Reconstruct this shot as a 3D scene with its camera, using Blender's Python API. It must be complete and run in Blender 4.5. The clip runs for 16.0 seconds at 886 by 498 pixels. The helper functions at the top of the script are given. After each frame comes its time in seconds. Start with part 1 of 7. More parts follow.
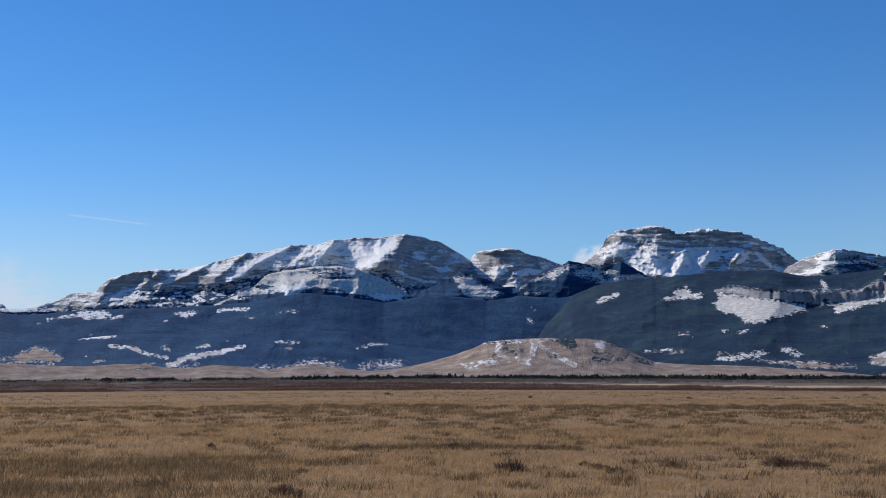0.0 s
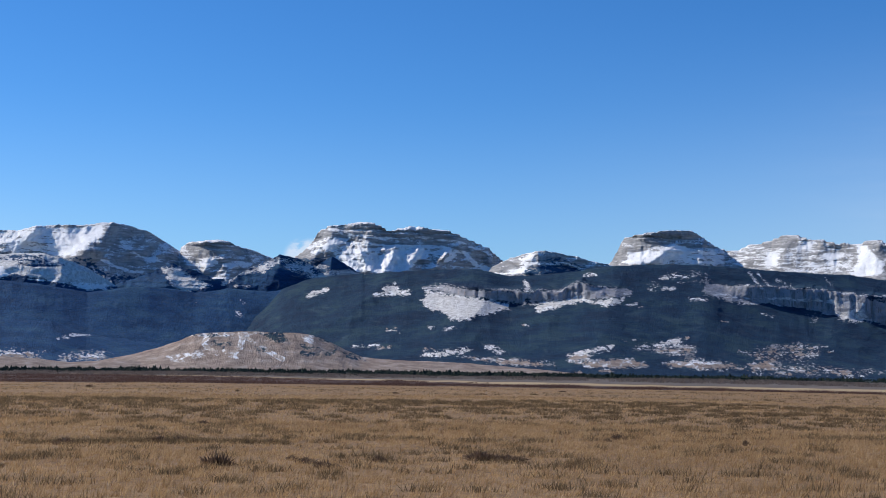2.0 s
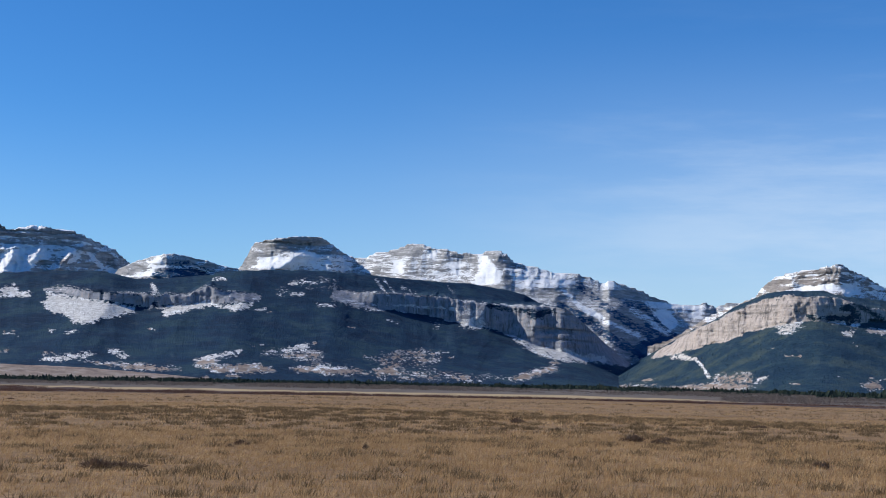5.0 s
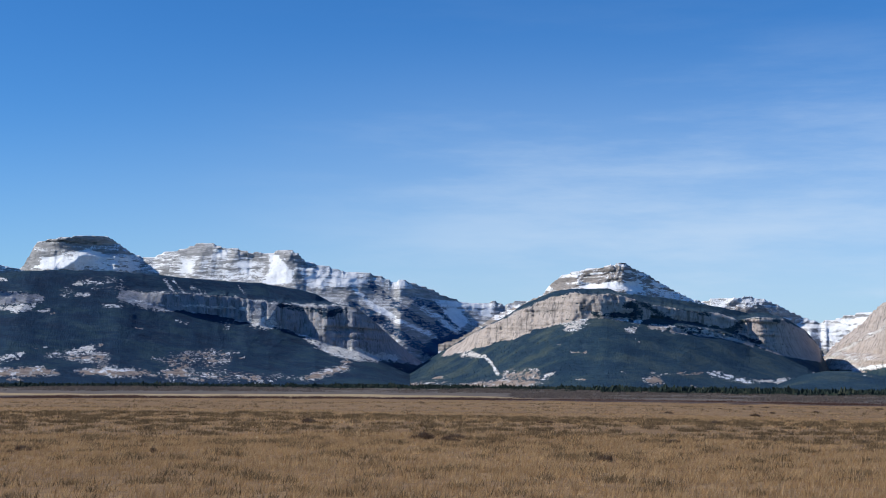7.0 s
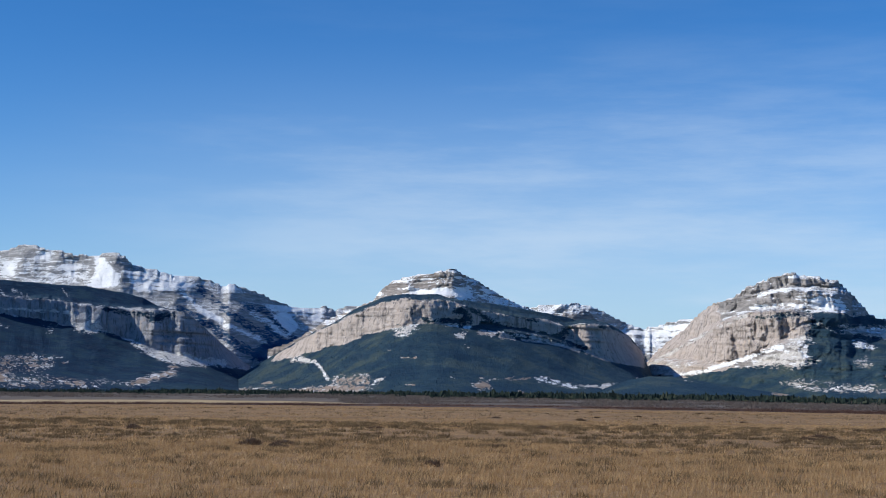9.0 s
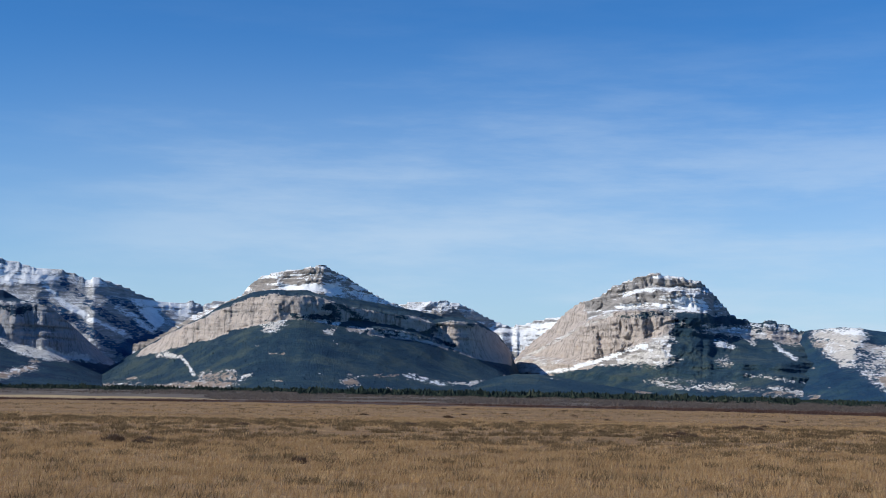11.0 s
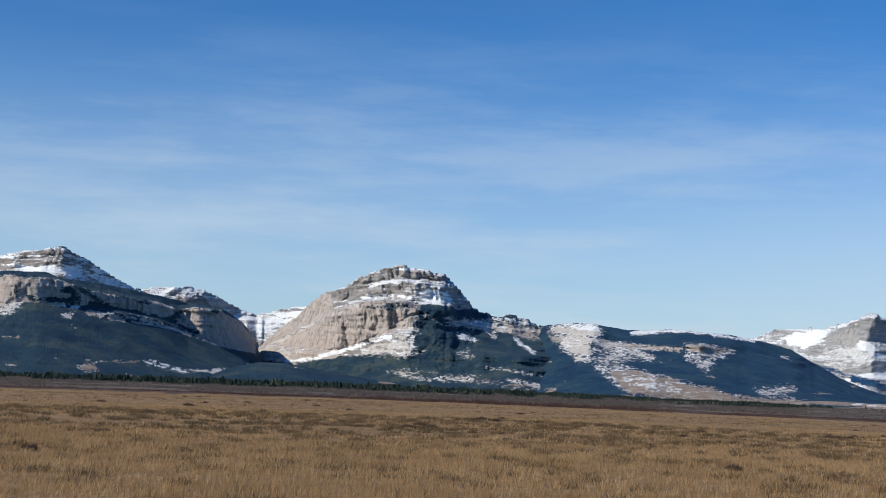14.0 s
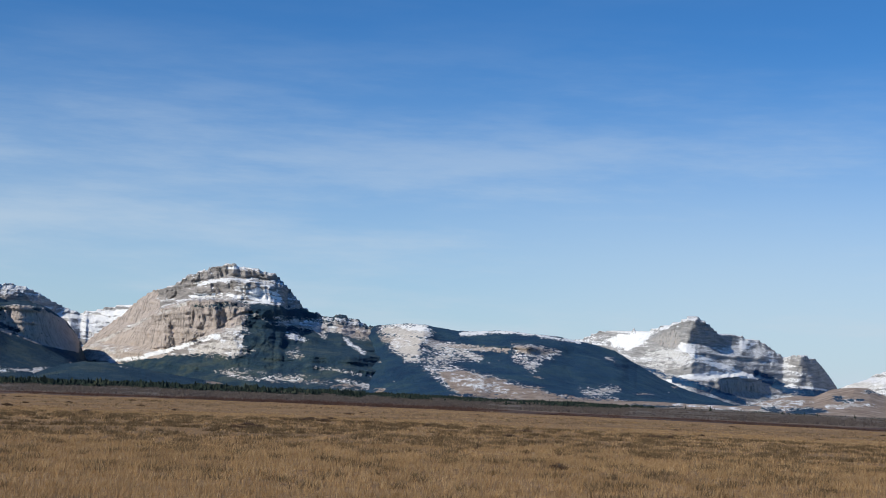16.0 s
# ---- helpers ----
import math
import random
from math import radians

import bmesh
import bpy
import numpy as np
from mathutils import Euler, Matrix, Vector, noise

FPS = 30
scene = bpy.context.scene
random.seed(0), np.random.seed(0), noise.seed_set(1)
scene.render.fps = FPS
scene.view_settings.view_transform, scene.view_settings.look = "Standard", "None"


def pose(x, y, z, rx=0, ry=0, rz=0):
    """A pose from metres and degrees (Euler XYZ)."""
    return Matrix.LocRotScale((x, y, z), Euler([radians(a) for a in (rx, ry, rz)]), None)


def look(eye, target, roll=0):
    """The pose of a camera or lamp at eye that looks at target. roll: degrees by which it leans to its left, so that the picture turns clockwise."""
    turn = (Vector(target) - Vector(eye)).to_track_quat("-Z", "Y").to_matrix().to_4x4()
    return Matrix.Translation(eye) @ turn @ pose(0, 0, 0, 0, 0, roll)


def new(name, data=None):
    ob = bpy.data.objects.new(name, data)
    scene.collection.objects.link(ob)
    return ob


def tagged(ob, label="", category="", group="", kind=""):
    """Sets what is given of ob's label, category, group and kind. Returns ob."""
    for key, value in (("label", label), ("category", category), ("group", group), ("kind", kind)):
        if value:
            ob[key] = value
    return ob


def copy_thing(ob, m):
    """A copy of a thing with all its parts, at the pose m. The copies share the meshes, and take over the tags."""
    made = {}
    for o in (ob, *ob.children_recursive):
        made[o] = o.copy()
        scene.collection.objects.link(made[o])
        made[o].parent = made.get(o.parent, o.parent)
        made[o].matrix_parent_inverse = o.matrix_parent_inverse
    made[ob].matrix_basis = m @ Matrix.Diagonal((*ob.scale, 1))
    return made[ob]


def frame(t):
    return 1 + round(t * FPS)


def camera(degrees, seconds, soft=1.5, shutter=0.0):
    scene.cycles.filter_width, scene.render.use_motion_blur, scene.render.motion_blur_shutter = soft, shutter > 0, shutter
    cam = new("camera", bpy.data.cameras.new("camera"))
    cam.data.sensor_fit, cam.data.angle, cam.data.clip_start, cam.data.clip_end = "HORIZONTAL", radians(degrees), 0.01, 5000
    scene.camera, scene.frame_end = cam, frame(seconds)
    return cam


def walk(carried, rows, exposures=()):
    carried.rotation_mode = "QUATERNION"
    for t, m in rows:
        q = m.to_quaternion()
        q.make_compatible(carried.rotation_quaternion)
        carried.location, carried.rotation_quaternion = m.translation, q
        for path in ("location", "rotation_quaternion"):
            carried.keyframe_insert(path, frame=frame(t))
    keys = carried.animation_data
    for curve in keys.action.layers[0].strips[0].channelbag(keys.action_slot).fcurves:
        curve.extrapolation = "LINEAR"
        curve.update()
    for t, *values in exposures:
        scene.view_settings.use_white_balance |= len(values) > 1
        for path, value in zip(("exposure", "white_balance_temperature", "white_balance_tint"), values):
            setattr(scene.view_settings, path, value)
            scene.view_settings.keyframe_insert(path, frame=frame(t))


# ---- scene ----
# Camera: hand-held slow turn to the right from one spot on the open plain.
EYE = 1.7
cam = camera(34.32, 16.0, soft=0.85)
TURN = [
    (0.0, -0.078, 3.610, 0.151), (0.5, -2.085, 3.589, -0.220), (1.0, -5.044, 3.507, -0.426),
    (1.5, -8.413, 3.448, -0.645), (2.0, -11.655, 3.449, -0.844), (2.5, -14.593, 3.509, -1.014),
    (3.0, -17.223, 3.573, -1.133), (3.5, -19.657, 3.647, -1.200), (4.0, -22.008, 3.745, -1.263),
    (6.5, -32.623, 4.001, -0.768), (7.0, -34.693, 4.006, -0.575), (7.5, -36.655, 4.081, -0.482),
    (8.0, -38.454, 4.176, -0.499), (8.5, -40.050, 4.256, -0.566), (9.0, -41.449, 4.288, -0.697),
    (11.5, -48.113, 4.204, -1.236), (12.0, -49.652, 4.167, -1.397), (12.5, -51.258, 4.139, -1.563),
    (13.0, -52.975, 4.121, -1.764), (13.5, -54.859, 4.121, -2.021), (14.0, -56.835, 4.116, -2.247),
    (14.5, -58.773, 4.121, -2.333), (15.0, -60.526, 4.173, -2.435), (15.5, -62.110, 4.277, -2.424),
    (16.0, -63.618, 4.401, -2.494),
]
SWAY = [(0, 0.0), (1.5, -0.07), (4, 0.03), (9, 0.11), (11.5, 0.13), (16, 0.21)]  # the small drift of the holding arms
walk(cam, [(t, pose(float(np.interp(t, *zip(*SWAY))), 0, EYE, 90 + pitch, roll, yaw)) for t, yaw, pitch, roll in TURN],
     exposures=[(0, 0.11, 6290, 12), (1.5, 0.26, 6200, 11.5), (3.5, 0.34, 6130, 10), (7, 0.27, 6070, 8.5), (12.5, 0.17, 6220, 6.5), (16, 0.08, 6430, 7)])

# ---- light ----
SUN_BEARING, SUN_HEIGHT = -62.0, 34.5
world = bpy.data.worlds.new("sky")
scene.world = world
world.use_nodes = True
wn, wl = world.node_tree.nodes, world.node_tree.links
wn.clear()
sky = wn.new("ShaderNodeTexSky")
sky.sky_type = "NISHITA"
sky.sun_disc = False
sky.sun_elevation, sky.sun_rotation = radians(SUN_HEIGHT), radians(SUN_BEARING)
sky.altitude, sky.air_density, sky.dust_density, sky.ozone_density = 1400, 1.0, 0.25, 3.0
bg = wn.new("ShaderNodeBackground")
bg.inputs["Strength"].default_value = 0.081
wout = wn.new("ShaderNodeOutputWorld")


def sky_maths(op, a, b=0.0, c=0.0):
    m = wn.new("ShaderNodeMath")
    m.operation = op
    for v, socket in zip((a, b, c), m.inputs):
        if isinstance(v, (int, float)):
            socket.default_value = v
        else:
            wl.new(v, socket)
    return m.outputs[0]


def sky_mix(f, a, b, blend="MIX"):
    m = wn.new("ShaderNodeMix")
    m.data_type, m.blend_type = "RGBA", blend
    for v, socket in ((f, m.inputs[0]), (a, m.inputs[6]), (b, m.inputs[7])):
        if isinstance(v, (int, float)):
            socket.default_value = v
        elif isinstance(v, tuple):
            socket.default_value = (*v, 1)
        else:
            wl.new(v, socket)
    return m.outputs[2]


def sky_steps(v, low, high):
    m = wn.new("ShaderNodeMapRange")
    m.interpolation_type = "SMOOTHSTEP"
    m.inputs["From Min"].default_value, m.inputs["From Max"].default_value = low, high
    wl.new(v, m.inputs[0])
    return m.outputs[0]


def towards(bearing, rise):
    """How closely a part of the sky lies towards a bearing and rise, as a cosine."""
    d = wn.new("ShaderNodeVectorMath")
    d.operation = "DOT_PRODUCT"
    b, e = radians(bearing), radians(rise)
    d.inputs[1].default_value = (math.sin(b) * math.cos(e), math.cos(b) * math.cos(e), math.sin(e))
    wl.new(coords.outputs["Generated"], d.inputs[0])
    return d.outputs["Value"]


def sky_noise(scale, stretch, turn, detail=6, rough=0.55):
    m = wn.new("ShaderNodeMapping")
    m.inputs["Scale"].default_value = stretch
    m.inputs["Rotation"].default_value = turn
    wl.new(coords.outputs["Generated"], m.inputs[0])
    n = wn.new("ShaderNodeTexNoise")
    n.inputs["Scale"].default_value, n.inputs["Detail"].default_value, n.inputs["Roughness"].default_value = scale, detail, rough
    wl.new(m.outputs[0], n.inputs["Vector"])
    return n.outputs[0]


TRAIL_A, TRAIL_B = (-14.66, 4.86), (-11.5, 4.52)  # bearing and rise of the vapour trail's ends
coords = wn.new("ShaderNodeTexCoord")
clear = sky_mix(1.0, sky.outputs[0], sky_mix(sky_steps(towards(0, 90), 0.03, 0.25), (0.52, 0.86, 1.22), (0.37, 0.80, 1.22)), "MULTIPLY")
# thin high cloud over the northern half, a lee cloud behind the flat-topped mountain, haze low in the south
veil = sky_steps(towards(60, 7), 0.80, 0.97)
streaks = sky_steps(sky_noise(2.6, (1.0, 1.0, 6.5), (0.10, -0.06, 0.7), 8, 0.62), 0.42, 0.68)
sheets = sky_steps(sky_noise(0.9, (1.0, 1.0, 4.0), (0.0, 0.05, 0.2), 4, 0.5), 0.35, 0.65)
cirrus = sky_maths("MULTIPLY", veil, sky_maths("ADD", sky_maths("MULTIPLY", streaks, 0.30), sky_maths("MULTIPLY", sheets, 0.08)))
low_veil = sky_maths("MULTIPLY", sky_steps(towards(62, 0), 0.62, 0.97), sky_steps(towards(0, 90), 0.24, 0.0))
cirrus = sky_maths("MULTIPLY", cirrus, sky_maths("SUBTRACT", 1.0, sky_maths("MULTIPLY", sky_steps(towards(0, 90), 0.12, 0.24), 0.90)))
far_veil = sky_maths("MULTIPLY", sky_steps(towards(90, 2), 0.85, 0.99), sky_steps(towards(0, 90), 0.22, 0.02))
cirrus = sky_maths("ADD", cirrus, sky_maths("MULTIPLY", far_veil, 0.28))
cirrus = sky_maths("ADD", cirrus, sky_maths("MULTIPLY", low_veil, 0.30))
cirrus = sky_maths("ADD", cirrus, sky_maths("MULTIPLY", sky_steps(towards(0, 90), 0.17, 0.0), 0.16))
south = sky_maths("MULTIPLY", sky_steps(towards(-32, 0), math.cos(radians(34)), 1.0), sky_steps(towards(0, 90), 0.11, 0.0))
cirrus = sky_maths("ADD", cirrus, sky_maths("MULTIPLY", south, 0.42))
puffs = sky_noise(60, (1, 1, 1.8), (0, 0, 0), 5, 0.6)
lee = sky_maths("MULTIPLY", sky_steps(towards(6.1, 2.95), math.cos(radians(0.95)), math.cos(radians(0.25))), sky_steps(puffs, 0.30, 0.54))
haze = sky_maths("MULTIPLY", sky_steps(towards(-17.5, 0.6), math.cos(radians(3.2)), 1.0), sky_steps(puffs, 0.25, 0.75))
# a short vapour trail
p1, p2 = [Vector((math.sin(radians(q)) * math.cos(radians(w)), math.cos(radians(q)) * math.cos(radians(w)), math.sin(radians(w)))) for q, w in (TRAIL_A, TRAIL_B)]
across = wn.new("ShaderNodeVectorMath")
across.operation = "DOT_PRODUCT"
across.inputs[1].default_value = p1.cross(p2).normalized()
wl.new(coords.outputs["Generated"], across.inputs[0])
thin = sky_steps(sky_maths("ABSOLUTE", across.outputs["Value"]), 0.0009, 0.0002)
trail = sky_maths("MULTIPLY", thin, sky_steps(towards(*[(q + w) / 2 for q, w in zip(TRAIL_A, TRAIL_B)]), math.cos(radians(1.7)), math.cos(radians(1.2))))
haze = sky_maths("ADD", haze, sky_maths("MULTIPLY", trail, 0.35))
cloud = sky_maths("MINIMUM", sky_maths("ADD", cirrus, sky_maths("ADD", sky_maths("MULTIPLY", lee, 1.5), sky_maths("MULTIPLY", haze, 0.75))), 0.9)
heaven = sky_mix(cloud, clear, (6.6, 7.6, 8.8))
wl.new(heaven, bg.inputs[0])
wl.new(bg.outputs[0], wout.inputs[0])

sun_data = bpy.data.lights.new("sun", "SUN")
sun_data.energy, sun_data.angle, sun_data.color = 3.9, radians(0.55), (1.0, 0.92, 0.79)
sun = new("sun", sun_data)
sb, sh = radians(SUN_BEARING), radians(SUN_HEIGHT)
sun.matrix_world = look((math.sin(sb) * 100 * math.cos(sh), math.cos(sb) * 100 * math.cos(sh), 100 * math.sin(sh)), (0, 0, 0))
tagged(sun, kind="structure")

# ---- materials ----
class Nodes:
    """A short way to write a node material."""

    def __init__(self, name, rough=0.9):
        self.mat = bpy.data.materials.new(name)
        self.mat.use_nodes = True
        self.tree = self.mat.node_tree
        self.shader = self.tree.nodes["Principled BSDF"]
        self.shader.inputs["Roughness"].default_value = rough
        self.shader.inputs["Specular IOR Level"].default_value = 0.2

    def node(self, kind, **values):
        n = self.tree.nodes.new(kind)
        for key, value in values.items():
            n.inputs[key.replace("_", " ")].default_value = value
        return n

    def link(self, a, b):
        self.tree.links.new(a, b)

    def noise(self, scale, detail=5, rough=0.6, stretch=(1, 1, 1), bend=0.0, downhill=False):
        m = self.node("ShaderNodeMapping", Scale=stretch)
        place = self.node("ShaderNodeNewGeometry").outputs["Position"]
        if downhill:  # longer down the slope than along it, as chutes and tree lines are
            split, joined = self.node("ShaderNodeSeparateXYZ"), self.node("ShaderNodeCombineXYZ")
            self.link(place, split.inputs[0])
            self.link(self.maths("MULTIPLY", self.maths("ARCTAN2", split.outputs[0], split.outputs[1]), 3500.0), joined.inputs[0])
            far = self.maths("SQRT", self.maths("ADD", self.maths("MULTIPLY", split.outputs[0], split.outputs[0]), self.maths("MULTIPLY", split.outputs[1], split.outputs[1])))
            self.link(self.maths("MULTIPLY", far, 0.22), joined.inputs[1])
            self.link(split.outputs[2], joined.inputs[2])
            place = joined.outputs[0]
        if bend:  # folds in the beds
            w = self.node("ShaderNodeTexNoise", Scale=0.012, Detail=4.0)
            self.link(place, w.inputs["Vector"])
            a = self.node("ShaderNodeVectorMath")
            a.operation = "MULTIPLY_ADD"
            self.link(w.outputs["Color"], a.inputs[0])
            a.inputs[1].default_value = (bend, bend, bend)
            self.link(place, a.inputs[2])
            place = a.outputs[0]
        self.link(place, m.inputs[0])
        n = self.node("ShaderNodeTexNoise", Scale=scale, Detail=detail, Roughness=rough)
        self.link(m.outputs[0], n.inputs["Vector"])
        return n.outputs[0]

    def steps(self, value, low, high):
        r = self.node("ShaderNodeMapRange", From_Min=low, From_Max=high)
        r.interpolation_type = "SMOOTHSTEP"
        self.link(value, r.inputs[0])
        return r.outputs[0]

    def ramp(self, value, *stops):
        r = self.node("ShaderNodeValToRGB")
        e = r.color_ramp.elements
        while len(e) < len(stops):
            e.new(0.5)
        for one, (at, colour) in zip(e, stops):
            one.position, one.color = at, (*colour, 1)
        self.link(value, r.inputs[0])
        return r.outputs[0]

    def mix(self, f, a, b, blend="MIX"):
        m = self.node("ShaderNodeMix")
        m.data_type, m.blend_type = "RGBA", blend
        for v, socket in ((f, m.inputs[0]), (a, m.inputs[6]), (b, m.inputs[7])):
            if isinstance(v, (int, float)):
                socket.default_value = v
            elif isinstance(v, tuple):
                socket.default_value = (*v, 1)
            else:
                self.link(v, socket)
        return m.outputs[2]

    def maths(self, op, a, b=0.0):
        m = self.node("ShaderNodeMath")
        m.operation = op
        for v, socket in ((a, m.inputs[0]), (b, m.inputs[1])):
            if isinstance(v, (int, float)):
                socket.default_value = v
            else:
                self.link(v, socket)
        return m.outputs[0]

    def haze_layer(self, weight):
        """A blue sheen over conifers that imitates haze in the air."""
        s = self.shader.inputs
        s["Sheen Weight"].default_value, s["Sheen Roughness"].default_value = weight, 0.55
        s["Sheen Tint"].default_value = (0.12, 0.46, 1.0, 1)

    def normal_z(self):
        s = self.node("ShaderNodeSeparateXYZ")
        self.link(self.node("ShaderNodeNewGeometry").outputs["Normal"], s.inputs[0])
        return s.outputs[2]

    def done(self, colour, bump=None, strength=0.4, distance=1.0):
        if isinstance(colour, tuple):
            self.shader.inputs["Base Color"].default_value = (*colour, 1)
        else:
            self.link(colour, self.shader.inputs["Base Color"])
        if bump is not None:
            b = self.node("ShaderNodeBump", Strength=strength, Distance=distance)
            self.link(bump, b.inputs["Height"])
            self.link(b.outputs[0], self.shader.inputs["Normal"])
        return self.mat


# conifer stand colours with blue distance haze mixed in: shaded, usual, thin and dry
HAZE_BLUE = ((0.006, 0.038, 0.108), (0.011, 0.057, 0.148), (0.028, 0.086, 0.160))
HAZE_NAVY = ((0.006, 0.026, 0.063), (0.010, 0.040, 0.083), (0.030, 0.066, 0.088))
HAZE_DARK = ((0.004, 0.017, 0.046), (0.007, 0.031, 0.068), (0.022, 0.052, 0.072))
HAZE_GREEN = ((0.010, 0.031, 0.056), (0.020, 0.047, 0.068), (0.058, 0.080, 0.074))


def land_material(name, dark, light, face, woods, haze_weight=0.025, ledge=1.0, grain=1.0, bare=0.0):
    """The ground of a mountain: layered limestone, dusted with snow where it is flat enough to hold it, pale cliffs,
    scree, dry grass, closed forest and drifts. The cover attributes say what lies where; fine noise breaks up the edges."""
    n = Nodes(name, 0.95)
    cover = n.node("ShaderNodeAttribute")
    cover.attribute_name = "cover"
    parts = n.node("ShaderNodeSeparateColor")
    n.link(cover.outputs["Color"], parts.inputs[0])
    snow_w, scree_w, meadow_w, cliff_w = (*parts.outputs, cover.outputs["Alpha"])
    growth = n.node("ShaderNodeAttribute")
    growth.attribute_name = "growth"
    two = n.node("ShaderNodeSeparateColor")
    n.link(growth.outputs["Color"], two.inputs[0])
    woods_w, dust_w = two.outputs[0], two.outputs[1]

    def within(weight, noise_value, amount, soft=0.07):
        # whole cover stays whole, thin cover breaks up
        thin_by = n.maths("ADD", n.maths("MULTIPLY", n.maths("MULTIPLY", weight, n.maths("SUBTRACT", 1.0, weight)), 3.6), 0.15)
        broken = n.maths("ADD", weight, n.maths("MULTIPLY", n.maths("MULTIPLY", n.maths("SUBTRACT", noise_value, 0.5), amount), thin_by))
        return n.steps(broken, 0.5 - soft, 0.5 + soft)

    # rock: thin beds, joints running down the face, stains
    beds = n.noise(0.16, 6, 0.62, (0.10, 0.10, 1.0), 22.0)
    thin = n.noise(0.55, 4, 0.6, (0.05, 0.05, 1.0), 9.0)
    joints = n.noise(0.085, 7, 0.66, (1.3, 1.3, 0.22), 10.0)
    mottle = n.noise(0.05, 7, 0.66)
    speck = n.noise(0.28, 6, 0.72)
    rock = n.ramp(beds, (0.33, dark), (0.47, tuple(0.5 * (p + q) for p, q in zip(dark, light))), (0.62, light))
    rock = n.mix(n.steps(thin, 0.53, 0.63), rock, n.mix(0.35, rock, dark))
    wall = n.ramp(mottle, (0.32, tuple(0.70 * v for v in face)), (0.50, face), (0.68, tuple(min(0.7, 1.14 * v) for v in face)))
    wall = n.mix(n.steps(joints, 0.49, 0.37), wall, n.mix(0.62, wall, (0.10, 0.092, 0.09)))
    wall = n.mix(n.steps(joints, 0.54, 0.64), wall, n.mix(0.35, wall, (0.52, 0.40, 0.31)))
    wall = n.mix(n.steps(thin, 0.55, 0.66), wall, n.mix(0.30, wall, dark))
    rock = n.mix(n.steps(joints, 0.44, 0.34), rock, n.mix(0.45, rock, (0.10, 0.098, 0.10)))
    rock = n.mix(n.steps(cliff_w, 0.3, 0.7), rock, wall)
    # snow dust on ledges and in hollows
    lie_flat = n.maths("MULTIPLY", n.maths("SUBTRACT", n.normal_z(), 0.55), 1.1)
    held = n.maths("ADD", dust_w, lie_flat)
    held = n.maths("ADD", held, n.maths("MULTIPLY", n.maths("SUBTRACT", beds, 0.5), 1.6 * ledge))
    held = n.maths("ADD", held, n.maths("MULTIPLY", n.maths("SUBTRACT", thin, 0.5), 1.0 * ledge))
    held = n.maths("ADD", held, n.maths("MULTIPLY", n.maths("SUBTRACT", joints, 0.5), 0.7))
    held = n.maths("ADD", held, n.maths("MULTIPLY", n.maths("SUBTRACT", speck, 0.5), 1.3 * grain))
    white = n.ramp(mottle, (0.3, (0.72, 0.73, 0.75)), (0.6, (0.88, 0.88, 0.89)))
    colour = n.mix(n.steps(held, 0.38, 0.72), rock, white)
    # scree, thinly snowed over
    coarse = n.noise(0.13, 7, 0.68)
    snowed, earthy = ((0.38, 0.365, 0.35), (0.60, 0.59, 0.58), (0.75, 0.745, 0.74)), ((0.32, 0.26, 0.215), (0.46, 0.385, 0.32), (0.58, 0.50, 0.43))
    stones = n.ramp(coarse, *((at, tuple(p + bare * (q - p) for p, q in zip(a, b))) for at, a, b in zip((0.34, 0.45, 0.58), snowed, earthy)))
    stones = n.mix(n.steps(joints, 0.44, 0.60), n.mix(0.30, stones, (0.34, 0.32, 0.30)), stones)
    streak = n.noise(0.075, 8, 0.74, (0.65, 1.0, 1.6), 8.0, True)
    colour = n.mix(within(scree_w, streak, 4.5, 0.22), colour, stones)
    # dry grass
    tufts = n.noise(0.11, 6, 0.7)
    straw = n.ramp(mottle, (0.34, (0.21, 0.160, 0.130)), (0.50, (0.31, 0.238, 0.193)), (0.66, (0.43, 0.362, 0.312)))
    straw = n.mix(n.steps(tufts, 0.52, 0.70), straw, n.mix(0.26, straw, (0.085, 0.070, 0.058)))
    colour = n.mix(within(meadow_w, streak, 4.5, 0.24), colour, straw)
    # drifts, with stones showing through
    drift = n.mix(n.steps(coarse, 0.58, 0.70), white, n.mix(0.7, white, (0.33, 0.32, 0.31)))
    colour = n.mix(within(snow_w, n.maths("ADD", n.maths("MULTIPLY", streak, 0.6), n.maths("MULTIPLY", beds, 0.4)), 6.5, 0.20), colour, drift)
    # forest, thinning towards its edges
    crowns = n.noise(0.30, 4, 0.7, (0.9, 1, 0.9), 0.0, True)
    stands = n.noise(0.011, 8, 0.70, (1, 1, 2.2))
    # the woods colours already hold the blue of distance haze
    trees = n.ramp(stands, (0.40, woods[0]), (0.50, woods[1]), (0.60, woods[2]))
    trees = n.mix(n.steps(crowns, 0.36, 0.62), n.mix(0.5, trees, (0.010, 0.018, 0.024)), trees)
    thinned = n.steps(n.noise(0.040, 8, 0.72, (0.6, 1.0, 1.9), 15.0, True), 0.54, 0.66)
    trees = n.mix(thinned, trees, n.mix(0.20, trees, (0.10, 0.14, 0.15)))
    speckle = n.maths("ADD", n.maths("MULTIPLY", n.noise(0.17, 5, 0.72, (0.7, 1, 1.4), 0.0, True), 0.6), n.maths("MULTIPLY", n.noise(0.05, 5, 0.70, (0.6, 1.0, 1.9), 14.0, True), 0.4))
    wooded = within(woods_w, speckle, 8.0, 0.24)
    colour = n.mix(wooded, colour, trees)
    # over the woods, a blue sheen laid on as distance haze
    s = n.shader.inputs
    n.link(n.maths("MULTIPLY", wooded, haze_weight), s["Sheen Weight"])
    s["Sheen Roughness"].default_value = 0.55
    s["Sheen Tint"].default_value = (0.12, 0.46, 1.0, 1)
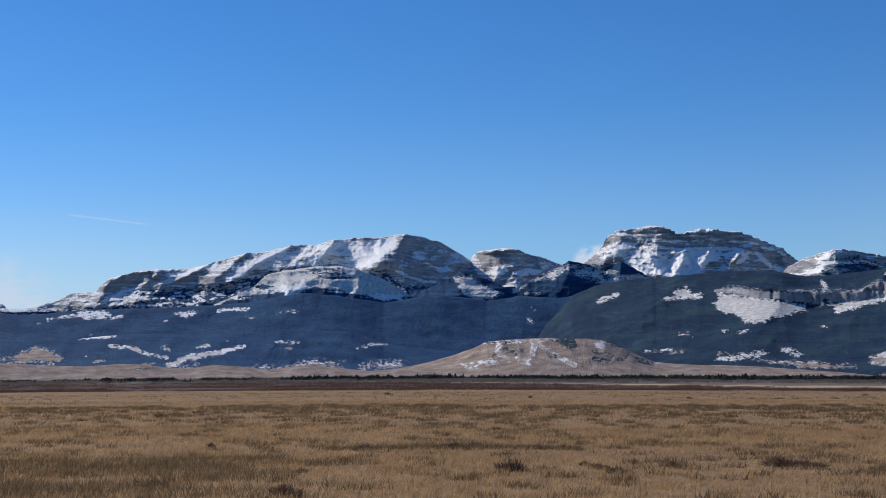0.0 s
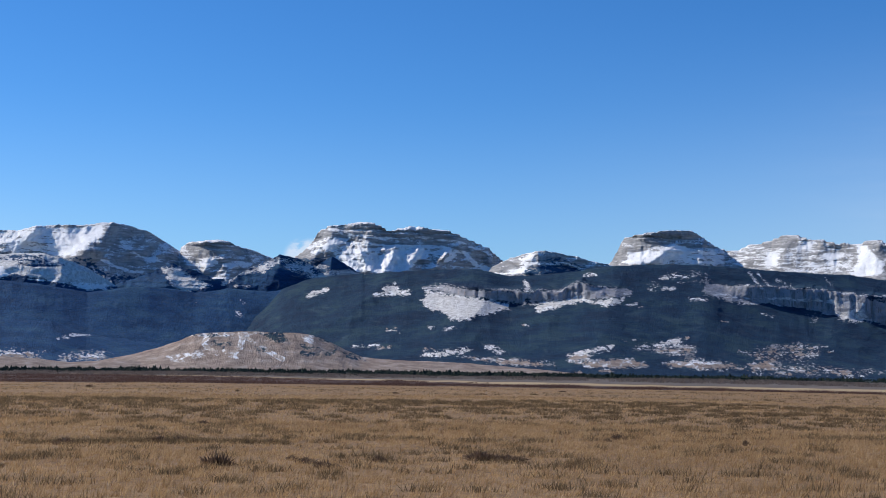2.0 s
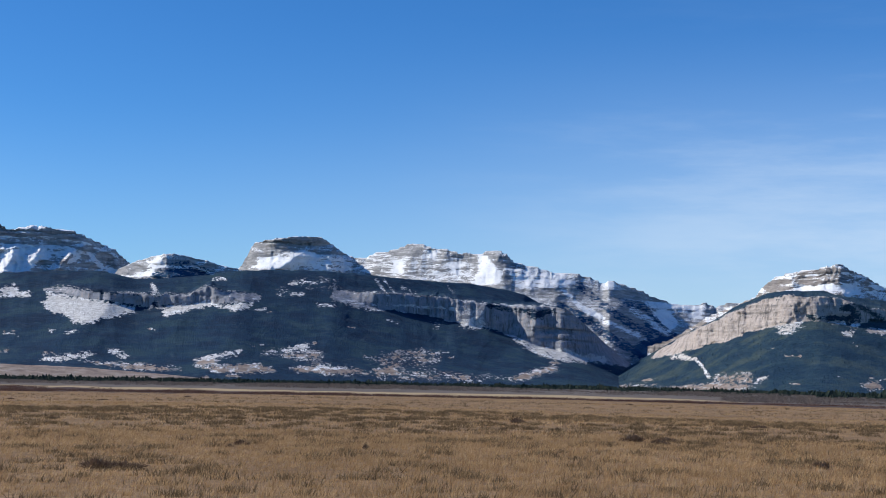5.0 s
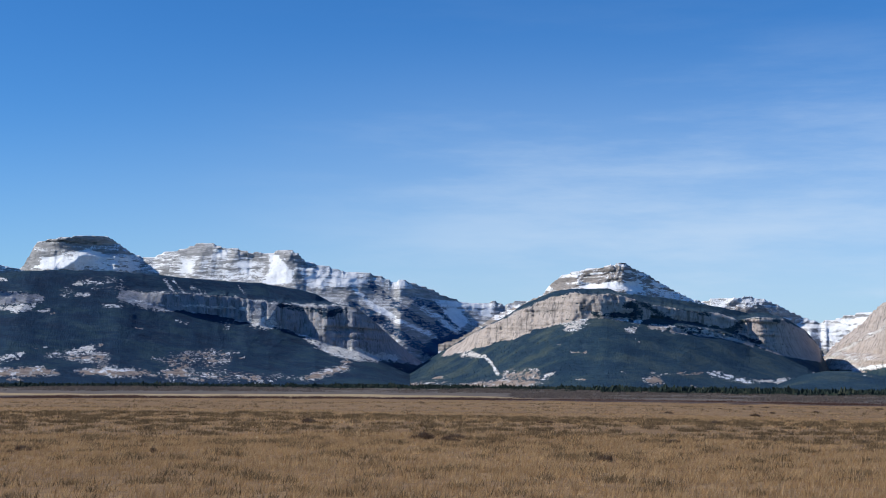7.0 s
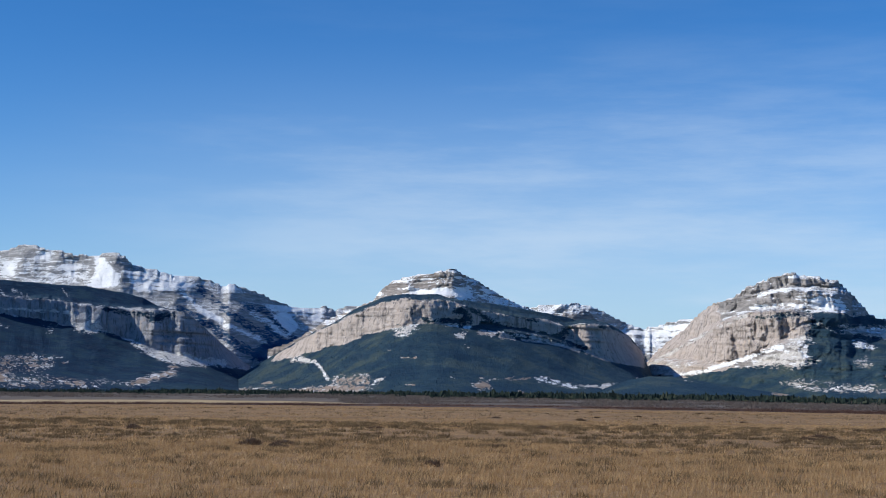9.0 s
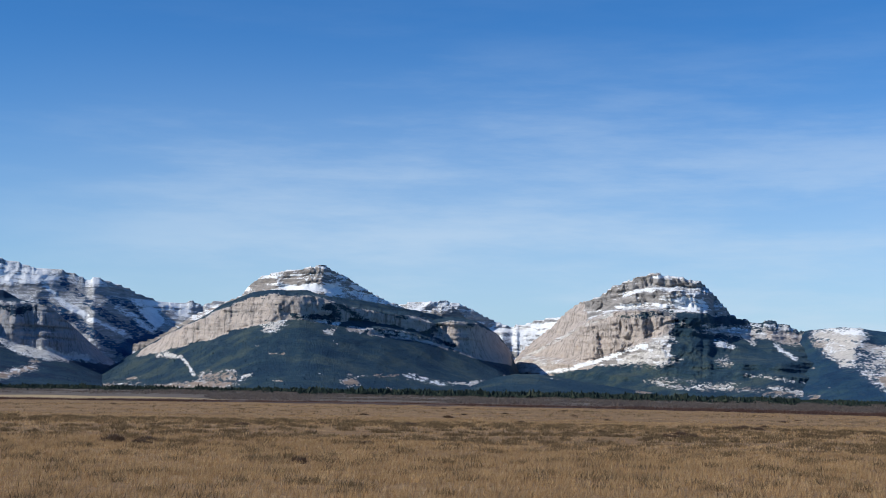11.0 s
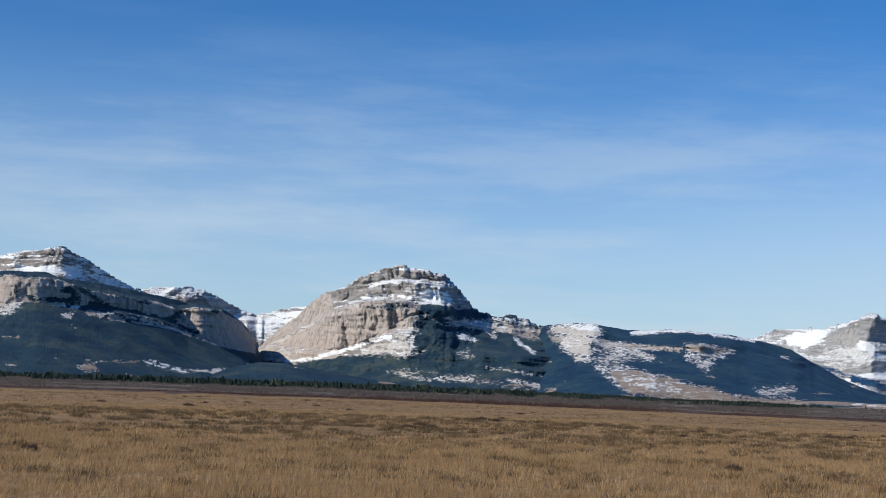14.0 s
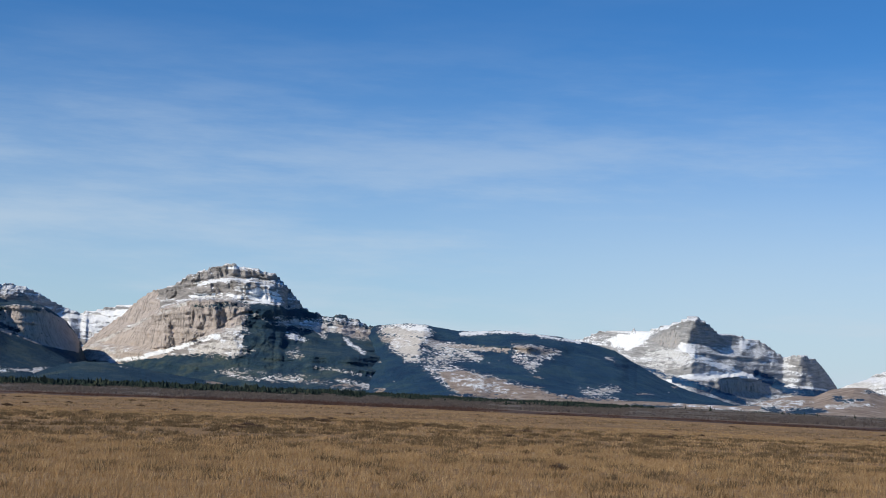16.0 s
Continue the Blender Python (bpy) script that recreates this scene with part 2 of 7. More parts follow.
    relief = n.maths("ADD", n.maths("MULTIPLY", joints, 1.0), n.maths("ADD", n.maths("MULTIPLY", thin, 0.5), n.maths("MULTIPLY", beds, 0.7)))
    return n.done(colour, n.maths("ADD", relief, n.maths("MULTIPLY", crowns, 0.8)), 0.7, 4.0)


def tree_material(name, woods, haze_weight=0.025):
    n = Nodes(name, 1.0)
    island = n.node("ShaderNodeNewGeometry").outputs["Random Per Island"]
    stands = n.noise(0.011, 8, 0.70, (1, 1, 2.2))
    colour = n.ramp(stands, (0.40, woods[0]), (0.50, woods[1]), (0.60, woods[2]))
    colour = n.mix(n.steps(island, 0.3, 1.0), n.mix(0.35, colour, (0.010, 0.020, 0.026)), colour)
    n.haze_layer(haze_weight)
    return n.done(colour)


def belt_material():
    n = Nodes("dark_needles", 1.0)
    island = n.node("ShaderNodeNewGeometry").outputs["Random Per Island"]
    return n.done(n.ramp(island, (0.0, (0.010, 0.018, 0.016)), (0.7, (0.021, 0.032, 0.025)), (1.0, (0.042, 0.048, 0.032))))


BELT = belt_material()
# haze-tinted conifer colours, and the weight of the blue haze sheen over them
WOODS = {"haze_blue": (HAZE_BLUE, 0.070), "haze_navy": (HAZE_NAVY, 0.060), "haze_dark": (HAZE_DARK, 0.035), "haze_green": (HAZE_GREEN, 0.050)}
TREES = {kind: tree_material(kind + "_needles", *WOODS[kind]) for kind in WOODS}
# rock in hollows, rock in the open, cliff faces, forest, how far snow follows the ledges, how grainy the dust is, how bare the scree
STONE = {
    "grey": ((0.20, 0.20, 0.21), (0.44, 0.43, 0.425), (0.40, 0.385, 0.375), "haze_blue", 0.85, 1.3, 0),
    "ash": ((0.19, 0.19, 0.195), (0.38, 0.37, 0.365), (0.37, 0.355, 0.345), "haze_blue", 0.5, 1.6, 0),
    # banded: the blue-grey of the cliffs' shade is put into its rock colours
    "banded": ((0.165, 0.168, 0.185), (0.33, 0.33, 0.345), (0.30, 0.305, 0.335), "haze_dark", 1.0, 1.0, 0.1),
    "tan": ((0.16, 0.150, 0.145), (0.37, 0.340, 0.322), (0.46, 0.395, 0.355), "haze_green", 0.95, 1.2, 0.4),
    "buff": ((0.15, 0.137, 0.128), (0.35, 0.31, 0.285), (0.40, 0.34, 0.30), "haze_navy", 0.8, 1.4, 0.5),
    "earth": ((0.20, 0.16, 0.135), (0.36, 0.30, 0.25), (0.40, 0.34, 0.29), "haze_green", 0.4, 0.4, 1.0),
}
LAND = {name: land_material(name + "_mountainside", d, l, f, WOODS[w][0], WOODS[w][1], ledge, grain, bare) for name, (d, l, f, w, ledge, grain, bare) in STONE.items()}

# ---- terrain ----
_perm = np.random.RandomState(7).permutation(512)
_grad = np.random.RandomState(9).uniform(-1, 1, 512)


def value_noise(x, y):
    """Smooth value noise on arrays, about -1 to 1."""
    xi, yi = np.floor(x).astype(int), np.floor(y).astype(int)
    fx, fy = x - xi, y - yi
    fx, fy = fx * fx * fx * (fx * (fx * 6 - 15) + 10), fy * fy * fy * (fy * (fy * 6 - 15) + 10)
    at = lambda a, b: _grad[(_perm[(a % 512)] + b) % 512]
    low = at(xi, yi) * (1 - fx) + at(xi + 1, yi) * fx
    high = at(xi, yi + 1) * (1 - fx) + at(xi + 1, yi + 1) * fx
    return low * (1 - fy) + high * fy


def fractal(x, y, octaves=5, gain=0.5):
    total, amp, norm = 0.0, 1.0, 0.0
    for k in range(octaves):
        total = total + amp * value_noise(x * 2.03**k + 17.3 * k, y * 2.03**k + 5.1 * k)
        norm += amp
        amp *= gain
    return total / norm


def ridged(x, y, octaves=4):
    total, amp, norm = 0.0, 1.0, 0.0
    for k in range(octaves):
        total = total + amp * (1 - 2 * np.abs(value_noise(x * 2.1**k + 9.7 * k, y * 2.1**k + 3.3 * k)))
        norm += amp
        amp *= 0.5
    return total / norm


def smooth(v, a, b):
    t = np.clip((v - a) / (b - a), 0, 1)
    return t * t * (3 - 2 * t)


FALL = [(0, 0.0), (200, -5.84), (300, -8.8), (600, -16.6), (1000, -26.2), (2000, -50.7), (3000, -77.0), (5200, -134.0), (9000, -232.0)]


def ground_height(r):
    """The plain falls gently away from the bench on which the camera stands."""
    fr, fz = zip(*FALL)
    return np.interp(r, fr, fz)


def along(table, b, column=1):
    """A line of (bearing, value, ...) points, smoothly read at the bearings b."""
    xs = [p[0] for p in table]
    return np.interp(b, xs, [p[column] for p in table])


def eased(v, step):
    """A run of values with its corners rounded over some two degrees."""
    half = max(2, int(1.1 / step))
    w = np.hanning(2 * half + 1)
    return np.convolve(np.pad(v, half, mode="edge"), w / w.sum(), "valid")


def ridge_grid(crest, dist, depth, step=0.038, seed=0, rough=18.0, scale=120.0, jag=9.0, layers=0.6,
               apron=1.2, cliffs=(), spurs=(), seen=-2.0, back=0.5, crag=9.0, ledges=0.55, res=1.0, stair=0.0, relief=0.6):
    """The front and back of one ridge as a grid of places, with its cliffs, spurs, gullies and ledges.
    The survey is from the bench: bearings and rise in degrees. crest: (bearing, rise); dist: (bearing, metres to the
    crest); depth: (bearing, metres from foot to crest); spurs: (bearing, rise) above and below, width, metres proud."""
    step = step * res
    rough, spurs = rough * relief, [(*s[:5], s[5] * relief) for s in spurs]
    b = np.arange(crest[0][0], crest[-1][0] + step / 2, step)
    rc, dep = eased(along(dist, b), step), eased(along(depth, b), step)
    rf = rc - dep
    tangent = radians(1) * b * np.mean(rc)
    ef = np.degrees(np.arctan((ground_height(rf) - 4.0 - EYE) / rf))
    jagged = fractal(tangent / 46 + seed, b * 0 + seed * 3.7, 6, 0.72)
    zc = rc * np.tan(np.radians(along(crest, b))) + jag * jagged
    if stair:  # the beds break off in steps along the skyline
        u = zc / stair + 0.35 * fractal(tangent / 120, b * 0 + seed, 3)
        zc = zc + 0.8 * stair * (np.floor(u) + smooth(u - np.floor(u), 0.55, 0.9) - u + 0.2)
    broken = np.maximum(np.degrees(np.arctan(zc / rc)), ef + 0.05)
    ec = np.maximum(along(crest, b), ef + 0.05)
    fine = max(20, int((np.max(ec) - seen) / (0.036 * res)))
    low = np.maximum(np.minimum(seen, ec - 0.04), ef)
    e = np.concatenate([ef[:, None] + (low - ef)[:, None] * np.linspace(0, 1, 14)[None, :-1], low[:, None] + (ec - low)[:, None] * np.linspace(0, 1, fine)[None, :]], 1)
    rows = e.shape[1]
    h = (e - ef[:, None]) / (ec - ef)[:, None]
    z = EYE + rc[:, None] * np.tan(np.radians(e))
    tt = np.repeat(tangent[:, None], rows, 1)
    weight = 0.35 + apron * (1 - h) ** 2 + 0.6 * h
    warp = z + 9 * fractal(tt / 220 + seed, z / 200, 3) + 0.03 * tt
    bed = value_noise(warp / 11.0 + seed, tt / 420.0 + 3) + 0.7 * value_noise(warp / 5.0, tt / 130.0 + seed)
    strong = 0.35 + 0.65 * smooth(fractal(tt / 170 + seed, z / 60 + 4, 3), -0.3, 0.25)
    weight = weight * np.exp(layers * strong * 2.4 * np.clip(bed * 1.5, -1, 1))
    weight = (weight + 0.004) * np.gradient(e, axis=1)
    g = np.cumsum(weight, 1)
    g = (g - g[:, :1]) / (g[:, -1:] - g[:, :1])
    r = rf[:, None] + dep[:, None] * g
    # a cliff stands straight up from its foot; the bench above it leads back to the slope
    wall = np.zeros_like(z)
    wob = 0.13 * fractal(tt / 45 + seed, tt * 0 + 8, 6, 0.65)
    smooth_r = r.copy()
    for band in cliffs:
        lo, hi = along(band, b, 1)[:, None] + wob, along(band, b, 2)[:, None] + wob
        run = min(1.8, 0.32 * (band[-1][0] - band[0][0]))
        ends = smooth(b, band[0][0], band[0][0] + run) * smooth(-b, -band[-1][0], run - band[-1][0])
        inside = smooth(e, lo - 0.03, lo + 0.03) * smooth(-e, -hi - 0.02, -hi + 0.02) * ends[:, None]
        held = smooth(e, lo - 0.03, lo + 0.03) * (1 - smooth(e, hi - 0.01, hi + 0.16)) * ends[:, None]
        foot = np.array([np.interp(lo[i, 0], e[i], smooth_r[i]) for i in range(len(b))])
        foot = np.maximum(foot, eased(foot, step))[:, None]
        step_back = 0.06 + ledges * 0.5 * smooth(bed, 0.1, 0.6)
        r = r - held * np.maximum(smooth_r - foot, 0) * (1 - step_back)
        wall = np.maximum(wall, inside)
    shape = np.minimum(1, 3 * h) * np.minimum(1, 1.25 - h * 0.6)
    drift = 0.35 * scale * fractal(tt / scale * 0.6, z / scale * 1.2 + seed, 3)
    gully = 0.75 * ridged((tt + drift) / scale + seed * 1.7, z / (scale * 0.95) + g * 0.7 + seed, 6) + 0.5 * fractal(tt / (scale * 2.6) + seed, z / 300, 3)
    r = r - rough * gully * shape * (1 - 0.5 * wall)
    wander = fractal(tt / 70 + seed, z / 70, 4) * 0.45
    for b0, e0, b1, e1, width, proud in spurs:
        k = np.clip((e0 - e) / max(e0 - e1, 0.05), -0.3, 1.6)
        centre = b0 + (b1 - b0) * k + width * wander
        away = np.abs(b[:, None] - centre) / (width * (0.6 + 0.6 * np.clip(k, 0, 1.6)))
        tent = np.exp(-1.6 * away ** 1.5) * (0.8 + 0.5 * wander)
        r = r - proud * tent * smooth(k, -0.3, 0.4) * (1 - smooth(k, 0.8, 1.6))
    lean = tt + 0.25 * z + 6 * fractal(tt / 40, z / 30 + seed, 3)
    butt = 0.5 * ridged(lean / 58 + seed, z / 160, 3) + 0.7 * ridged(lean / 32 + seed, z / 170 + seed, 4) + 0.6 * ridged(lean / 15 + seed, z / 110 + seed, 4) + 0.3 * fractal(lean / 75 + seed, z / 100, 4)
    butt = butt + 0.10 * np.sign(fractal(lean / 22 + seed, z / 16 + 5, 2)) * smooth(np.abs(fractal(lean / 22 + seed, z / 16 + 5, 2)), 0, 0.12)
    r = r - crag * butt * wall - 2.5 * fractal(tt / 16, z / 9 + seed, 4, 0.6) * np.minimum(1, 3 * h)
    e = e + (broken - ec)[:, None] * h ** 14
    zz = EYE + r * np.tan(np.radians(e))
    # the far side, falling away behind the crest
    nb = 14
    k = np.linspace(0, 1, nb + 1)[None, 1:]
    fall = zz[:, -1:] - (ground_height(r[:, -1:]) - 4.0)
    rb = r[:, -1:] + back * dep[:, None] * k
    zb = zz[:, -1:] - fall * k ** 1.2 * (0.8 + 0.2 * k)
    r, zz = np.concatenate([r, rb], 1), np.concatenate([zz, zb], 1)
    e = np.concatenate([e, np.repeat(e[:, -1:], nb, 1)], 1)
    full = np.concatenate([wall, np.zeros((len(b), nb))], 1)
    return np.repeat(b[:, None], rows + nb, 1), r, zz, full, e


def area(name, thick, *outline):
    """A patch of cover within an outline of (bearing, rise); thick: how closed it is, 0 to 1."""
    return name, thick, None, outline


def stroke(name, thick, half, *line):
    """A strip of cover along a line of (bearing, rise), half its width in degrees."""
    return name, thick, half, line


def depth_within(bx, ey, half, corners):
    """Degrees by which places lie inside an outline, or inside a strip along a line (below 0: outside)."""
    ends = list(zip(corners, corners[1:] + corners[:1])) if half is None else list(zip(corners, corners[1:]))
    away, inside = np.full(bx.shape, 99.0), np.zeros(bx.shape, bool)
    for (x0, y0), (x1, y1) in ends:
        dx, dy = x1 - x0, y1 - y0
        k = np.clip(((bx - x0) * dx + (ey - y0) * dy) / (dx * dx + dy * dy + 1e-9), 0, 1)
        away = np.minimum(away, np.hypot(bx - x0 - k * dx, ey - y0 - k * dy))
        if half is None:
            inside ^= ((y0 > ey) != (y1 > ey)) & (bx < x0 + dx * (ey - y0) / (dy if abs(dy) > 1e-9 else 1e-9))
    return np.where(inside, away, -away) if half is None else half - away


def cover_of(bb, r, e, wall, base, zones, patches, areas, seed):
    """How much of each cover lies at each place: a base, zones between two lines of rise, and single patches.
    Also one number for each place, for the cover that is strongest there and the patch that it belongs to."""
    tt, up = radians(1) * bb * np.mean(r), radians(1) * e * np.mean(r)
    many = len(KINDS)
    share = np.zeros((many,) + bb.shape)
    share[KINDS.index(base)] = 1.0
    ragged = fractal(tt / 34 + seed, up / 14, 5, 0.62)
    fine = fractal(tt / 10 + seed * 3, up / 5, 4, 0.7)
    strips = fractal((tt + 0.8 * up) / 75 + seed, (up - 0.1 * tt) / 11 + 6, 5, 0.65)
    blot = fractal((tt + 0.5 * up) / 20 + seed, (up - 0.2 * tt) / 15 + 3, 5, 0.7)

    def lay(name, w, at=None):
        if at is None:
            share[:] *= 1 - w
            share[KINDS.index(name)] += w
        else:
            flat = share.reshape(many, -1)
            flat[:, at] *= 1 - w
            flat[KINDS.index(name), at] += w

    if base in ("rock_face", "dusted_rock"):
        lay("bare_rock", smooth(wall + 0.3 * ragged, 0.25, 0.65))
    for name, line, wob, keep in zones:
        ba = bb + wob * 1.2 * blot
        lo, hi = along(line, ba, 1), along(line, ba, 2)
        ee = e + wob * 0.8 * (ragged + 0.5 * fine)
        edge = 0.05
        w = smooth(ee, lo - edge, lo + edge) * smooth(-ee, -hi - edge, edge - hi)
        w = w * smooth(bb, line[0][0] - 0.1, line[0][0] + 0.1) * smooth(-bb, -line[-1][0] - 0.1, 0.1 - line[-1][0])
        lay(name, w * smooth(fine + 0.6 * ragged, keep - 0.25, keep + 0.25))
    own = np.zeros(bb.shape, int)
    for count, (name, b0, e0, half_b, half_e, *slant) in enumerate(patches):
        line = e0 + (slant[0] if slant else 0.0) * np.clip(bb - b0, -3 * half_b, 3 * half_b)
        near = np.flatnonzero((np.abs(bb - b0) < 2.6 * half_b) & (np.abs(e - line) < 2.6 * half_e))
        u, v = (bb.flat[near] - b0) / half_b, (e.flat[near] - line.flat[near]) / half_e
        u, v = u + 1.2 * fractal(u * 0.8 + 7 * count, v * 0.8 + seed, 4, 0.6), v + 1.2 * fractal(u * 0.8 + seed + 50, v * 0.8 + 9 * count, 4, 0.6)
        w = 1 / (1 + np.exp(np.clip(2.2 * (u * u + v * v + 1.1 * blot.flat[near] - 1.0), -20, 20)))
        lay(name, w, near)
        if name != base:
            own.flat[near[w > 0.5]] = count + 1
    for count, (name, thick, half, corners) in enumerate(areas, len(patches)):
        xs, ys = zip(*corners)
        pad = 0.35 + (half or 0)
        near = np.flatnonzero((bb > min(xs) - pad) & (bb < max(xs) + pad) & (e > min(ys) - pad) & (e < max(ys) + pad))
        if not len(near):
            continue
        loose = name in ("scree", "meadow") and thick < 0.8
        swing = (0.15 if loose else 0.08) if half is None else min(0.06, 0.6 * half)
        bx = bb.flat[near] + swing * ragged.flat[near] + 0.4 * swing * fine.flat[near]
        ey = e.flat[near] + 0.8 * swing * blot.flat[near]
        deep = depth_within(bx, ey, half, corners)
        soft = (0.07 if loose else 0.035) if half is None else 0.02
        w = thick / (1 + np.exp(np.clip(-deep / soft, -30, 30)))
        if loose:  # strips of trees along the contours
            w = np.clip(w * (1 + 1.1 * strips.flat[near]), 0, 0.95)
        lay(name, w, near)
        if name != base:
            own.flat[near[w > 0.5]] = count + 1
    kind = share.argmax(0)
    named = np.array([-1] + [KINDS.index(p[0]) for p in (*patches, *areas)])
    kind = kind + many * own * (named[own] == kind) * (kind != KINDS.index(base))
    if base == "forest":  # small openings, most of them low on the slopes
        gaps = fractal(tt / 55 + 3 * seed, up / 13 + 11, 5, 0.6) - 0.10 * (e + 1.5)
        gap = 0.85 * smooth(gaps, 0.34, 0.50) * share[KINDS.index("forest")]
        lay("meadow", gap)
        kind[(gap > 0.5) & (kind == KINDS.index("forest"))] = KINDS.index("meadow") - many
    return kind, share


KINDS = ["rock_face", "cliff", "snow_field", "scree", "forest", "meadow", "bare_rock", "ledge_rock", "dusted_rock"]
LABELS = {"rock_face": "grey limestone dusted with snow", "bare_rock": "bare grey layered rock", "dusted_rock": "grey limestone thinly dusted with snow", "ledge_rock": "stepped rock bands with snow on the ledges", "cliff": "pale layered cliff band", "snow_field": "wind-packed white snow field", "scree": "scree slope with thin snow",
          "forest": "dark conifer forest cover", "meadow": "tan dry grass slope"}


def mesh_from(name, places, faces, material, flat=False):
    me = bpy.data.meshes.new(name)
    me.vertices.add(len(places))
    me.vertices.foreach_set("co", np.ascontiguousarray(places, dtype=np.float32).ravel())
    n = faces.shape[1]
    me.loops.add(faces.size)
    me.loops.foreach_set("vertex_index", faces.astype(np.int32).ravel())
    me.polygons.add(len(faces))
    me.polygons.foreach_set("loop_start", np.arange(0, faces.size, n, dtype=np.int32))
    me.polygons.foreach_set("loop_total", np.full(len(faces), n, dtype=np.int32))
    me.polygons.foreach_set("use_smooth", np.full(len(faces), not flat))
    me.update(calc_edges=True)
    me.materials.append(material)
    return me


def largest_pieces(body, faces, count):
    """Each cover keeps its largest connected piece; its crumbs go to one negative number for each cover."""
    out, many = body.copy(), len(KINDS)
    for number in np.unique(body[body >= 0]):
        at = np.flatnonzero(body == number)
        near = faces[at]
        mark = np.arange(count)
        while True:
            low = mark[near].min(1)
            grown = mark.copy()
            for k in range(3):
                np.minimum.at(grown, near[:, k], low)
            grown = grown[grown]
            if (grown == mark).all():
                break
            mark = grown
        piece = mark[near[:, 0]]
        marks, sizes = np.unique(piece, return_counts=True)
        out[at[piece != marks[sizes.argmax()]]] = number % many - many
        if sizes.max() < 6:
            out[at] = number % many - many
    return out


DUST = {"rock_face": 0.33, "dusted_rock": 0.08, "bare_rock": 0.27, "ledge_rock": 0.24, "cliff": -0.10, "scree": 0.5, "forest": -0.05, "meadow": 0.0, "snow_field": 0.8}


def mountain(name, label, category="mountain", base="forest", zones=(), patches=(), areas=(), seed=0, trees=0, stone="grey", dusting=0.0, **shape):
    """One mountain: an empty at its foot that carries its covers as parts."""
    bb, r, z, wall, e = ridge_grid(seed=seed, **shape)
    kind, share = cover_of(bb, r, e, wall, base, zones, patches, areas, seed)
    part = {k: share[i].reshape(-1) for i, k in enumerate(KINDS)}
    cover_values = np.stack([part["snow_field"], part["scree"], part["meadow"], part["cliff"]], -1).astype(np.float32)
    dust = dusting + sum(part[k] * DUST[k] for k in KINDS)
    growth_values = np.stack([part["forest"], dust, 0 * dust, 0 * dust + 1], -1).astype(np.float32)
    x, y = r * np.sin(np.radians(bb)), r * np.cos(np.radians(bb))
    places = np.stack([x, y, z], -1).reshape(-1, 3)
    cols, rows = bb.shape
    i = (np.arange(cols - 1)[:, None] * rows + np.arange(rows - 1)[None, :]).ravel()
    p, q, s, t = i, i + rows, i + rows + 1, i + 1
    pieces = kind.reshape(-1)
    one_way = (pieces[p] == pieces[s])[:, None]
    faces = np.concatenate([np.where(one_way, np.stack([p, q, s], 1), np.stack([p, q, t], 1)), np.where(one_way, np.stack([p, s, t], 1), np.stack([q, s, t], 1))])
    k1, k2, k3 = pieces[faces[:, 0]], pieces[faces[:, 1]], pieces[faces[:, 2]]
    body = largest_pieces(np.where(k2 == k3, k2, k1), faces, len(places))
    top = new(name)
    foot = places[0].copy()
    top.location = foot
    tagged(top, label, category)
    for number in np.unique(body):
        cover = KINDS[number % len(KINDS)]
        chosen = faces[body == number]
        used, index = np.unique(chosen, return_inverse=True)
        me = mesh_from(cover, places[used] - foot, index.reshape(-1, 3), LAND[stone])
        for layer, values in (("cover", cover_values), ("growth", growth_values)):
            me.color_attributes.new(layer, "FLOAT_COLOR", "POINT").data.foreach_set("color", values[used].ravel())
        ob = new(cover, me)
        ob.parent = top
        if number < 0:
            tagged(ob, "many small " + LABELS[cover] + " patches", kind="stuff")
        else:
            tagged(ob, LABELS[cover])
    kind = kind % len(KINDS)
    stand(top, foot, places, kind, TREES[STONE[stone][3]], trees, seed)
    return top


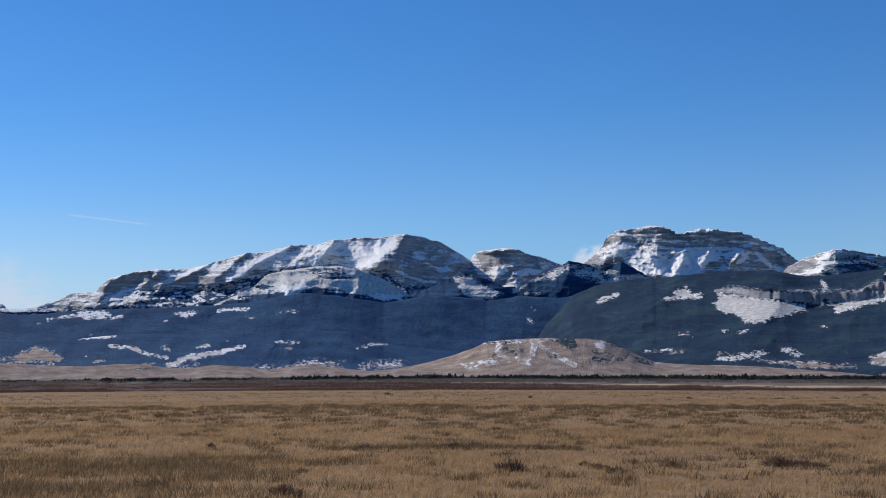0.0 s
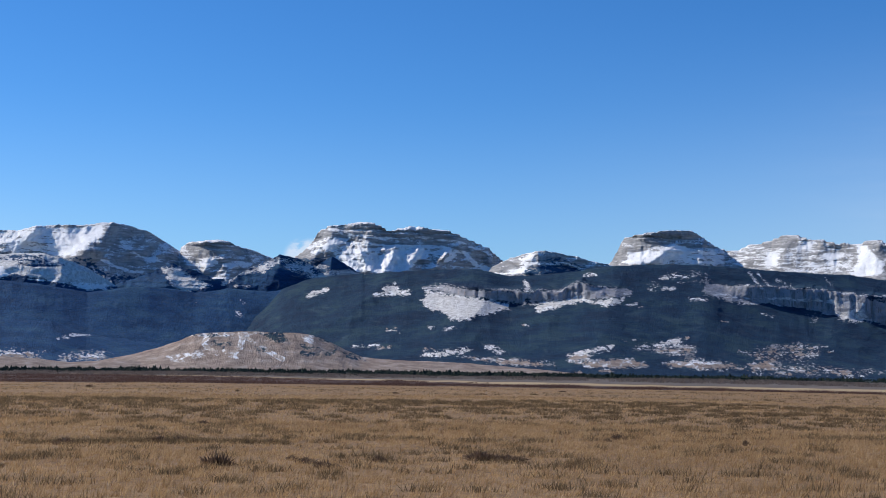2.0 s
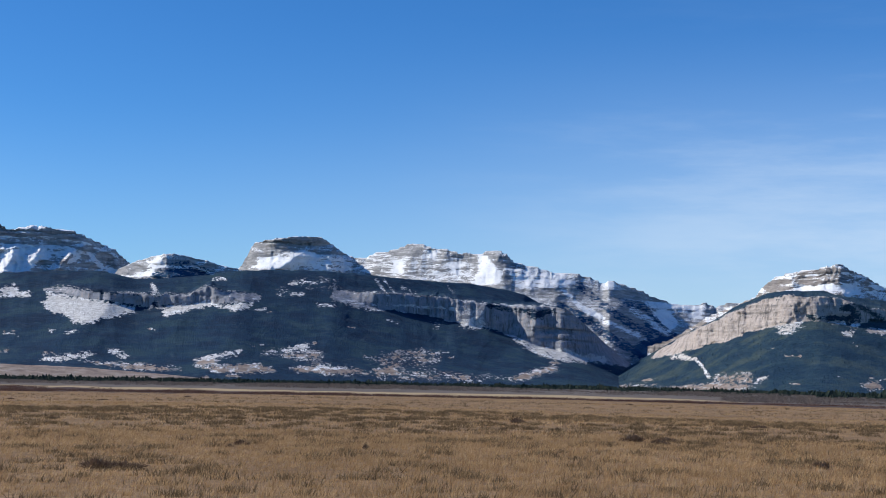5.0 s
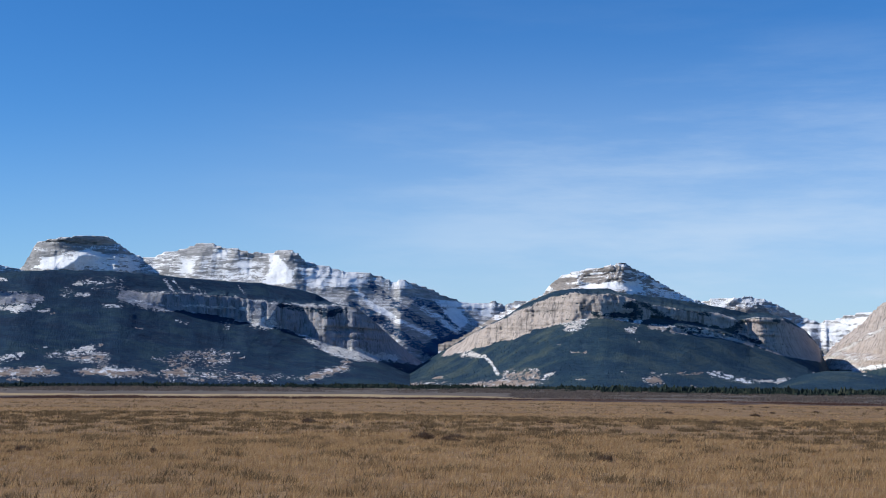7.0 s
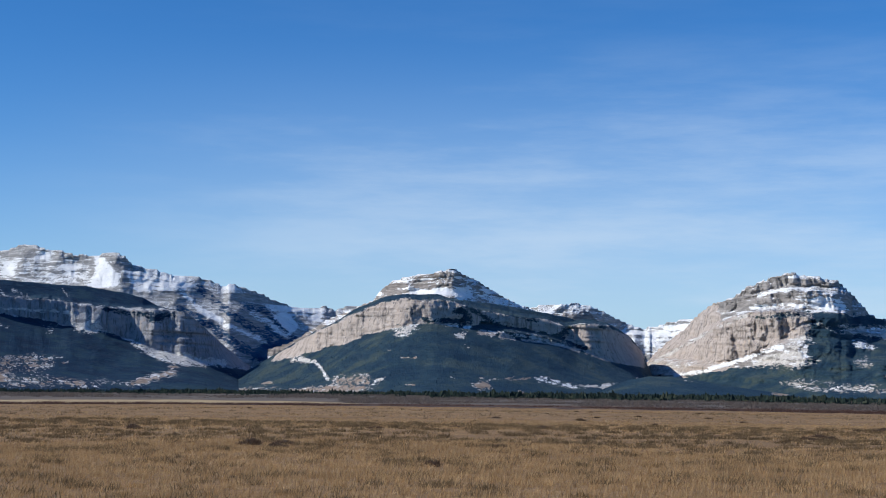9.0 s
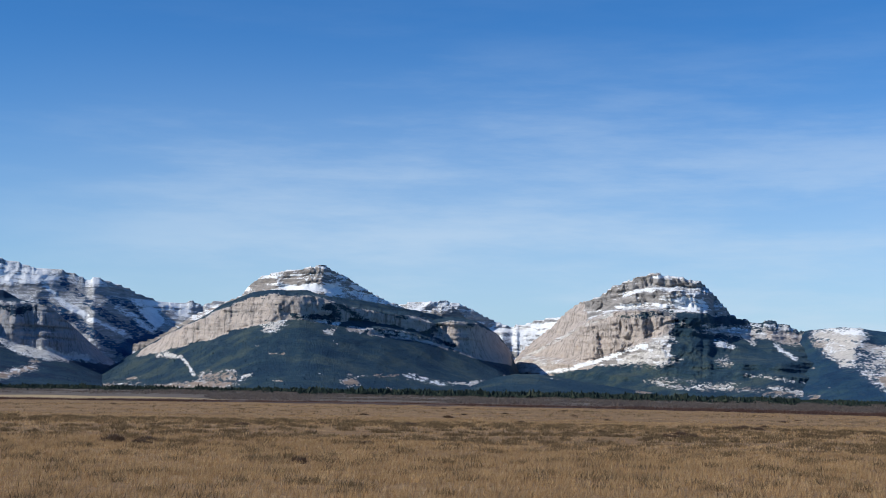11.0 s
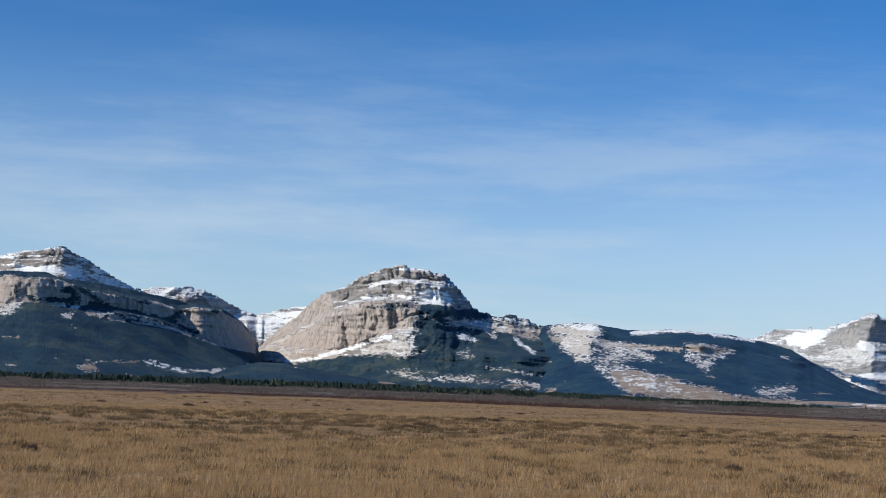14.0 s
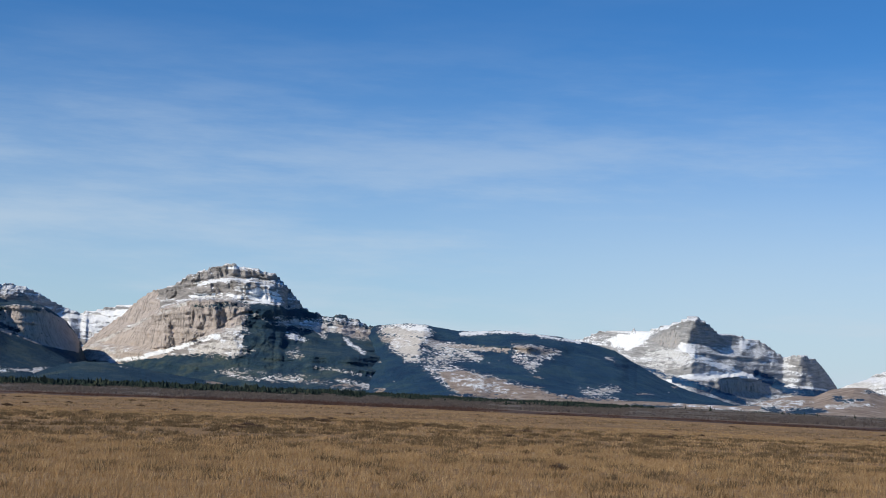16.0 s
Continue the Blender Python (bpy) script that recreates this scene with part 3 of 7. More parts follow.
def stand(top, foot, places, kind, needles, count, seed):
    """Small conifers on the wooded ground of one mountain, too many to count."""
    if not count:
        return
    rng = np.random.RandomState(100 + seed)
    count = count * 2 // 5
    rows = kind.shape[1] - 14
    wooded = np.zeros(kind.shape, bool)
    wooded[:, 14:rows] = kind[:, 14:rows] == KINDS.index("forest")
    stray = np.zeros(kind.shape, bool)
    stray[:, 14:rows] = np.isin(kind[:, 14:rows], [KINDS.index("scree"), KINDS.index("meadow"), KINDS.index("cliff")])
    chosen = np.flatnonzero(wooded)
    if len(chosen) < 10:
        return
    chosen = rng.choice(chosen, min(count, len(chosen)), replace=False)
    loose = np.flatnonzero(stray)
    loose = rng.choice(loose, min(len(loose) // 22, count // 8), replace=False)
    at = np.concatenate([places[chosen], places[loose]])
    n = len(at)
    sway = rng.uniform(-2.6, 2.6, n) / np.hypot(at[:, 0], at[:, 1])
    at = np.stack([at[:, 0] + at[:, 1] * sway, at[:, 1] - at[:, 0] * sway, at[:, 2] + rng.uniform(-1.6, 0.6, n)], -1)
    tall = rng.uniform(1.2, 2.9, n) * np.concatenate([np.ones(len(chosen)), np.full(len(loose), 0.7)])
    wide = tall * rng.uniform(0.22, 0.34, n)
    turn = rng.uniform(0, 6.28, n)
    sides = 3
    angle = turn[:, None] + np.arange(sides)[None, :] * 2 * math.pi / sides
    ring = np.stack([np.cos(angle) * wide[:, None], np.sin(angle) * wide[:, None], np.full((n, sides), -1.6)], -1)
    tip = np.stack([rng.normal(0, 0.15, n), rng.normal(0, 0.15, n), tall], -1)[:, None, :]
    body = (np.concatenate([ring, tip], 1) + (at - foot)[:, None, :]).reshape(-1, 3)
    first = np.arange(n)[:, None] * (sides + 1)
    j = np.arange(sides)[None, :]
    faces = np.stack([first + j, first + (j + 1) % sides, np.repeat(first + sides, sides, 1)], -1).reshape(-1, 3)
    ob = new("conifer_woodland", mesh_from("conifer_woodland", body, faces, needles, flat=True))
    ob.parent = top
    tagged(ob, "dense dark conifers on the slope", kind="stuff")


# ---- mountains, far to near ----
mountain("far_hill", "small distant blue-grey hill on the horizon", seed=1,
         base="rock_face",
         crest=[(-22, 0.4), (-17.07, 1.42), (-16.95, 1.37), (-16.82, 1.23), (-15.9, -0.2), (-15, -1.0)],
         dist=[(-22, 4800), (-15, 4800)],
         depth=[(-22, 300), (-15, 300)],
         rough=15,
         res=2,
         seen=0.0)
mountain("snow_mountain", "long snowy limestone mountain with a pointed crest", seed=2,
         base="rock_face",
         crest=[(-20.5, 0.2), (-17.07, 1.2), (-16.33, 1.2), (-15.84, 1.27), (-15.1, 1.48), (-14.48, 1.77), (-13.8, 1.9), (-13.54, 1.86), (-13.23, 2.23), (-12.98, 2.42), (-12.35, 2.58), (-11.84, 2.74), (-11.07, 2.79), (-10.55, 2.79), (-9.91, 2.83), (-9.26, 2.97), (-8.48, 3.21), (-7.69, 3.44)] + [(-6.91, 3.51), (-6.12, 3.71), (-5.59, 3.78), (-4.92, 3.76), (-4.26, 3.99), (-3.46, 4.04), (-2.79, 4.05), (-2.26, 4.08), (-1.46, 4.23), (-0.66, 4.08), (0.01, 3.89), (1.2, 3.16), (1.25, 3.32), (1.56, 3.52), (2.18, 3.61), (2.67, 3.66), (3.12, 3.59), (3.57, 3.35)] + [(4.21, 3.2), (4.59, 3.05), (6.4, 2.3), (7.5, 1.0)],
         dist=[(-20.5, 4850), (-13, 4700), (-7, 4560), (-1.6, 4350), (1.2, 4600), (2.6, 4500), (7.5, 4650)],
         depth=[(-20.5, 400), (-2, 520), (7.5, 420)],
         trees=5250,
         jag=6,
         rough=120,
         scale=130,
         res=1.2,
         seen=0.9,
         layers=0.5,
         spurs=[(-1.53, 4.19, -2.79, 2.66, 0.73, 95), (-4.26, 3.99, -5.58, 2.99, 0.6, 55), (-5.98, 3.71, -8.34, 2.38, 0.6, 65), (-7.69, 3.44, -9.0, 2.44, 0.47, 70), (-9.26, 2.97, -10.55, 2.31, 0.4, 60), (-11.07, 2.79, -11.83, 2.1, 0.4, 60), (-12.98, 2.42, -13.47, 1.45, 0.4, 70)],
         cliffs=[[(-13.54, 1.64, 2.13), (-13.23, 1.77, 2.23), (-12.34, 2.1, 2.53), (-11.45, 2.3, 2.69), (-10.55, 2.37, 2.73)], [(1.26, 2.85, 3.23), (1.58, 2.86, 3.46), (2.7, 2.93, 3.6), (3.2, 2.98, 3.55), (3.51, 3.12, 3.31)]],
         zones=[('forest', [(-17.07, -4, 1.18), (-15.84, -4, 1.16), (-14.6, -4, 1.25), (-13.35, -4, 1.32), (-12.08, -4, 1.49), (-11.45, -4, 1.97), (-10.03, -4, 2.11), (-8.86, -4, 2.25), (-7.43, -4, 2.52), (-6.24, -4, 2.98), (-5.58, -4, 2.99), (-4.92, -4, 2.85), (-3.19, -4, 2.79), (-2.26, -4, 2.83), (-1.33, -4, 2.12), (0.01, -4, 2.25), (1.86, -4, 2.03), (2.86, -4, 2.06), (7.5, -4, 2.0)], 0.35, -0.05)],
         areas=[
             area("snow_field", 0.62, (-8.74, 2.56), (-7.20, 3.29), (-5.86, 3.70), (-4.29, 3.86), (-2.94, 3.97), (-1.70, 4.15), (-2.04, 3.41), (-3.16, 2.78), (-4.06, 2.96), (-4.96, 2.96), (-6.30, 2.84), (-7.64, 2.61), (-8.52, 2.28)),
             area("snow_field", 0.95, (-3.17, 3.68), (-1.70, 4.15), (-1.95, 3.64), (-2.83, 2.96), (-3.79, 3.09)),
             area("snow_field", 0.9, (-4.63, 3.63), (-4.00, 3.88), (-4.40, 3.41), (-5.05, 3.00), (-5.30, 3.14)),
             area("snow_field", 0.85, (-8.08, 2.77), (-6.98, 3.35), (-6.08, 3.63), (-6.31, 3.36), (-7.42, 2.84), (-8.19, 2.46)),
             stroke("snow_field", 0.8, 0.068, (-10.72, 2.49), (-9.84, 2.76), (-8.86, 2.94)),
             stroke("snow_field", 0.7, 0.068, (-13.19, 1.48), (-12.55, 1.82), (-11.80, 2.08)),
             stroke("snow_field", 0.7, 0.056, (-1.02, 3.41), (-0.46, 2.96), (0.45, 2.73)),
             stroke("snow_field", 0.7, 0.056, (-1.81, 2.73), (-0.91, 2.39), (-0.23, 2.28)),
             area("snow_field", 0.85, (1.91, 2.77), (2.48, 2.95), (2.70, 2.72), (2.25, 2.45), (1.94, 2.50)),
             area("snow_field", 0.7, (2.93, 2.67), (3.83, 2.83), (4.39, 2.98), (4.05, 2.67), (3.15, 2.45))])
mountain("snowy_spur", "grey rock spur thinly covered with snow above forest", seed=3,
         base="forest",
         crest=[(-9.6, 0.8), (-9.51, 1.26), (-8.99, 1.39), (-8.21, 1.72), (-7.42, 2.12), (-6.9, 2.58), (-6.11, 2.78), (-4.92, 2.92), (-3.99, 2.92), (-3.06, 2.72), (-2.26, 2.39), (-1.46, 1.92), (-1.06, 1.65), (-0.26, 1.39), (0.6, 1.0)],
         dist=[(-9.6, 3950), (-6, 3850), (-3, 3750), (0.6, 3950)],
         depth=[(-9.6, 380), (0.6, 380)],
         trees=2250,
         rough=55,
         scale=90,
         seen=1.2,
         jag=4,
         spurs=[(-4.26, 2.85, -5.58, 1.92, 0.93, 60)],
         zones=[('scree', [(-8.99, 1.33, 9), (-7.95, 1.76, 9), (-6.24, 1.9, 9), (-5.84, 1.68, 9), (-5.32, 2.12, 9), (-4.26, 1.99, 9), (-3.19, 1.79, 9), (-2.13, 1.55, 9), (-1.39, 1.79, 9), (-0.26, 1.25, 9)], 0.1, -9)],
         patches=[('snow_field', -6.9, 1.95, 0.8, 0.067), ('snow_field', -5.38, 2.12, 0.19, 0.187), ('snow_field', -8.21, 1.66, 0.47, 0.067), ('snow_field', -5.98, 1.79, 0.16, 0.107), ('snow_field', -1.99, 1.72, 0.4, 0.107), ('snow_field', -3.99, 1.95, 0.53, 0.067), ('forest', -4.79, 2.79, 0.53, 0.053), ('forest', -4.12, 2.46, 0.8, 0.053), ('forest', -7.03, 2.12, 0.27, 0.08)],
         areas=[
             area("snow_field", 0.6, (-6.97, 2.01), (-6.30, 2.17), (-5.30, 2.10), (-4.96, 2.33), (-5.41, 1.95), (-5.96, 1.65), (-6.30, 1.88)),
             area("snow_field", 0.6, (-4.06, 1.95), (-2.94, 1.95), (-1.81, 1.79), (-2.04, 1.56), (-3.16, 1.72)),
             area("forest", 0.6, (-5.86, 2.78), (-4.06, 2.73), (-3.16, 2.51), (-4.96, 2.55)),
             area("scree", 0.9, (-4.96, 2.28), (-3.16, 2.40), (-1.81, 1.83), (-3.16, 1.83), (-4.51, 2.01))])
mountain("wooded_spur", "rocky spur with dark trees and snow patches", seed=4,
         base="forest",
         crest=[(-1.5, 0.9), (-1.2, 1.82), (-0.04, 2.24), (0.87, 2.65), (1.53, 2.53), (2.06, 2.27), (2.53, 2.08), (3.12, 2.02), (4.04, 2.57), (5.1, 3.09), (5.9, 2.99), (6.57, 2.67), (7.16, 3.14), (7.91, 2.68), (8.39, 2.36), (9.38, 2.03), (10.4, 1.2)],
         dist=[(-1.5, 4050), (2, 3950), (5, 3950), (10.4, 4100)],
         depth=[(-1.5, 360), (10.4, 360)],
         trees=3000,
         relief=0.3,
         rough=60,
         scale=90,
         seen=1.6,
         spurs=[(0.87, 2.65, 1.81, 1.6, 0.53, 40), (5.1, 3.09, 4.85, 2.11, 0.53, 70), (7.16, 3.14, 7.11, 2.27, 0.33, 50)],
         areas=[
             area("scree", 0.9, (0.45, 2.50), (1.24, 2.50), (1.80, 2.16), (2.47, 1.82), (1.80, 1.60), (1.23, 1.55), (0.78, 2.01)),
             area("scree", 0.87, (1.80, 2.50), (2.70, 2.72), (4.06, 2.94), (4.39, 2.82), (3.60, 2.49), (2.70, 2.27)),
             area("scree", 0.82, (4.05, 2.49), (4.95, 2.98), (5.63, 2.93), (4.95, 2.71), (4.50, 2.37)),
             stroke("scree", 0.8, 0.090, (2.92, 1.93), (3.49, 2.27), (4.05, 2.44)),
             area("scree", 0.82, (6.29, 2.25), (6.96, 2.51), (7.85, 2.57), (8.29, 2.41), (7.40, 2.24), (6.62, 2.09)),
             area("scree", 0.72, (5.40, 2.70), (6.30, 2.92), (6.96, 2.69), (6.29, 2.36), (5.73, 2.37)),
             stroke("scree", 0.8, 0.045, (3.37, 1.82), (3.94, 1.86))])
mountain("flat_topped_mountain", "snowy flat-topped mountain with dark summit cliffs", seed=5,
         base="rock_face",
         crest=[(4.3, 1.5), (5.37, 2.78), (5.68, 2.99), (6.12, 3.33), (6.43, 3.67), (6.62, 4.03), (7.0, 4.21), (7.9, 4.39), (8.55, 4.49), (9.08, 4.32), (9.35, 4.19), (10.14, 4.27), (10.93, 4.29), (11.73, 4.18), (12.66, 3.85), (13.47, 3.47), (13.88, 3.08), (14.09, 2.86), (14.8, 2.2), (15.5, 1.0)],
         dist=[(4.3, 4650), (7, 4450), (9, 4380), (12, 4420), (15.5, 4650)],
         depth=[(4.3, 420), (15.5, 420)],
         trees=750,
         relief=0.9,
         dusting=0.10,
         stair=9,
         jag=10,
         rough=80,
         scale=95,
         seen=2.2,
         layers=0.5,
         cliffs=[[(6.56, 3.71, 4.11), (7.53, 3.87, 4.3), (8.58, 3.67, 4.41), (9.63, 3.5, 4.15), (10.95, 3.58, 4.24), (12.14, 3.63, 4.06), (13.34, 3.33, 3.56)], [(6.26, 3.1, 3.23), (7.55, 3.11, 3.27), (8.86, 3.08, 3.25), (10.16, 3.38, 3.48), (11.48, 3.33, 3.45), (12.82, 3.12, 3.23)]],
         spurs=[(9.7, 3.5, 9.33, 2.5, 0.33, 55), (10.62, 3.49, 10.18, 2.59, 0.4, 60), (11.81, 3.43, 11.24, 2.68, 0.37, 50), (8.19, 3.46, 8.74, 2.49, 0.32, 45), (7.01, 3.75, 6.27, 2.81, 0.4, 50), (12.81, 3.39, 12.63, 2.72, 0.33, 40)],
         areas=[
             area("snow_field", 0.75, (6.19, 3.10), (7.09, 3.68), (7.87, 3.85), (7.64, 3.58), (7.19, 3.32), (6.63, 3.14)),
             area("snow_field", 0.72, (7.19, 3.32), (8.53, 3.39), (10.29, 3.46), (9.40, 2.56), (8.07, 2.41), (7.41, 2.73)),
             area("snow_field", 0.98, (9.40, 2.63), (9.89, 3.33), (10.84, 3.50), (10.98, 3.21), (10.39, 2.77), (9.73, 2.49)),
             stroke("snow_field", 0.95, 0.068, (11.27, 3.18), (11.77, 3.44), (12.07, 3.21), (11.68, 2.95)),
             stroke("snow_field", 0.85, 0.090, (12.46, 3.30), (12.99, 2.80), (13.73, 2.57)),
             stroke("snow_field", 0.75, 0.050, (7.09, 3.68), (8.97, 3.54), (10.73, 3.54), (12.46, 3.34)),
             stroke("snow_field", 0.65, 0.045, (7.20, 4.03), (8.97, 3.83), (10.73, 3.88), (12.25, 3.74), (13.53, 3.23)),
             area("bare_rock", 0.9, (10.28, 2.62), (11.05, 3.05), (11.48, 2.96), (12.45, 2.55), (11.58, 2.42)),
             area("forest", 0.85, (5.63, 2.93), (6.97, 3.03), (8.29, 2.41), (7.18, 2.47))])
mountain("small_snowy_peak", "rounded rocky peak with snow streaks and trees", seed=6,
         base="rock_face",
         crest=[(12.6, 1.2), (13.52, 2.66), (14.16, 3.05), (14.81, 3.34), (15.6, 3.44), (16.39, 3.3), (17.06, 3.13), (17.73, 2.98), (18.4, 2.85), (19, 2.0), (20, 1.0)],
         dist=[(12.6, 4150), (15.5, 3950), (20, 4150)],
         depth=[(12.6, 330), (20, 330)],
         trees=900,
         rough=55,
         scale=75,
         seen=2.3,
         spurs=[(15.33, 3.42, 14.96, 2.48, 0.47, 60)],
         areas=[
             area("forest", 0.85, (15.23, 2.99), (16.28, 3.12), (17.27, 2.82), (17.26, 2.31), (14.58, 2.39)),
             area("snow_field", 0.85, (14.16, 2.50), (14.80, 2.93), (15.33, 3.14), (15.44, 2.92), (14.90, 2.60), (14.37, 2.43)),
             stroke("snow_field", 0.75, 0.056, (15.44, 2.92), (16.48, 2.94), (17.26, 2.67)),
             area("snow_field", 0.7, (14.60, 3.15), (15.13, 3.34), (15.23, 3.14), (14.80, 2.93))])
mountain("mesa_mountain", "dark rock mesa above a smooth white snow slope", seed=7,
         stone="ash",
         base="bare_rock",
         crest=[(17.0, 1.6), (18.13, 2.84), (18.33, 3.05), (18.53, 3.4), (18.66, 3.67), (18.8, 3.94), (19.21, 4.08), (19.89, 4.16), (20.71, 4.3), (21.54, 4.23), (21.95, 3.93), (22.37, 3.66), (22.71, 3.55), (24, 2.2), (25, 1.2)],
         dist=[(17, 4750), (19.5, 4600), (21.5, 4600), (25, 4750)],
         depth=[(17, 380), (25, 380)],
         stair=7,
         jag=6,
         rough=40,
         scale=90,
         seen=2.3,
         layers=0.7,
         cliffs=[[(18.53, 3.44, 3.74), (18.94, 3.5, 4.05), (19.9, 3.49, 4.12), (20.72, 3.67, 4.27), (21.55, 3.6, 4.2), (22.23, 3.55, 3.77)]],
         spurs=[(20.86, 3.75, 19.78, 2.94, 0.69, 60)],
         areas=[
             area("snow_field", 0.97, (18.69, 2.92), (19.02, 3.20), (20.04, 3.27), (20.82, 3.74), (21.20, 3.66), (21.35, 3.39), (20.50, 2.92)),
             area("snow_field", 0.9, (18.91, 3.42), (20.03, 3.45), (20.71, 3.60), (19.81, 3.22), (19.02, 3.20)),
             area("snow_field", 0.68, (20.94, 3.38), (22.07, 3.50), (23.20, 3.46), (23.43, 3.01), (22.31, 2.87), (20.72, 2.93))])
mountain("long_snowy_ridge", "long snowy limestone ridge descending to a canyon", seed=8,
         stone="ash",
         dusting=0.02,
         base="dusted_rock",
         crest=[(21.0, 2.2), (22.37, 3.5), (23.19, 3.47), (23.73, 3.71), (24.4, 3.85), (25.08, 4.13), (25.48, 4.11), (25.89, 3.95), (26.56, 3.88), (26.96, 3.76), (27.63, 3.76), (28.03, 3.83), (28.42, 3.94), (28.82, 3.8), (29.22, 3.4), (29.88, 3.27), (30.66, 3.07), (31.44, 3.04)] + [(32.21, 2.89), (32.72, 2.66), (32.98, 2.78), (33.49, 2.63), (34.34, 2.33), (34.53, 2.21), (35.45, 1.89), (36.22, 1.83), (36.74, 1.91), (37.12, 1.78), (37.76, 1.99), (40, 1.6), (42, 0.8)],
         dist=[(21, 4700), (25, 4560), (29, 4400), (33, 4480), (36, 4700), (38, 4780), (42, 4600)],
         depth=[(21, 420), (28, 520), (34, 600), (42, 400)],
         trees=2250,
         stair=9,
         jag=6,
         relief=0.28,
         rough=42,
         scale=60,
         res=1.2,
         seen=-0.3,
         layers=0.25,
         cliffs=[[(24.94, 3.91, 4.1), (25.89, 3.71, 3.92), (26.7, 3.61, 3.85), (27.63, 3.56, 3.75)], [(28.1, 3.52, 3.83), (28.82, 3.49, 3.78), (29.16, 3.33, 3.44)]],
         spurs=[(28.76, 3.87, 27.51, 2.64, 0.55, 40), (25.35, 4.11, 24.82, 2.88, 0.48, 30), (26.43, 3.87, 25.9, 2.76, 0.48, 30), (24.0, 3.71, 23.6, 2.86, 0.41, 25), (30.66, 3.07, 30.8, 1.61, 0.82, 80), (32.72, 2.69, 32.98, 1.11, 0.69, 70), (32.88, 2.73, 34.15, 0.73, 0.62, 70), (34.14, 2.34, 35.32, 0.75, 0.55, 60)],
         areas=[
             area("snow_field", 0.32, (22.29, 3.41), (23.42, 3.69), (24.55, 3.60), (25.90, 3.69), (27.59, 3.65), (27.53, 2.64), (24.57, 2.69), (22.76, 2.88)),
             area("snow_field", 0.98, (27.70, 3.74), (28.10, 3.66), (28.37, 3.26), (28.73, 3.04), (28.61, 2.61), (27.94, 2.53), (27.53, 2.61), (27.80, 3.11)),
             area("snow_field", 0.85, (24.33, 3.32), (24.82, 3.42), (24.74, 2.92), (24.34, 2.82)),
             area("snow_field", 0.8, (25.56, 3.84), (26.23, 3.90), (26.02, 3.58), (25.56, 3.61)),
             area("snow_field", 0.8, (26.58, 3.36), (27.07, 3.42), (27.04, 2.92), (26.63, 2.96)),
             area("snow_field", 0.5, (28.82, 3.22), (30.82, 3.14), (31.92, 2.71), (30.83, 2.36), (29.28, 2.44)),
             area("bare_rock", 0.8, (28.70, 3.89), (29.71, 3.41), (30.82, 3.02), (30.16, 2.90), (29.27, 3.23), (28.71, 3.49)),
             area("bare_rock", 0.7, (30.82, 2.98), (32.36, 2.82), (33.45, 2.62), (33.24, 2.17), (31.92, 2.48)),
             stroke("forest", 0.62, 0.16, (31.79, 2.59), (32.48, 1.98), (33.46, 1.29), (34.54, 0.65)),
             stroke("forest", 0.62, 0.18, (31.05, 1.69), (32.16, 1.16), (33.25, 0.40), (34.33, -0.12)),
             stroke("forest", 0.62, 0.16, (33.46, 1.89), (34.43, 1.75), (35.08, 1.10), (35.66, 0.41)),
             stroke("forest", 0.8, 0.090, (34.43, 1.09), (35.19, 0.45)),
             stroke("snow_field", 0.5, 0.113, (32.04, 1.60), (32.81, 1.17), (34.11, 0.64)),
             stroke("snow_field", 0.45, 0.136, (33.89, 1.63), (34.54, 1.20), (35.40, 0.62)),
             stroke("snow_field", 0.45, 0.090, (31.16, 2.36), (31.82, 1.71), (32.70, 1.28)),
             area("snow_field", 0.97, (32.62, 2.69), (33.01, 2.79), (33.23, 2.57), (32.84, 2.54)),
             area("snow_field", 0.95, (34.64, 1.58), (35.35, 1.63), (35.65, 1.11), (35.36, 0.84), (34.88, 1.27)),
             area("snow_field", 0.9, (36.03, 1.34), (36.35, 1.65), (36.71, 1.70), (36.58, 1.35)),
             area("snow_field", 0.6, (34.32, 1.97), (35.60, 1.88), (36.67, 1.78), (36.03, 1.60), (34.54, 1.64)),
             area("forest", 0.95, (34.01, 0.31), (35.61, 0.72), (35.36, 0.23), (34.59, -0.27), (33.80, -0.20))])
mountain("far_rocky_peak", "distant rounded grey peak dusted with snow", seed=9,
         stone="ash",
         dusting=0.12,
         base="bare_rock",
         stair=8,
         jag=9,
         crest=[(41, 1.0), (44.23, 1.71), (45.01, 2.0), (45.53, 2.11), (46.19, 2.17), (46.86, 2.15), (47.53, 2.01), (48.2, 1.63), (48.88, 1.32), (49.39, 1.2), (49.64, 1.31), (49.68, 1.23), (50.42, 1.47), (51.07, 1.59), (51.72, 1.7), (55, 1.6), (56, 0.8)],
         dist=[(41, 4750), (46, 4620), (49.5, 4780), (53, 4600), (56, 4700)],
         depth=[(41, 300), (56, 300)],
         rough=60,
         scale=80,
         seen=-0.3,
         layers=0.6,
         spurs=[(46.19, 2.17, 45.56, 1.48, 0.4, 40), (47.39, 2.0, 46.89, 1.26, 0.4, 40)],
         patches=[('scree', 49.68, 0.58, 0.21, 0.16), ('scree', 50.18, 0.93, 0.4, 0.107), ('scree', 49.78, 1.11, 0.33, 0.053)],
         areas=[
             area("snow_field", 0.6, (49.31, 0.90), (50.40, 1.28), (51.28, 1.55), (51.42, 1.10), (50.43, 0.61), (49.45, 0.35))])
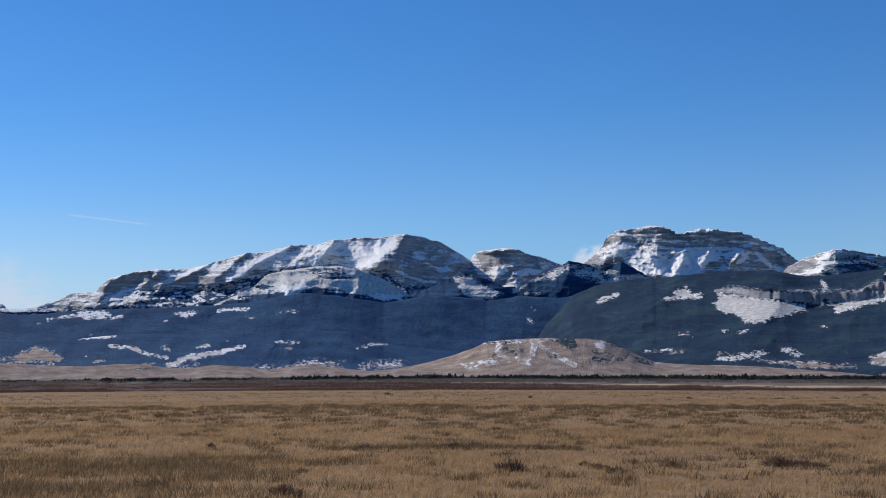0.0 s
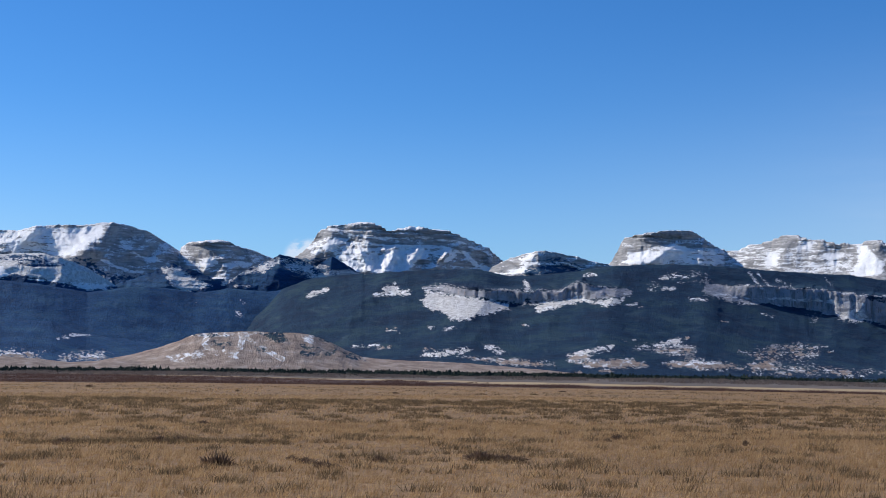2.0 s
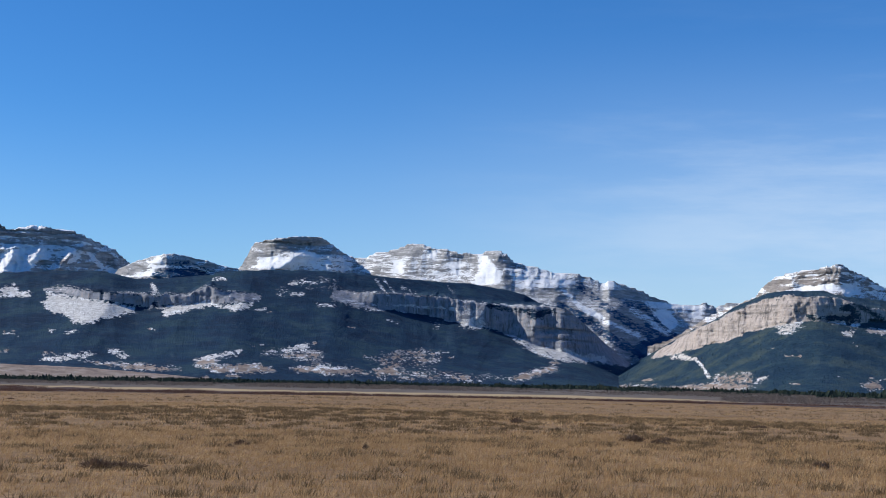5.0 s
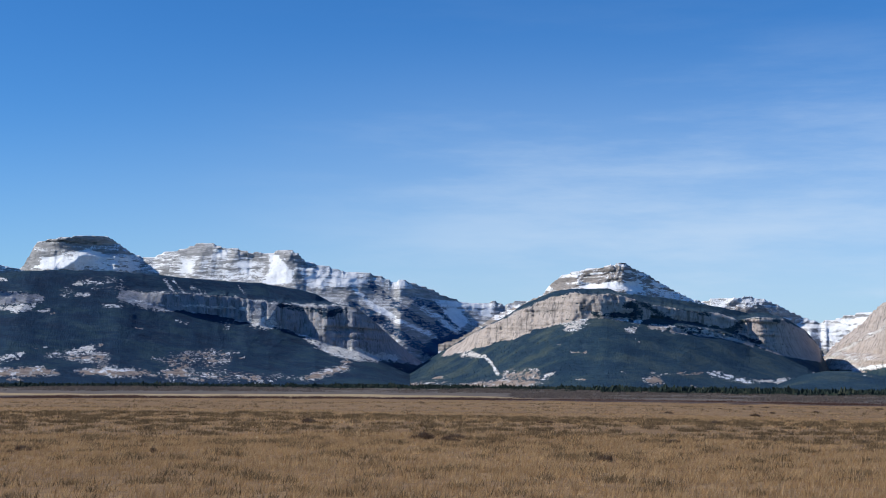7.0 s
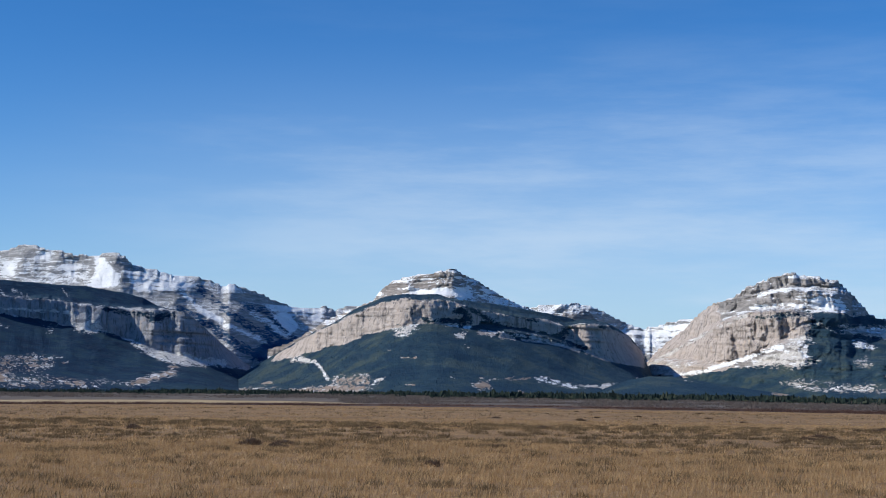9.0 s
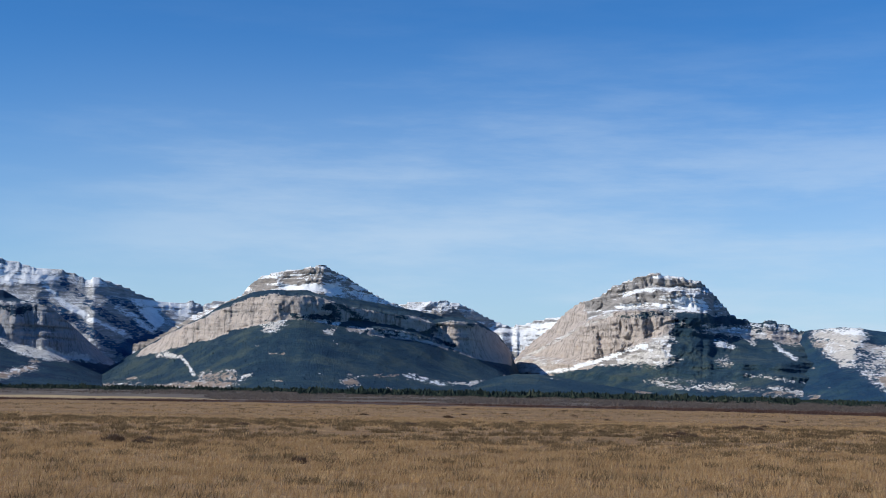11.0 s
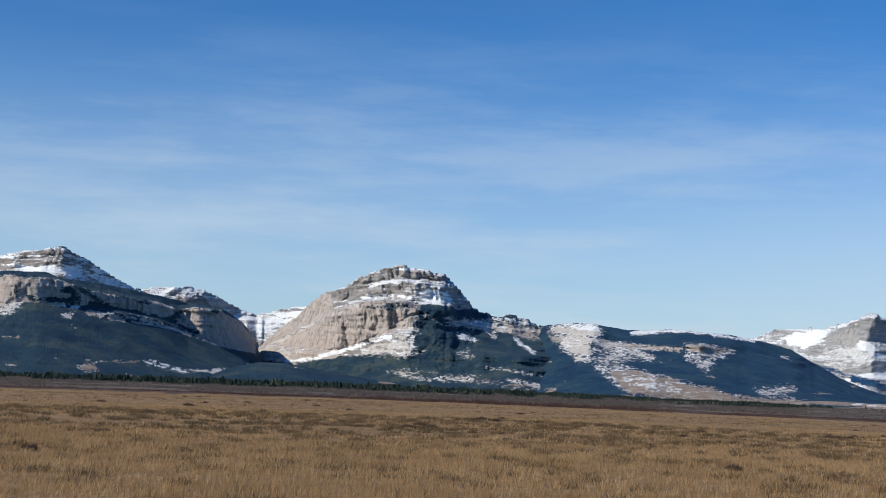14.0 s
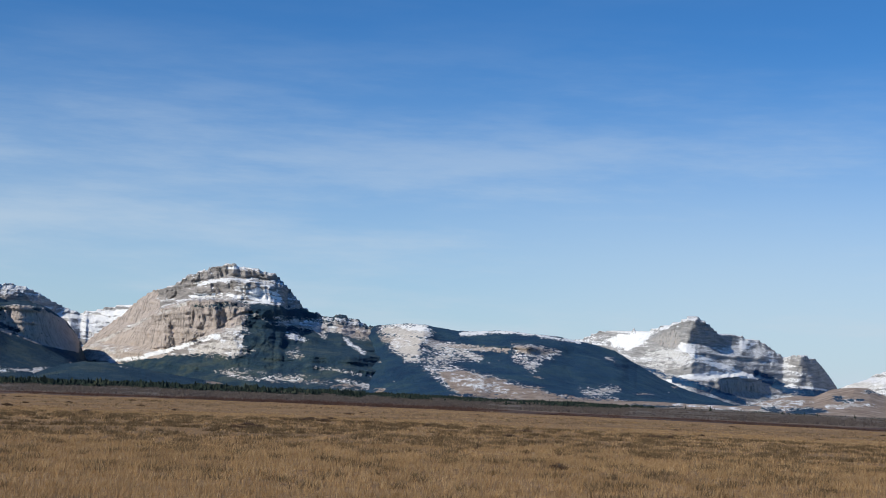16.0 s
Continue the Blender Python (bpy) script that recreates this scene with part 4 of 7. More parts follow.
mountain("far_pyramid_peak", "distant pointed rock peak with snow patches", seed=10,
         stone="ash",
         base="ledge_rock",
         stair=10,
         jag=10,
         crest=[(66, 0.0), (68.64, 0.87), (69.04, 1.06), (69.71, 1.32), (70.25, 1.44), (70.79, 1.48), (71.73, 1.5), (72.26, 1.74), (72.93, 1.95), (73.32, 2.12), (73.52, 2.15), (73.86, 1.89), (74.4, 1.58), (75.07, 1.4), (75.46, 1.32), (76.12, 1.18), (76.65, 0.87), (76.91, 0.72)] + [(77.56, 0.77), (78.08, 0.63), (78.47, 0.21), (78.74, -0.17), (78.89, -0.39), (79.2, -0.9)],
         dist=[(66, 4700), (70, 4600), (73.3, 4330), (75, 4480), (76, 4580), (78, 4680), (79.2, 4800)],
         depth=[(66, 350), (73, 480), (79.2, 320)],
         trees=1350,
         res=1.2,
         relief=0.4,
         rough=38,
         scale=50,
         seen=-1.2,
         layers=0.3,
         ledges=0.1,
         cliffs=[[(71.23, 0.5, 0.84), (72.29, 0.82, 1.56), (72.96, 0.91, 1.86), (73.55, 1.07, 2.08), (74.42, 0.91, 1.51), (75.21, 0.81, 1.31)], [(73.67, -0.8, -0.4), (74.47, -0.77, -0.27), (75.26, -0.77, -0.16), (76.3, -0.68, -0.28), (76.75, -0.62, -0.39)], [(76.92, 0.28, 0.68), (77.58, -0.02, 0.74), (78.22, -0.19, 0.56), (78.68, -0.34, -0.04)]],
         spurs=[(73.52, 2.11, 72.98, 0.31, 0.69, 90), (71.73, 1.5, 71.22, 0.64, 0.41, 50), (75.46, 1.32, 75.1, 0.27, 0.48, 60), (77.56, 0.77, 77.46, -0.43, 0.55, 80), (76.12, 1.11, 75.77, -0.24, 0.55, 60)],
         areas=[
             area("snow_field", 0.78, (70.10, 1.05), (70.65, 1.34), (71.86, 1.46), (71.59, 1.07), (70.94, 0.68), (70.40, 0.84)),
             area("scree", 0.6, (71.35, 0.26), (71.99, 0.91), (73.09, 1.00), (73.59, 0.35), (72.90, -0.03), (71.80, -0.08)),
             stroke("snow_field", 0.60, 0.136, (73.00, 0.95), (73.98, 0.37), (75.34, -0.06)),
             stroke("snow_field", 0.68, 0.090, (72.58, -0.40), (74.21, -0.08), (75.83, -0.14)),
             area("cliff", 0.92, (73.47, -0.80), (74.87, -0.30), (76.06, -0.42), (76.72, -0.60), (76.18, -0.98), (75.32, -1.13), (74.28, -0.85)),
             stroke("forest", 0.9, 0.136, (72.80, -0.39), (74.12, -0.73), (75.43, -1.15)),
             stroke("forest", 0.9, 0.158, (75.94, -0.03), (77.02, -0.59), (78.71, -0.73)),
             area("snow_field", 0.68, (76.97, -0.42), (77.33, -0.36), (77.74, -0.51), (77.40, -0.57)),
             stroke("snow_field", 0.60, 0.045, (77.76, -0.49), (78.50, -0.52)),
             area("snow_field", 0.56, (75.26, 1.30), (75.91, 1.15), (75.48, 0.87), (75.22, 1.04)),
             area("snow_field", 0.56, (76.35, 0.80), (76.78, 0.49), (76.46, 0.37)),
             area("cliff", 0.75, (71.76, 1.16), (72.74, 1.65), (72.97, 1.21), (72.88, 0.77), (72.10, 0.91)),
             area("snow_field", 0.48, (71.75, 1.50), (72.73, 1.83), (73.17, 2.06), (72.85, 1.65)),
             area("forest", 0.7, (70.24, 0.21), (71.80, 0.05), (72.91, -0.38), (71.81, -0.35))])
mountain("pale_peak", "distant pale rocky slope at the range's end", seed=11,
         stone="ash",
         base="rock_face",
         crest=[(77.6, -1.2), (78.81, -0.52), (79.62, -0.19), (80.25, 0.1), (80.72, 0.29), (82.5, 1.0), (86, 0.5), (88, -1.2)],
         dist=[(77.6, 4800), (88, 4700)],
         depth=[(77.6, 400), (88, 400)],
         rough=20,
         scale=70,
         res=1.8,
         seen=-1.2,
         patches=[('scree', 79.88, -0.31, 0.82, 0.192)])
mountain("stepped_peak", "snow-streaked stepped rock peak behind the cliffs", seed=12,
         stone="buff",
         base="ledge_rock",
         stair=7,
         jag=9,
         crest=[(34.5, 0.2), (35.33, 0.45), (36.29, 1.06), (37.02, 1.5), (37.77, 1.82), (38.64, 2.24), (38.88, 2.58), (39.37, 2.99), (40.13, 3.18), (40.78, 3.28), (41.42, 3.42), (41.87, 3.48), (42.34, 3.23), (42.87, 3.05), (43.41, 2.67), (44.08, 2.23), (44.75, 1.99), (45.55, 1.68), (47, 2.0), (48.5, 0.8)],
         dist=[(34.5, 4200), (38, 3950), (41.5, 3750), (44, 3950), (48.5, 4200)],
         depth=[(34.5, 380), (48.5, 380)],
         rough=35,
         scale=45,
         seen=0.4,
         layers=0.9,
         cliffs=[[(38.81, 2.6, 2.73), (39.38, 2.79, 2.96), (40.27, 2.92, 3.13), (41.04, 3.05, 3.25), (41.82, 3.21, 3.42), (42.61, 2.92, 3.06)], [(39.01, 2.4, 2.53), (39.65, 2.55, 2.69), (40.54, 2.69, 2.82), (41.57, 2.81, 2.97), (42.36, 2.73, 2.89), (43.15, 2.6, 2.73)]],
         spurs=[(41.87, 3.45, 41.71, 2.55, 0.4, 30), (42.74, 3.05, 42.64, 2.25, 0.4, 25), (40.01, 3.14, 39.92, 2.22, 0.4, 25)],
         areas=[
             area("snow_field", 0.93, (39.63, 2.71), (40.54, 2.65), (41.55, 2.73), (42.12, 2.51), (41.55, 2.46), (40.42, 2.54)),
             area("snow_field", 0.9, (41.78, 2.74), (42.45, 2.86), (42.57, 2.41), (42.05, 2.24)),
             area("snow_field", 0.8, (42.91, 2.79), (43.31, 2.71), (43.58, 2.53), (43.09, 2.43)),
             stroke("snow_field", 0.75, 0.050, (39.29, 2.93), (40.42, 3.08), (41.77, 3.19), (42.90, 2.97)),
             stroke("snow_field", 0.7, 0.045, (40.41, 3.28), (41.54, 3.45), (42.45, 3.37)),
             area("snow_field", 0.6, (42.46, 2.63), (43.59, 2.42), (44.72, 1.98), (43.59, 2.08)),
             stroke("snow_field", 0.8, 0.090, (36.39, 1.54), (37.73, 1.89), (38.85, 2.47))])
mountain("eared_mountain", "tall pale cliffed mountain with a snowy stepped summit", seed=13,
         stone="tan",
         dusting=-0.1,
         base="ledge_rock",
         stair=9,
         jag=11,
         crest=[(47.6, -1.6), (49.21, -0.38), (49.52, -0.15), (49.83, 0.26), (50.45, 0.81), (50.96, 1.19), (51.23, 1.51), (51.64, 1.95), (52.09, 2.16), (52.74, 2.41), (53.51, 2.94), (54.29, 3.17), (55.08, 3.37), (55.48, 3.41), (56.02, 3.25), (56.83, 3.04), (57.11, 2.76), (57.53, 2.31)] + [(58.02, 1.73), (58.71, 1.52), (59.53, 1.54), (60.36, 1.33), (60.92, 1.2), (61.5, 0.75), (62.3, 0.0), (63.2, -0.8), (64.5, -1.6)],
         dist=[(47.6, 4000), (50, 3900), (52, 3710), (53, 3610), (55, 3470), (56.7, 3490), (58.2, 3530), (60, 3590), (62, 3640), (64.5, 3700)],
         depth=[(47.6, 350), (52, 520), (55.5, 560), (56.8, 690), (58, 840), (59.5, 980), (61, 1080), (64.5, 1200)],
         trees=7500,
         rough=46,
         scale=45,
         seen=-1.7,
         layers=0.6,
         crag=24,
         apron=1.6,
         ledges=0.12,
         cliffs=[[(52.9, 1.98, 2.3), (53.8, 2.1, 2.42), (55, 2.25, 2.7), (56, 2.25, 2.75), (57.1, 2.0, 2.5)], [(51.02, -0.08, 0.57), (51.81, -0.14, 1.04), (52.59, -0.06, 1.5), (53.5, 0.22, 1.78), (54.41, 0.65, 1.87), (55.18, 1.24, 1.85), (55.59, 1.55, 1.74), (56.36, 1.56, 1.58), (57.03, 1.53, 1.55)], [(51.35, 1.18, 1.84), (51.99, 1.61, 2.06), (52.76, 1.91, 2.36), (53.53, 2.41, 2.87), (54.32, 2.64, 3.12), (55.1, 2.94, 3.31), (56.04, 2.98, 3.2), (56.98, 2.81, 2.92), (57.81, 2.12, 2.18)]],
         spurs=[(55.48, 3.39, 56.39, 1.0, 1.2, 12), (53.51, 2.87, 53.12, 0.07, 1.07, 25)],
         zones=[('cliff', [(47.6, -3, 9), (51.2, -3, 9), (52.4, -3, 1.2), (53.2, -3, -1)], 0.15, -9), ('cliff', [(51.02, -0.15, 0.7), (51.81, -0.18, 1.17), (52.6, -0.11, 1.6), (53.51, 0.15, 1.87), (54.42, 0.49, 1.95), (55.2, 0.88, 1.95), (55.61, 1.21, 1.83)], 0.12, -9), ('forest', [(49.1, -4, -0.65), (50.53, -4, -0.7), (52.48, -4, -0.38), (53.92, -4, -0.1), (55.45, -4, -0.21), (55.66, -4, 0.9), (55.82, -4, 1.88), (56.75, -4, 1.92), (58.09, -4, 1.7), (58.71, -4, 1.52), (63, -4, 2.5)], 0.26, -9)],
         areas=[
             area("cliff", 0.9, (50.04, -0.41), (51.33, 0.54), (52.63, 1.44), (53.75, 1.63), (55.73, 1.71), (55.69, 1.12), (54.91, 0.68), (53.59, 0.14), (52.03, -0.15), (50.94, -0.59)),
             stroke("scree", 0.62, 0.07, (49.63, -0.24), (50.88, 0.52), (52.19, 1.25), (53.34, 1.74)),
             area("scree", 0.68, (53.60, -0.22), (54.08, 0.29), (54.91, 0.68), (55.73, 1.16), (55.86, 0.72), (55.61, 0.26), (56.11, 0.01), (55.18, -0.25), (54.28, -0.33)),
             stroke("snow_field", 0.8, 0.079, (50.49, -0.66), (51.82, -0.43), (53.14, 0.01), (54.69, 0.58)),
             area("scree", 0.6, (49.49, -0.54), (50.46, -0.05), (51.37, -0.24), (50.49, -0.61)),
             area("snow_field", 0.72, (55.48, 2.28), (56.19, 2.49), (56.88, 2.38), (57.21, 1.94), (56.44, 1.91), (55.87, 2.07)),
             area("snow_field", 0.35, (54.84, 2.53), (56.64, 2.67), (56.99, 2.45), (55.30, 2.27)),
             stroke("snow_field", 0.75, 0.056, (53.50, 2.07), (54.63, 2.20), (55.65, 2.06)),
             stroke("snow_field", 0.6, 0.056, (53.82, 2.55), (54.61, 2.70), (55.73, 2.74)),
             stroke("snow_field", 0.6, 0.045, (54.81, 3.20), (55.71, 3.33), (56.17, 3.12)),
             area("forest", 0.6, (53.52, 1.64), (54.64, 1.89), (55.81, 1.93), (55.82, 1.71), (54.65, 1.59)),
             stroke("cliff", 0.75, 0.113, (57.10, 1.17), (58.08, 1.11), (59.29, 1.03), (60.95, 0.95)),
             area("scree", 0.62, (56.87, 1.35), (57.93, 1.35), (59.29, 1.24), (60.35, 0.92), (58.84, 0.88), (57.48, 0.99)),
             area("cliff", 0.85, (59.29, 1.24), (60.49, 1.12), (61.17, 0.84), (61.10, 0.60), (60.05, 0.68), (59.37, 0.89)),
             stroke("snow_field", 0.6, 0.068, (57.93, 1.26), (59.28, 1.42), (60.34, 1.27)),
             area("scree", 0.55, (58.75, 1.52), (59.74, 1.46), (60.79, 1.19), (61.17, 0.94), (60.34, 1.12), (59.29, 1.30)),
             area("snow_field", 0.8, (57.29, 0.74), (57.79, 0.77), (58.20, 0.54), (57.95, 0.44), (57.49, 0.55)),
             area("scree", 0.6, (57.29, 0.03), (57.81, 0.10), (58.08, -0.10), (57.74, -0.23), (57.36, -0.15)),
             stroke("snow_field", 0.75, 0.079, (59.68, 0.67), (60.06, 0.35), (60.51, 0.13)),
             stroke("scree", 0.55, 0.090, (58.54, 1.02), (58.85, 0.65)),
             stroke("scree", 0.5, 0.090, (55.95, 1.47), (56.72, 1.16), (57.33, 1.06)),
             area("scree", 0.42, (54.72, -0.87), (56.01, -0.77), (57.98, -0.89), (58.59, -1.05), (57.38, -1.18), (55.56, -1.09)),
             stroke("scree", 0.5, 0.068, (58.58, -0.54), (59.48, -0.61), (60.38, -0.74)),
             area("scree", 0.5, (60.68, -0.83), (61.87, -0.70), (62.91, -0.85), (63.28, -1.09), (62.18, -1.05), (61.13, -0.94)),
             area("meadow", 0.5, (57.99, -1.07), (60.39, -1.08), (62.48, -1.34), (61.89, -1.51), (59.50, -1.29)),
             stroke("scree", 0.45, 0.090, (59.49, -0.99), (60.84, -1.17), (61.88, -1.24))])
mountain("forested_slope", "dark forested mountain slope with small snowy clearings", seed=14,
         base="forest",
         crest=[(-21.5, 0.0), (-17.06, 1.05), (-16.33, 0.99), (-15.34, 1.04), (-13.97, 1.15), (-11.44, 1.26), (-8.99, 1.36), (-7.55, 1.5), (-5.58, 1.86), (-4.26, 1.76), (-2.26, 1.47), (-0.93, 1.68), (0.09, 1.74), (0.89, 1.68), (1.81, 1.54), (3.13, 1.72), (4.72, 1.63), (5.32, 1.75), (6.5, 1.4), (9, 0.0)],
         dist=[(-21.5, 3500), (-4, 3300), (9, 3600)],
         depth=[(-21.5, 600), (9, 600)],
         trees=13500,
         jag=3,
         res=1.8,
         relief=0.35,
         rough=44,
         scale=190,
         seen=-1.0,
         layers=0.08,
         spurs=[(-8.99, 1.33, -11.94, 0.21, 1.2, 60), (-5.58, 1.79, -8.33, 0.27, 1.33, 65), (-15.34, 1.04, -16.32, 0.09, 0.93, 45), (-12.08, 1.19, -14.21, 0.09, 0.8, 45)],
         areas=[
             stroke("snow_field", 0.95, 0.050, (-15.30, 0.82), (-14.35, 0.96), (-12.97, 1.00)),
             stroke("snow_field", 0.9, 0.045, (-14.14, 1.07), (-13.03, 1.09)),
             stroke("snow_field", 0.9, 0.050, (-13.93, 0.87), (-13.18, 0.89)),
             stroke("snow_field", 0.9, 0.045, (-12.90, 0.85), (-12.52, 0.94)),
             area("snow_field", 0.95, (-10.49, 1.03), (-9.61, 1.14), (-9.72, 1.05), (-10.09, 0.89)),
             stroke("snow_field", 0.95, 0.045, (-8.84, 1.16), (-7.63, 1.23)),
             stroke("snow_field", 0.8, 0.045, (-9.73, 1.76), (-8.63, 1.67)),
             stroke("snow_field", 0.85, 0.050, (-8.63, 1.52), (-7.85, 1.85), (-6.19, 2.04)),
             stroke("snow_field", 0.6, 0.041, (-6.52, 1.09), (-5.74, 1.12)),
             area("snow_field", 0.9, (3.41, 0.87), (3.68, 0.74), (3.55, 0.65)),
             stroke("snow_field", 0.9, 0.034, (3.64, 1.23), (3.73, 1.16))])
mountain("cliff_band_ridge", "long forested ridge with a pale limestone cliff band", seed=15,
         stone="banded",
         base="forest",
         crest=[(-2.5, -1.6), (3.17, -0.56), (3.68, 0.17), (4.6, 0.98), (5.25, 1.74), (6.18, 2.13), (7.38, 2.32), (8.39, 2.42), (8.51, 2.38), (10.03, 2.53), (11.82, 2.64), (12.86, 2.68), (14.31, 2.39), (14.84, 2.41), (16.28, 2.55), (17.6, 2.72), (18.4, 2.84), (19.6, 2.91)] + [(20.93, 2.92), (21.94, 2.89), (23.73, 2.78), (25.52, 2.63), (27.43, 2.54), (28.66, 2.36), (29.61, 2.16), (30.15, 1.87), (31.36, 1.59), (32.03, 1.03), (32.7, 0.41), (33.37, -0.16), (33.83, -0.48), (34.16, -0.74), (36.6, -1.6)],
         dist=[(-2.5, 3450), (5, 3300), (12, 3130), (18, 3100), (22, 3210), (26, 3430), (29, 3620), (31, 3740), (36.6, 4050)],
         depth=[(-2.5, 700), (12, 920), (22, 900), (26, 1020), (29, 1150), (31, 1250), (36.6, 1450)],
         trees=24000,
         jag=3,
         res=1.55,
         rough=40,
         scale=150,
         seen=-1.7,
         layers=0.08,
         crag=3,
         ledges=0.08,
         apron=1.0,
         cliffs=[[(10.78, 1.61, 1.90), (11.56, 1.63, 2.02), (12.64, 1.54, 1.93), (13.61, 1.41, 1.83), (14.82, 1.25, 1.83), (15.55, 1.39, 1.85), (16.29, 1.45, 1.84), (17.13, 1.54, 2.23), (17.99, 1.51, 2.01), (19.10, 1.68, 1.93)], [(21.97, 1.85, 2.09), (22.79, 1.73, 2.11), (23.76, 1.47, 2.09), (25.0, 1.36, 2.05), (26.09, 1.18, 2.0), (27.19, 0.86, 1.82), (28.14, 0.81, 1.77), (29.09, 0.63, 1.72), (30.17, 0.11, 1.73), (31.38, -0.2, 1.59), (32.31, -0.36, 0.9), (33.24, -0.47, 0.04), (33.77, -0.62, -0.48)]],
         spurs=[(10.03, 2.53, 7.07, 0.37, 1.2, 70), (13.66, 2.38, 11.93, -0.43, 1.07, 45), (18.93, 2.85, 17.69, -0.3, 1.07, 45), (16.32, 1.26, 15.06, -0.62, 0.93, 30), (12.66, 0.9, 10.4, -0.72, 0.93, 30), (28.52, 2.36, 26.53, -0.65, 0.82, 40), (30.15, 1.87, 29.64, -0.45, 0.55, 40), (21.95, 2.81, 22.02, -0.75, 0.82, 30)],
         zones=[('cliff', [(21.97, 1.82, 2.12), (22.79, 1.73, 2.11), (23.76, 1.47, 2.09), (25.0, 1.36, 2.05), (26.09, 1.18, 2.0), (27.19, 0.86, 1.82), (28.14, 0.81, 1.77), (29.09, 0.56, 1.74), (30.17, 0.04, 1.76), (31.38, -0.24, 1.62), (32.31, -0.41, 0.96), (33.24, -0.52, 0.11), (33.79, -0.68, -0.37)], 0.14, -0.7)],
         areas=[
             area("scree", 0.82, (8.83, 1.56), (9.24, 1.62), (9.17, 1.89), (9.70, 2.03), (10.01, 1.80), (10.36, 1.87), (10.23, 1.50), (9.66, 1.58), (9.07, 1.53)),
             area("cliff", 0.93, (10.78, 1.88), (11.38, 2.04), (12.40, 1.94), (12.95, 1.81), (13.67, 1.83), (14.82, 1.86), (15.01, 1.72), (14.90, 1.25), (14.35, 1.33), (13.38, 1.46), (12.77, 1.54), (11.93, 1.64), (11.20, 1.77)),
             area("scree", 0.94, (10.74, 1.39), (10.96, 1.76), (11.57, 1.68), (12.41, 1.58), (12.90, 1.51), (13.62, 1.40), (14.23, 1.28), (14.26, 1.09), (13.64, 0.92), (12.98, 0.82), (12.68, 0.64), (11.98, 0.62), (11.71, 0.87), (11.11, 1.02)),
             area("cliff", 0.94, (15.01, 1.76), (15.55, 1.87), (16.29, 1.83), (16.83, 2.09), (17.13, 2.25), (17.50, 2.04), (18.24, 2.00), (19.10, 1.93), (19.10, 1.71), (18.49, 1.55), (17.76, 1.56), (17.03, 1.44), (16.30, 1.46), (15.57, 1.39), (15.14, 1.26)),
             area("scree", 0.9, (15.27, 1.26), (15.75, 1.42), (16.54, 1.47), (17.14, 1.69), (17.27, 1.49), (18.00, 1.50), (18.86, 1.58), (18.74, 1.43), (18.13, 1.25), (17.27, 1.40), (16.54, 1.31), (16.06, 1.15), (15.39, 0.99)),
             stroke("scree", 0.8, 0.072, (14.88, 2.16), (15.06, 1.98), (14.95, 1.84)),
             stroke("scree", 0.75, 0.054, (17.25, 2.49), (17.68, 2.50)),
             area("scree", 0.72, (19.77, 2.03), (20.01, 2.14), (20.17, 2.02), (19.95, 1.92)),
             stroke("scree", 0.75, 0.063, (20.25, 2.37), (20.74, 2.43)),
             stroke("scree", 0.7, 0.054, (20.38, 1.96), (20.81, 1.99)),
             stroke("scree", 0.75, 0.072, (21.37, 1.57), (22.04, 1.55)),
             area("scree", 0.35, (20.43, 2.59), (21.65, 2.68), (22.39, 2.33), (21.91, 2.13), (20.93, 2.26)),
             area("cliff", 0.9, (21.91, 2.04), (22.64, 2.11), (23.13, 2.01), (23.86, 2.11), (24.48, 2.08), (24.49, 1.67), (23.87, 1.44), (23.26, 1.55), (22.40, 1.78)),
             stroke("scree", 0.75, 0.063, (22.77, 1.60), (23.38, 1.43), (23.87, 1.41)),
             stroke("snow_field", 0.6, 0.045, (23.97, 2.66), (24.22, 2.36), (24.41, 2.18)),
             stroke("scree", 0.7, 0.054, (11.67, 0.23), (12.15, 0.34)),
             stroke("scree", 0.7, 0.054, (11.07, 0.29), (11.31, 0.32)),
             stroke("scree", 0.7, 0.054, (18.93, 1.31), (19.33, 1.35)),
             area("scree", 0.84, (10.68, -0.80), (11.51, -0.62), (12.47, -0.48), (12.83, -0.56), (12.36, -0.75), (11.64, -0.86)),
             area("scree", 0.8, (13.25, -0.37), (13.67, -0.38), (14.16, -0.59), (13.92, -0.74), (13.50, -0.58)),
             area("scree", 0.85, (16.53, -0.69), (17.20, -0.53), (17.80, -0.34), (18.47, -0.28), (18.41, -0.44), (17.81, -0.58), (17.32, -0.72), (16.72, -0.80)),
             area("meadow", 0.85, (16.59, -0.78), (17.57, -0.67), (17.33, -0.89), (16.72, -0.95)),
             area("scree", 0.5, (19.15, -0.37), (20.24, -0.16), (20.97, 0.01), (21.10, -0.32), (20.37, -0.49), (19.51, -0.46)),
             area("meadow", 0.5, (19.76, -0.35), (20.97, -0.21), (21.71, -0.43), (21.47, -0.68), (20.25, -0.61)),
             stroke("scree", 0.75, 0.072, (20.30, -0.19), (20.97, -0.08)),
             area("meadow", 0.94, (16.97, -1.04), (17.69, -0.91), (18.91, -0.83), (19.52, -0.92), (19.77, -1.08), (18.80, -1.20), (17.58, -1.19)),
             area("scree", 0.45, (17.57, -0.96), (18.91, -0.88), (19.16, -0.97), (18.06, -1.04)),
             area("meadow", 0.94, (20.38, -0.97), (21.11, -0.84), (22.21, -0.86), (23.18, -0.98), (23.43, -1.12), (21.97, -1.18), (20.75, -1.12)),
             area("scree", 0.6, (20.87, -0.94), (21.72, -0.80), (22.57, -0.90), (21.72, -1.04)),
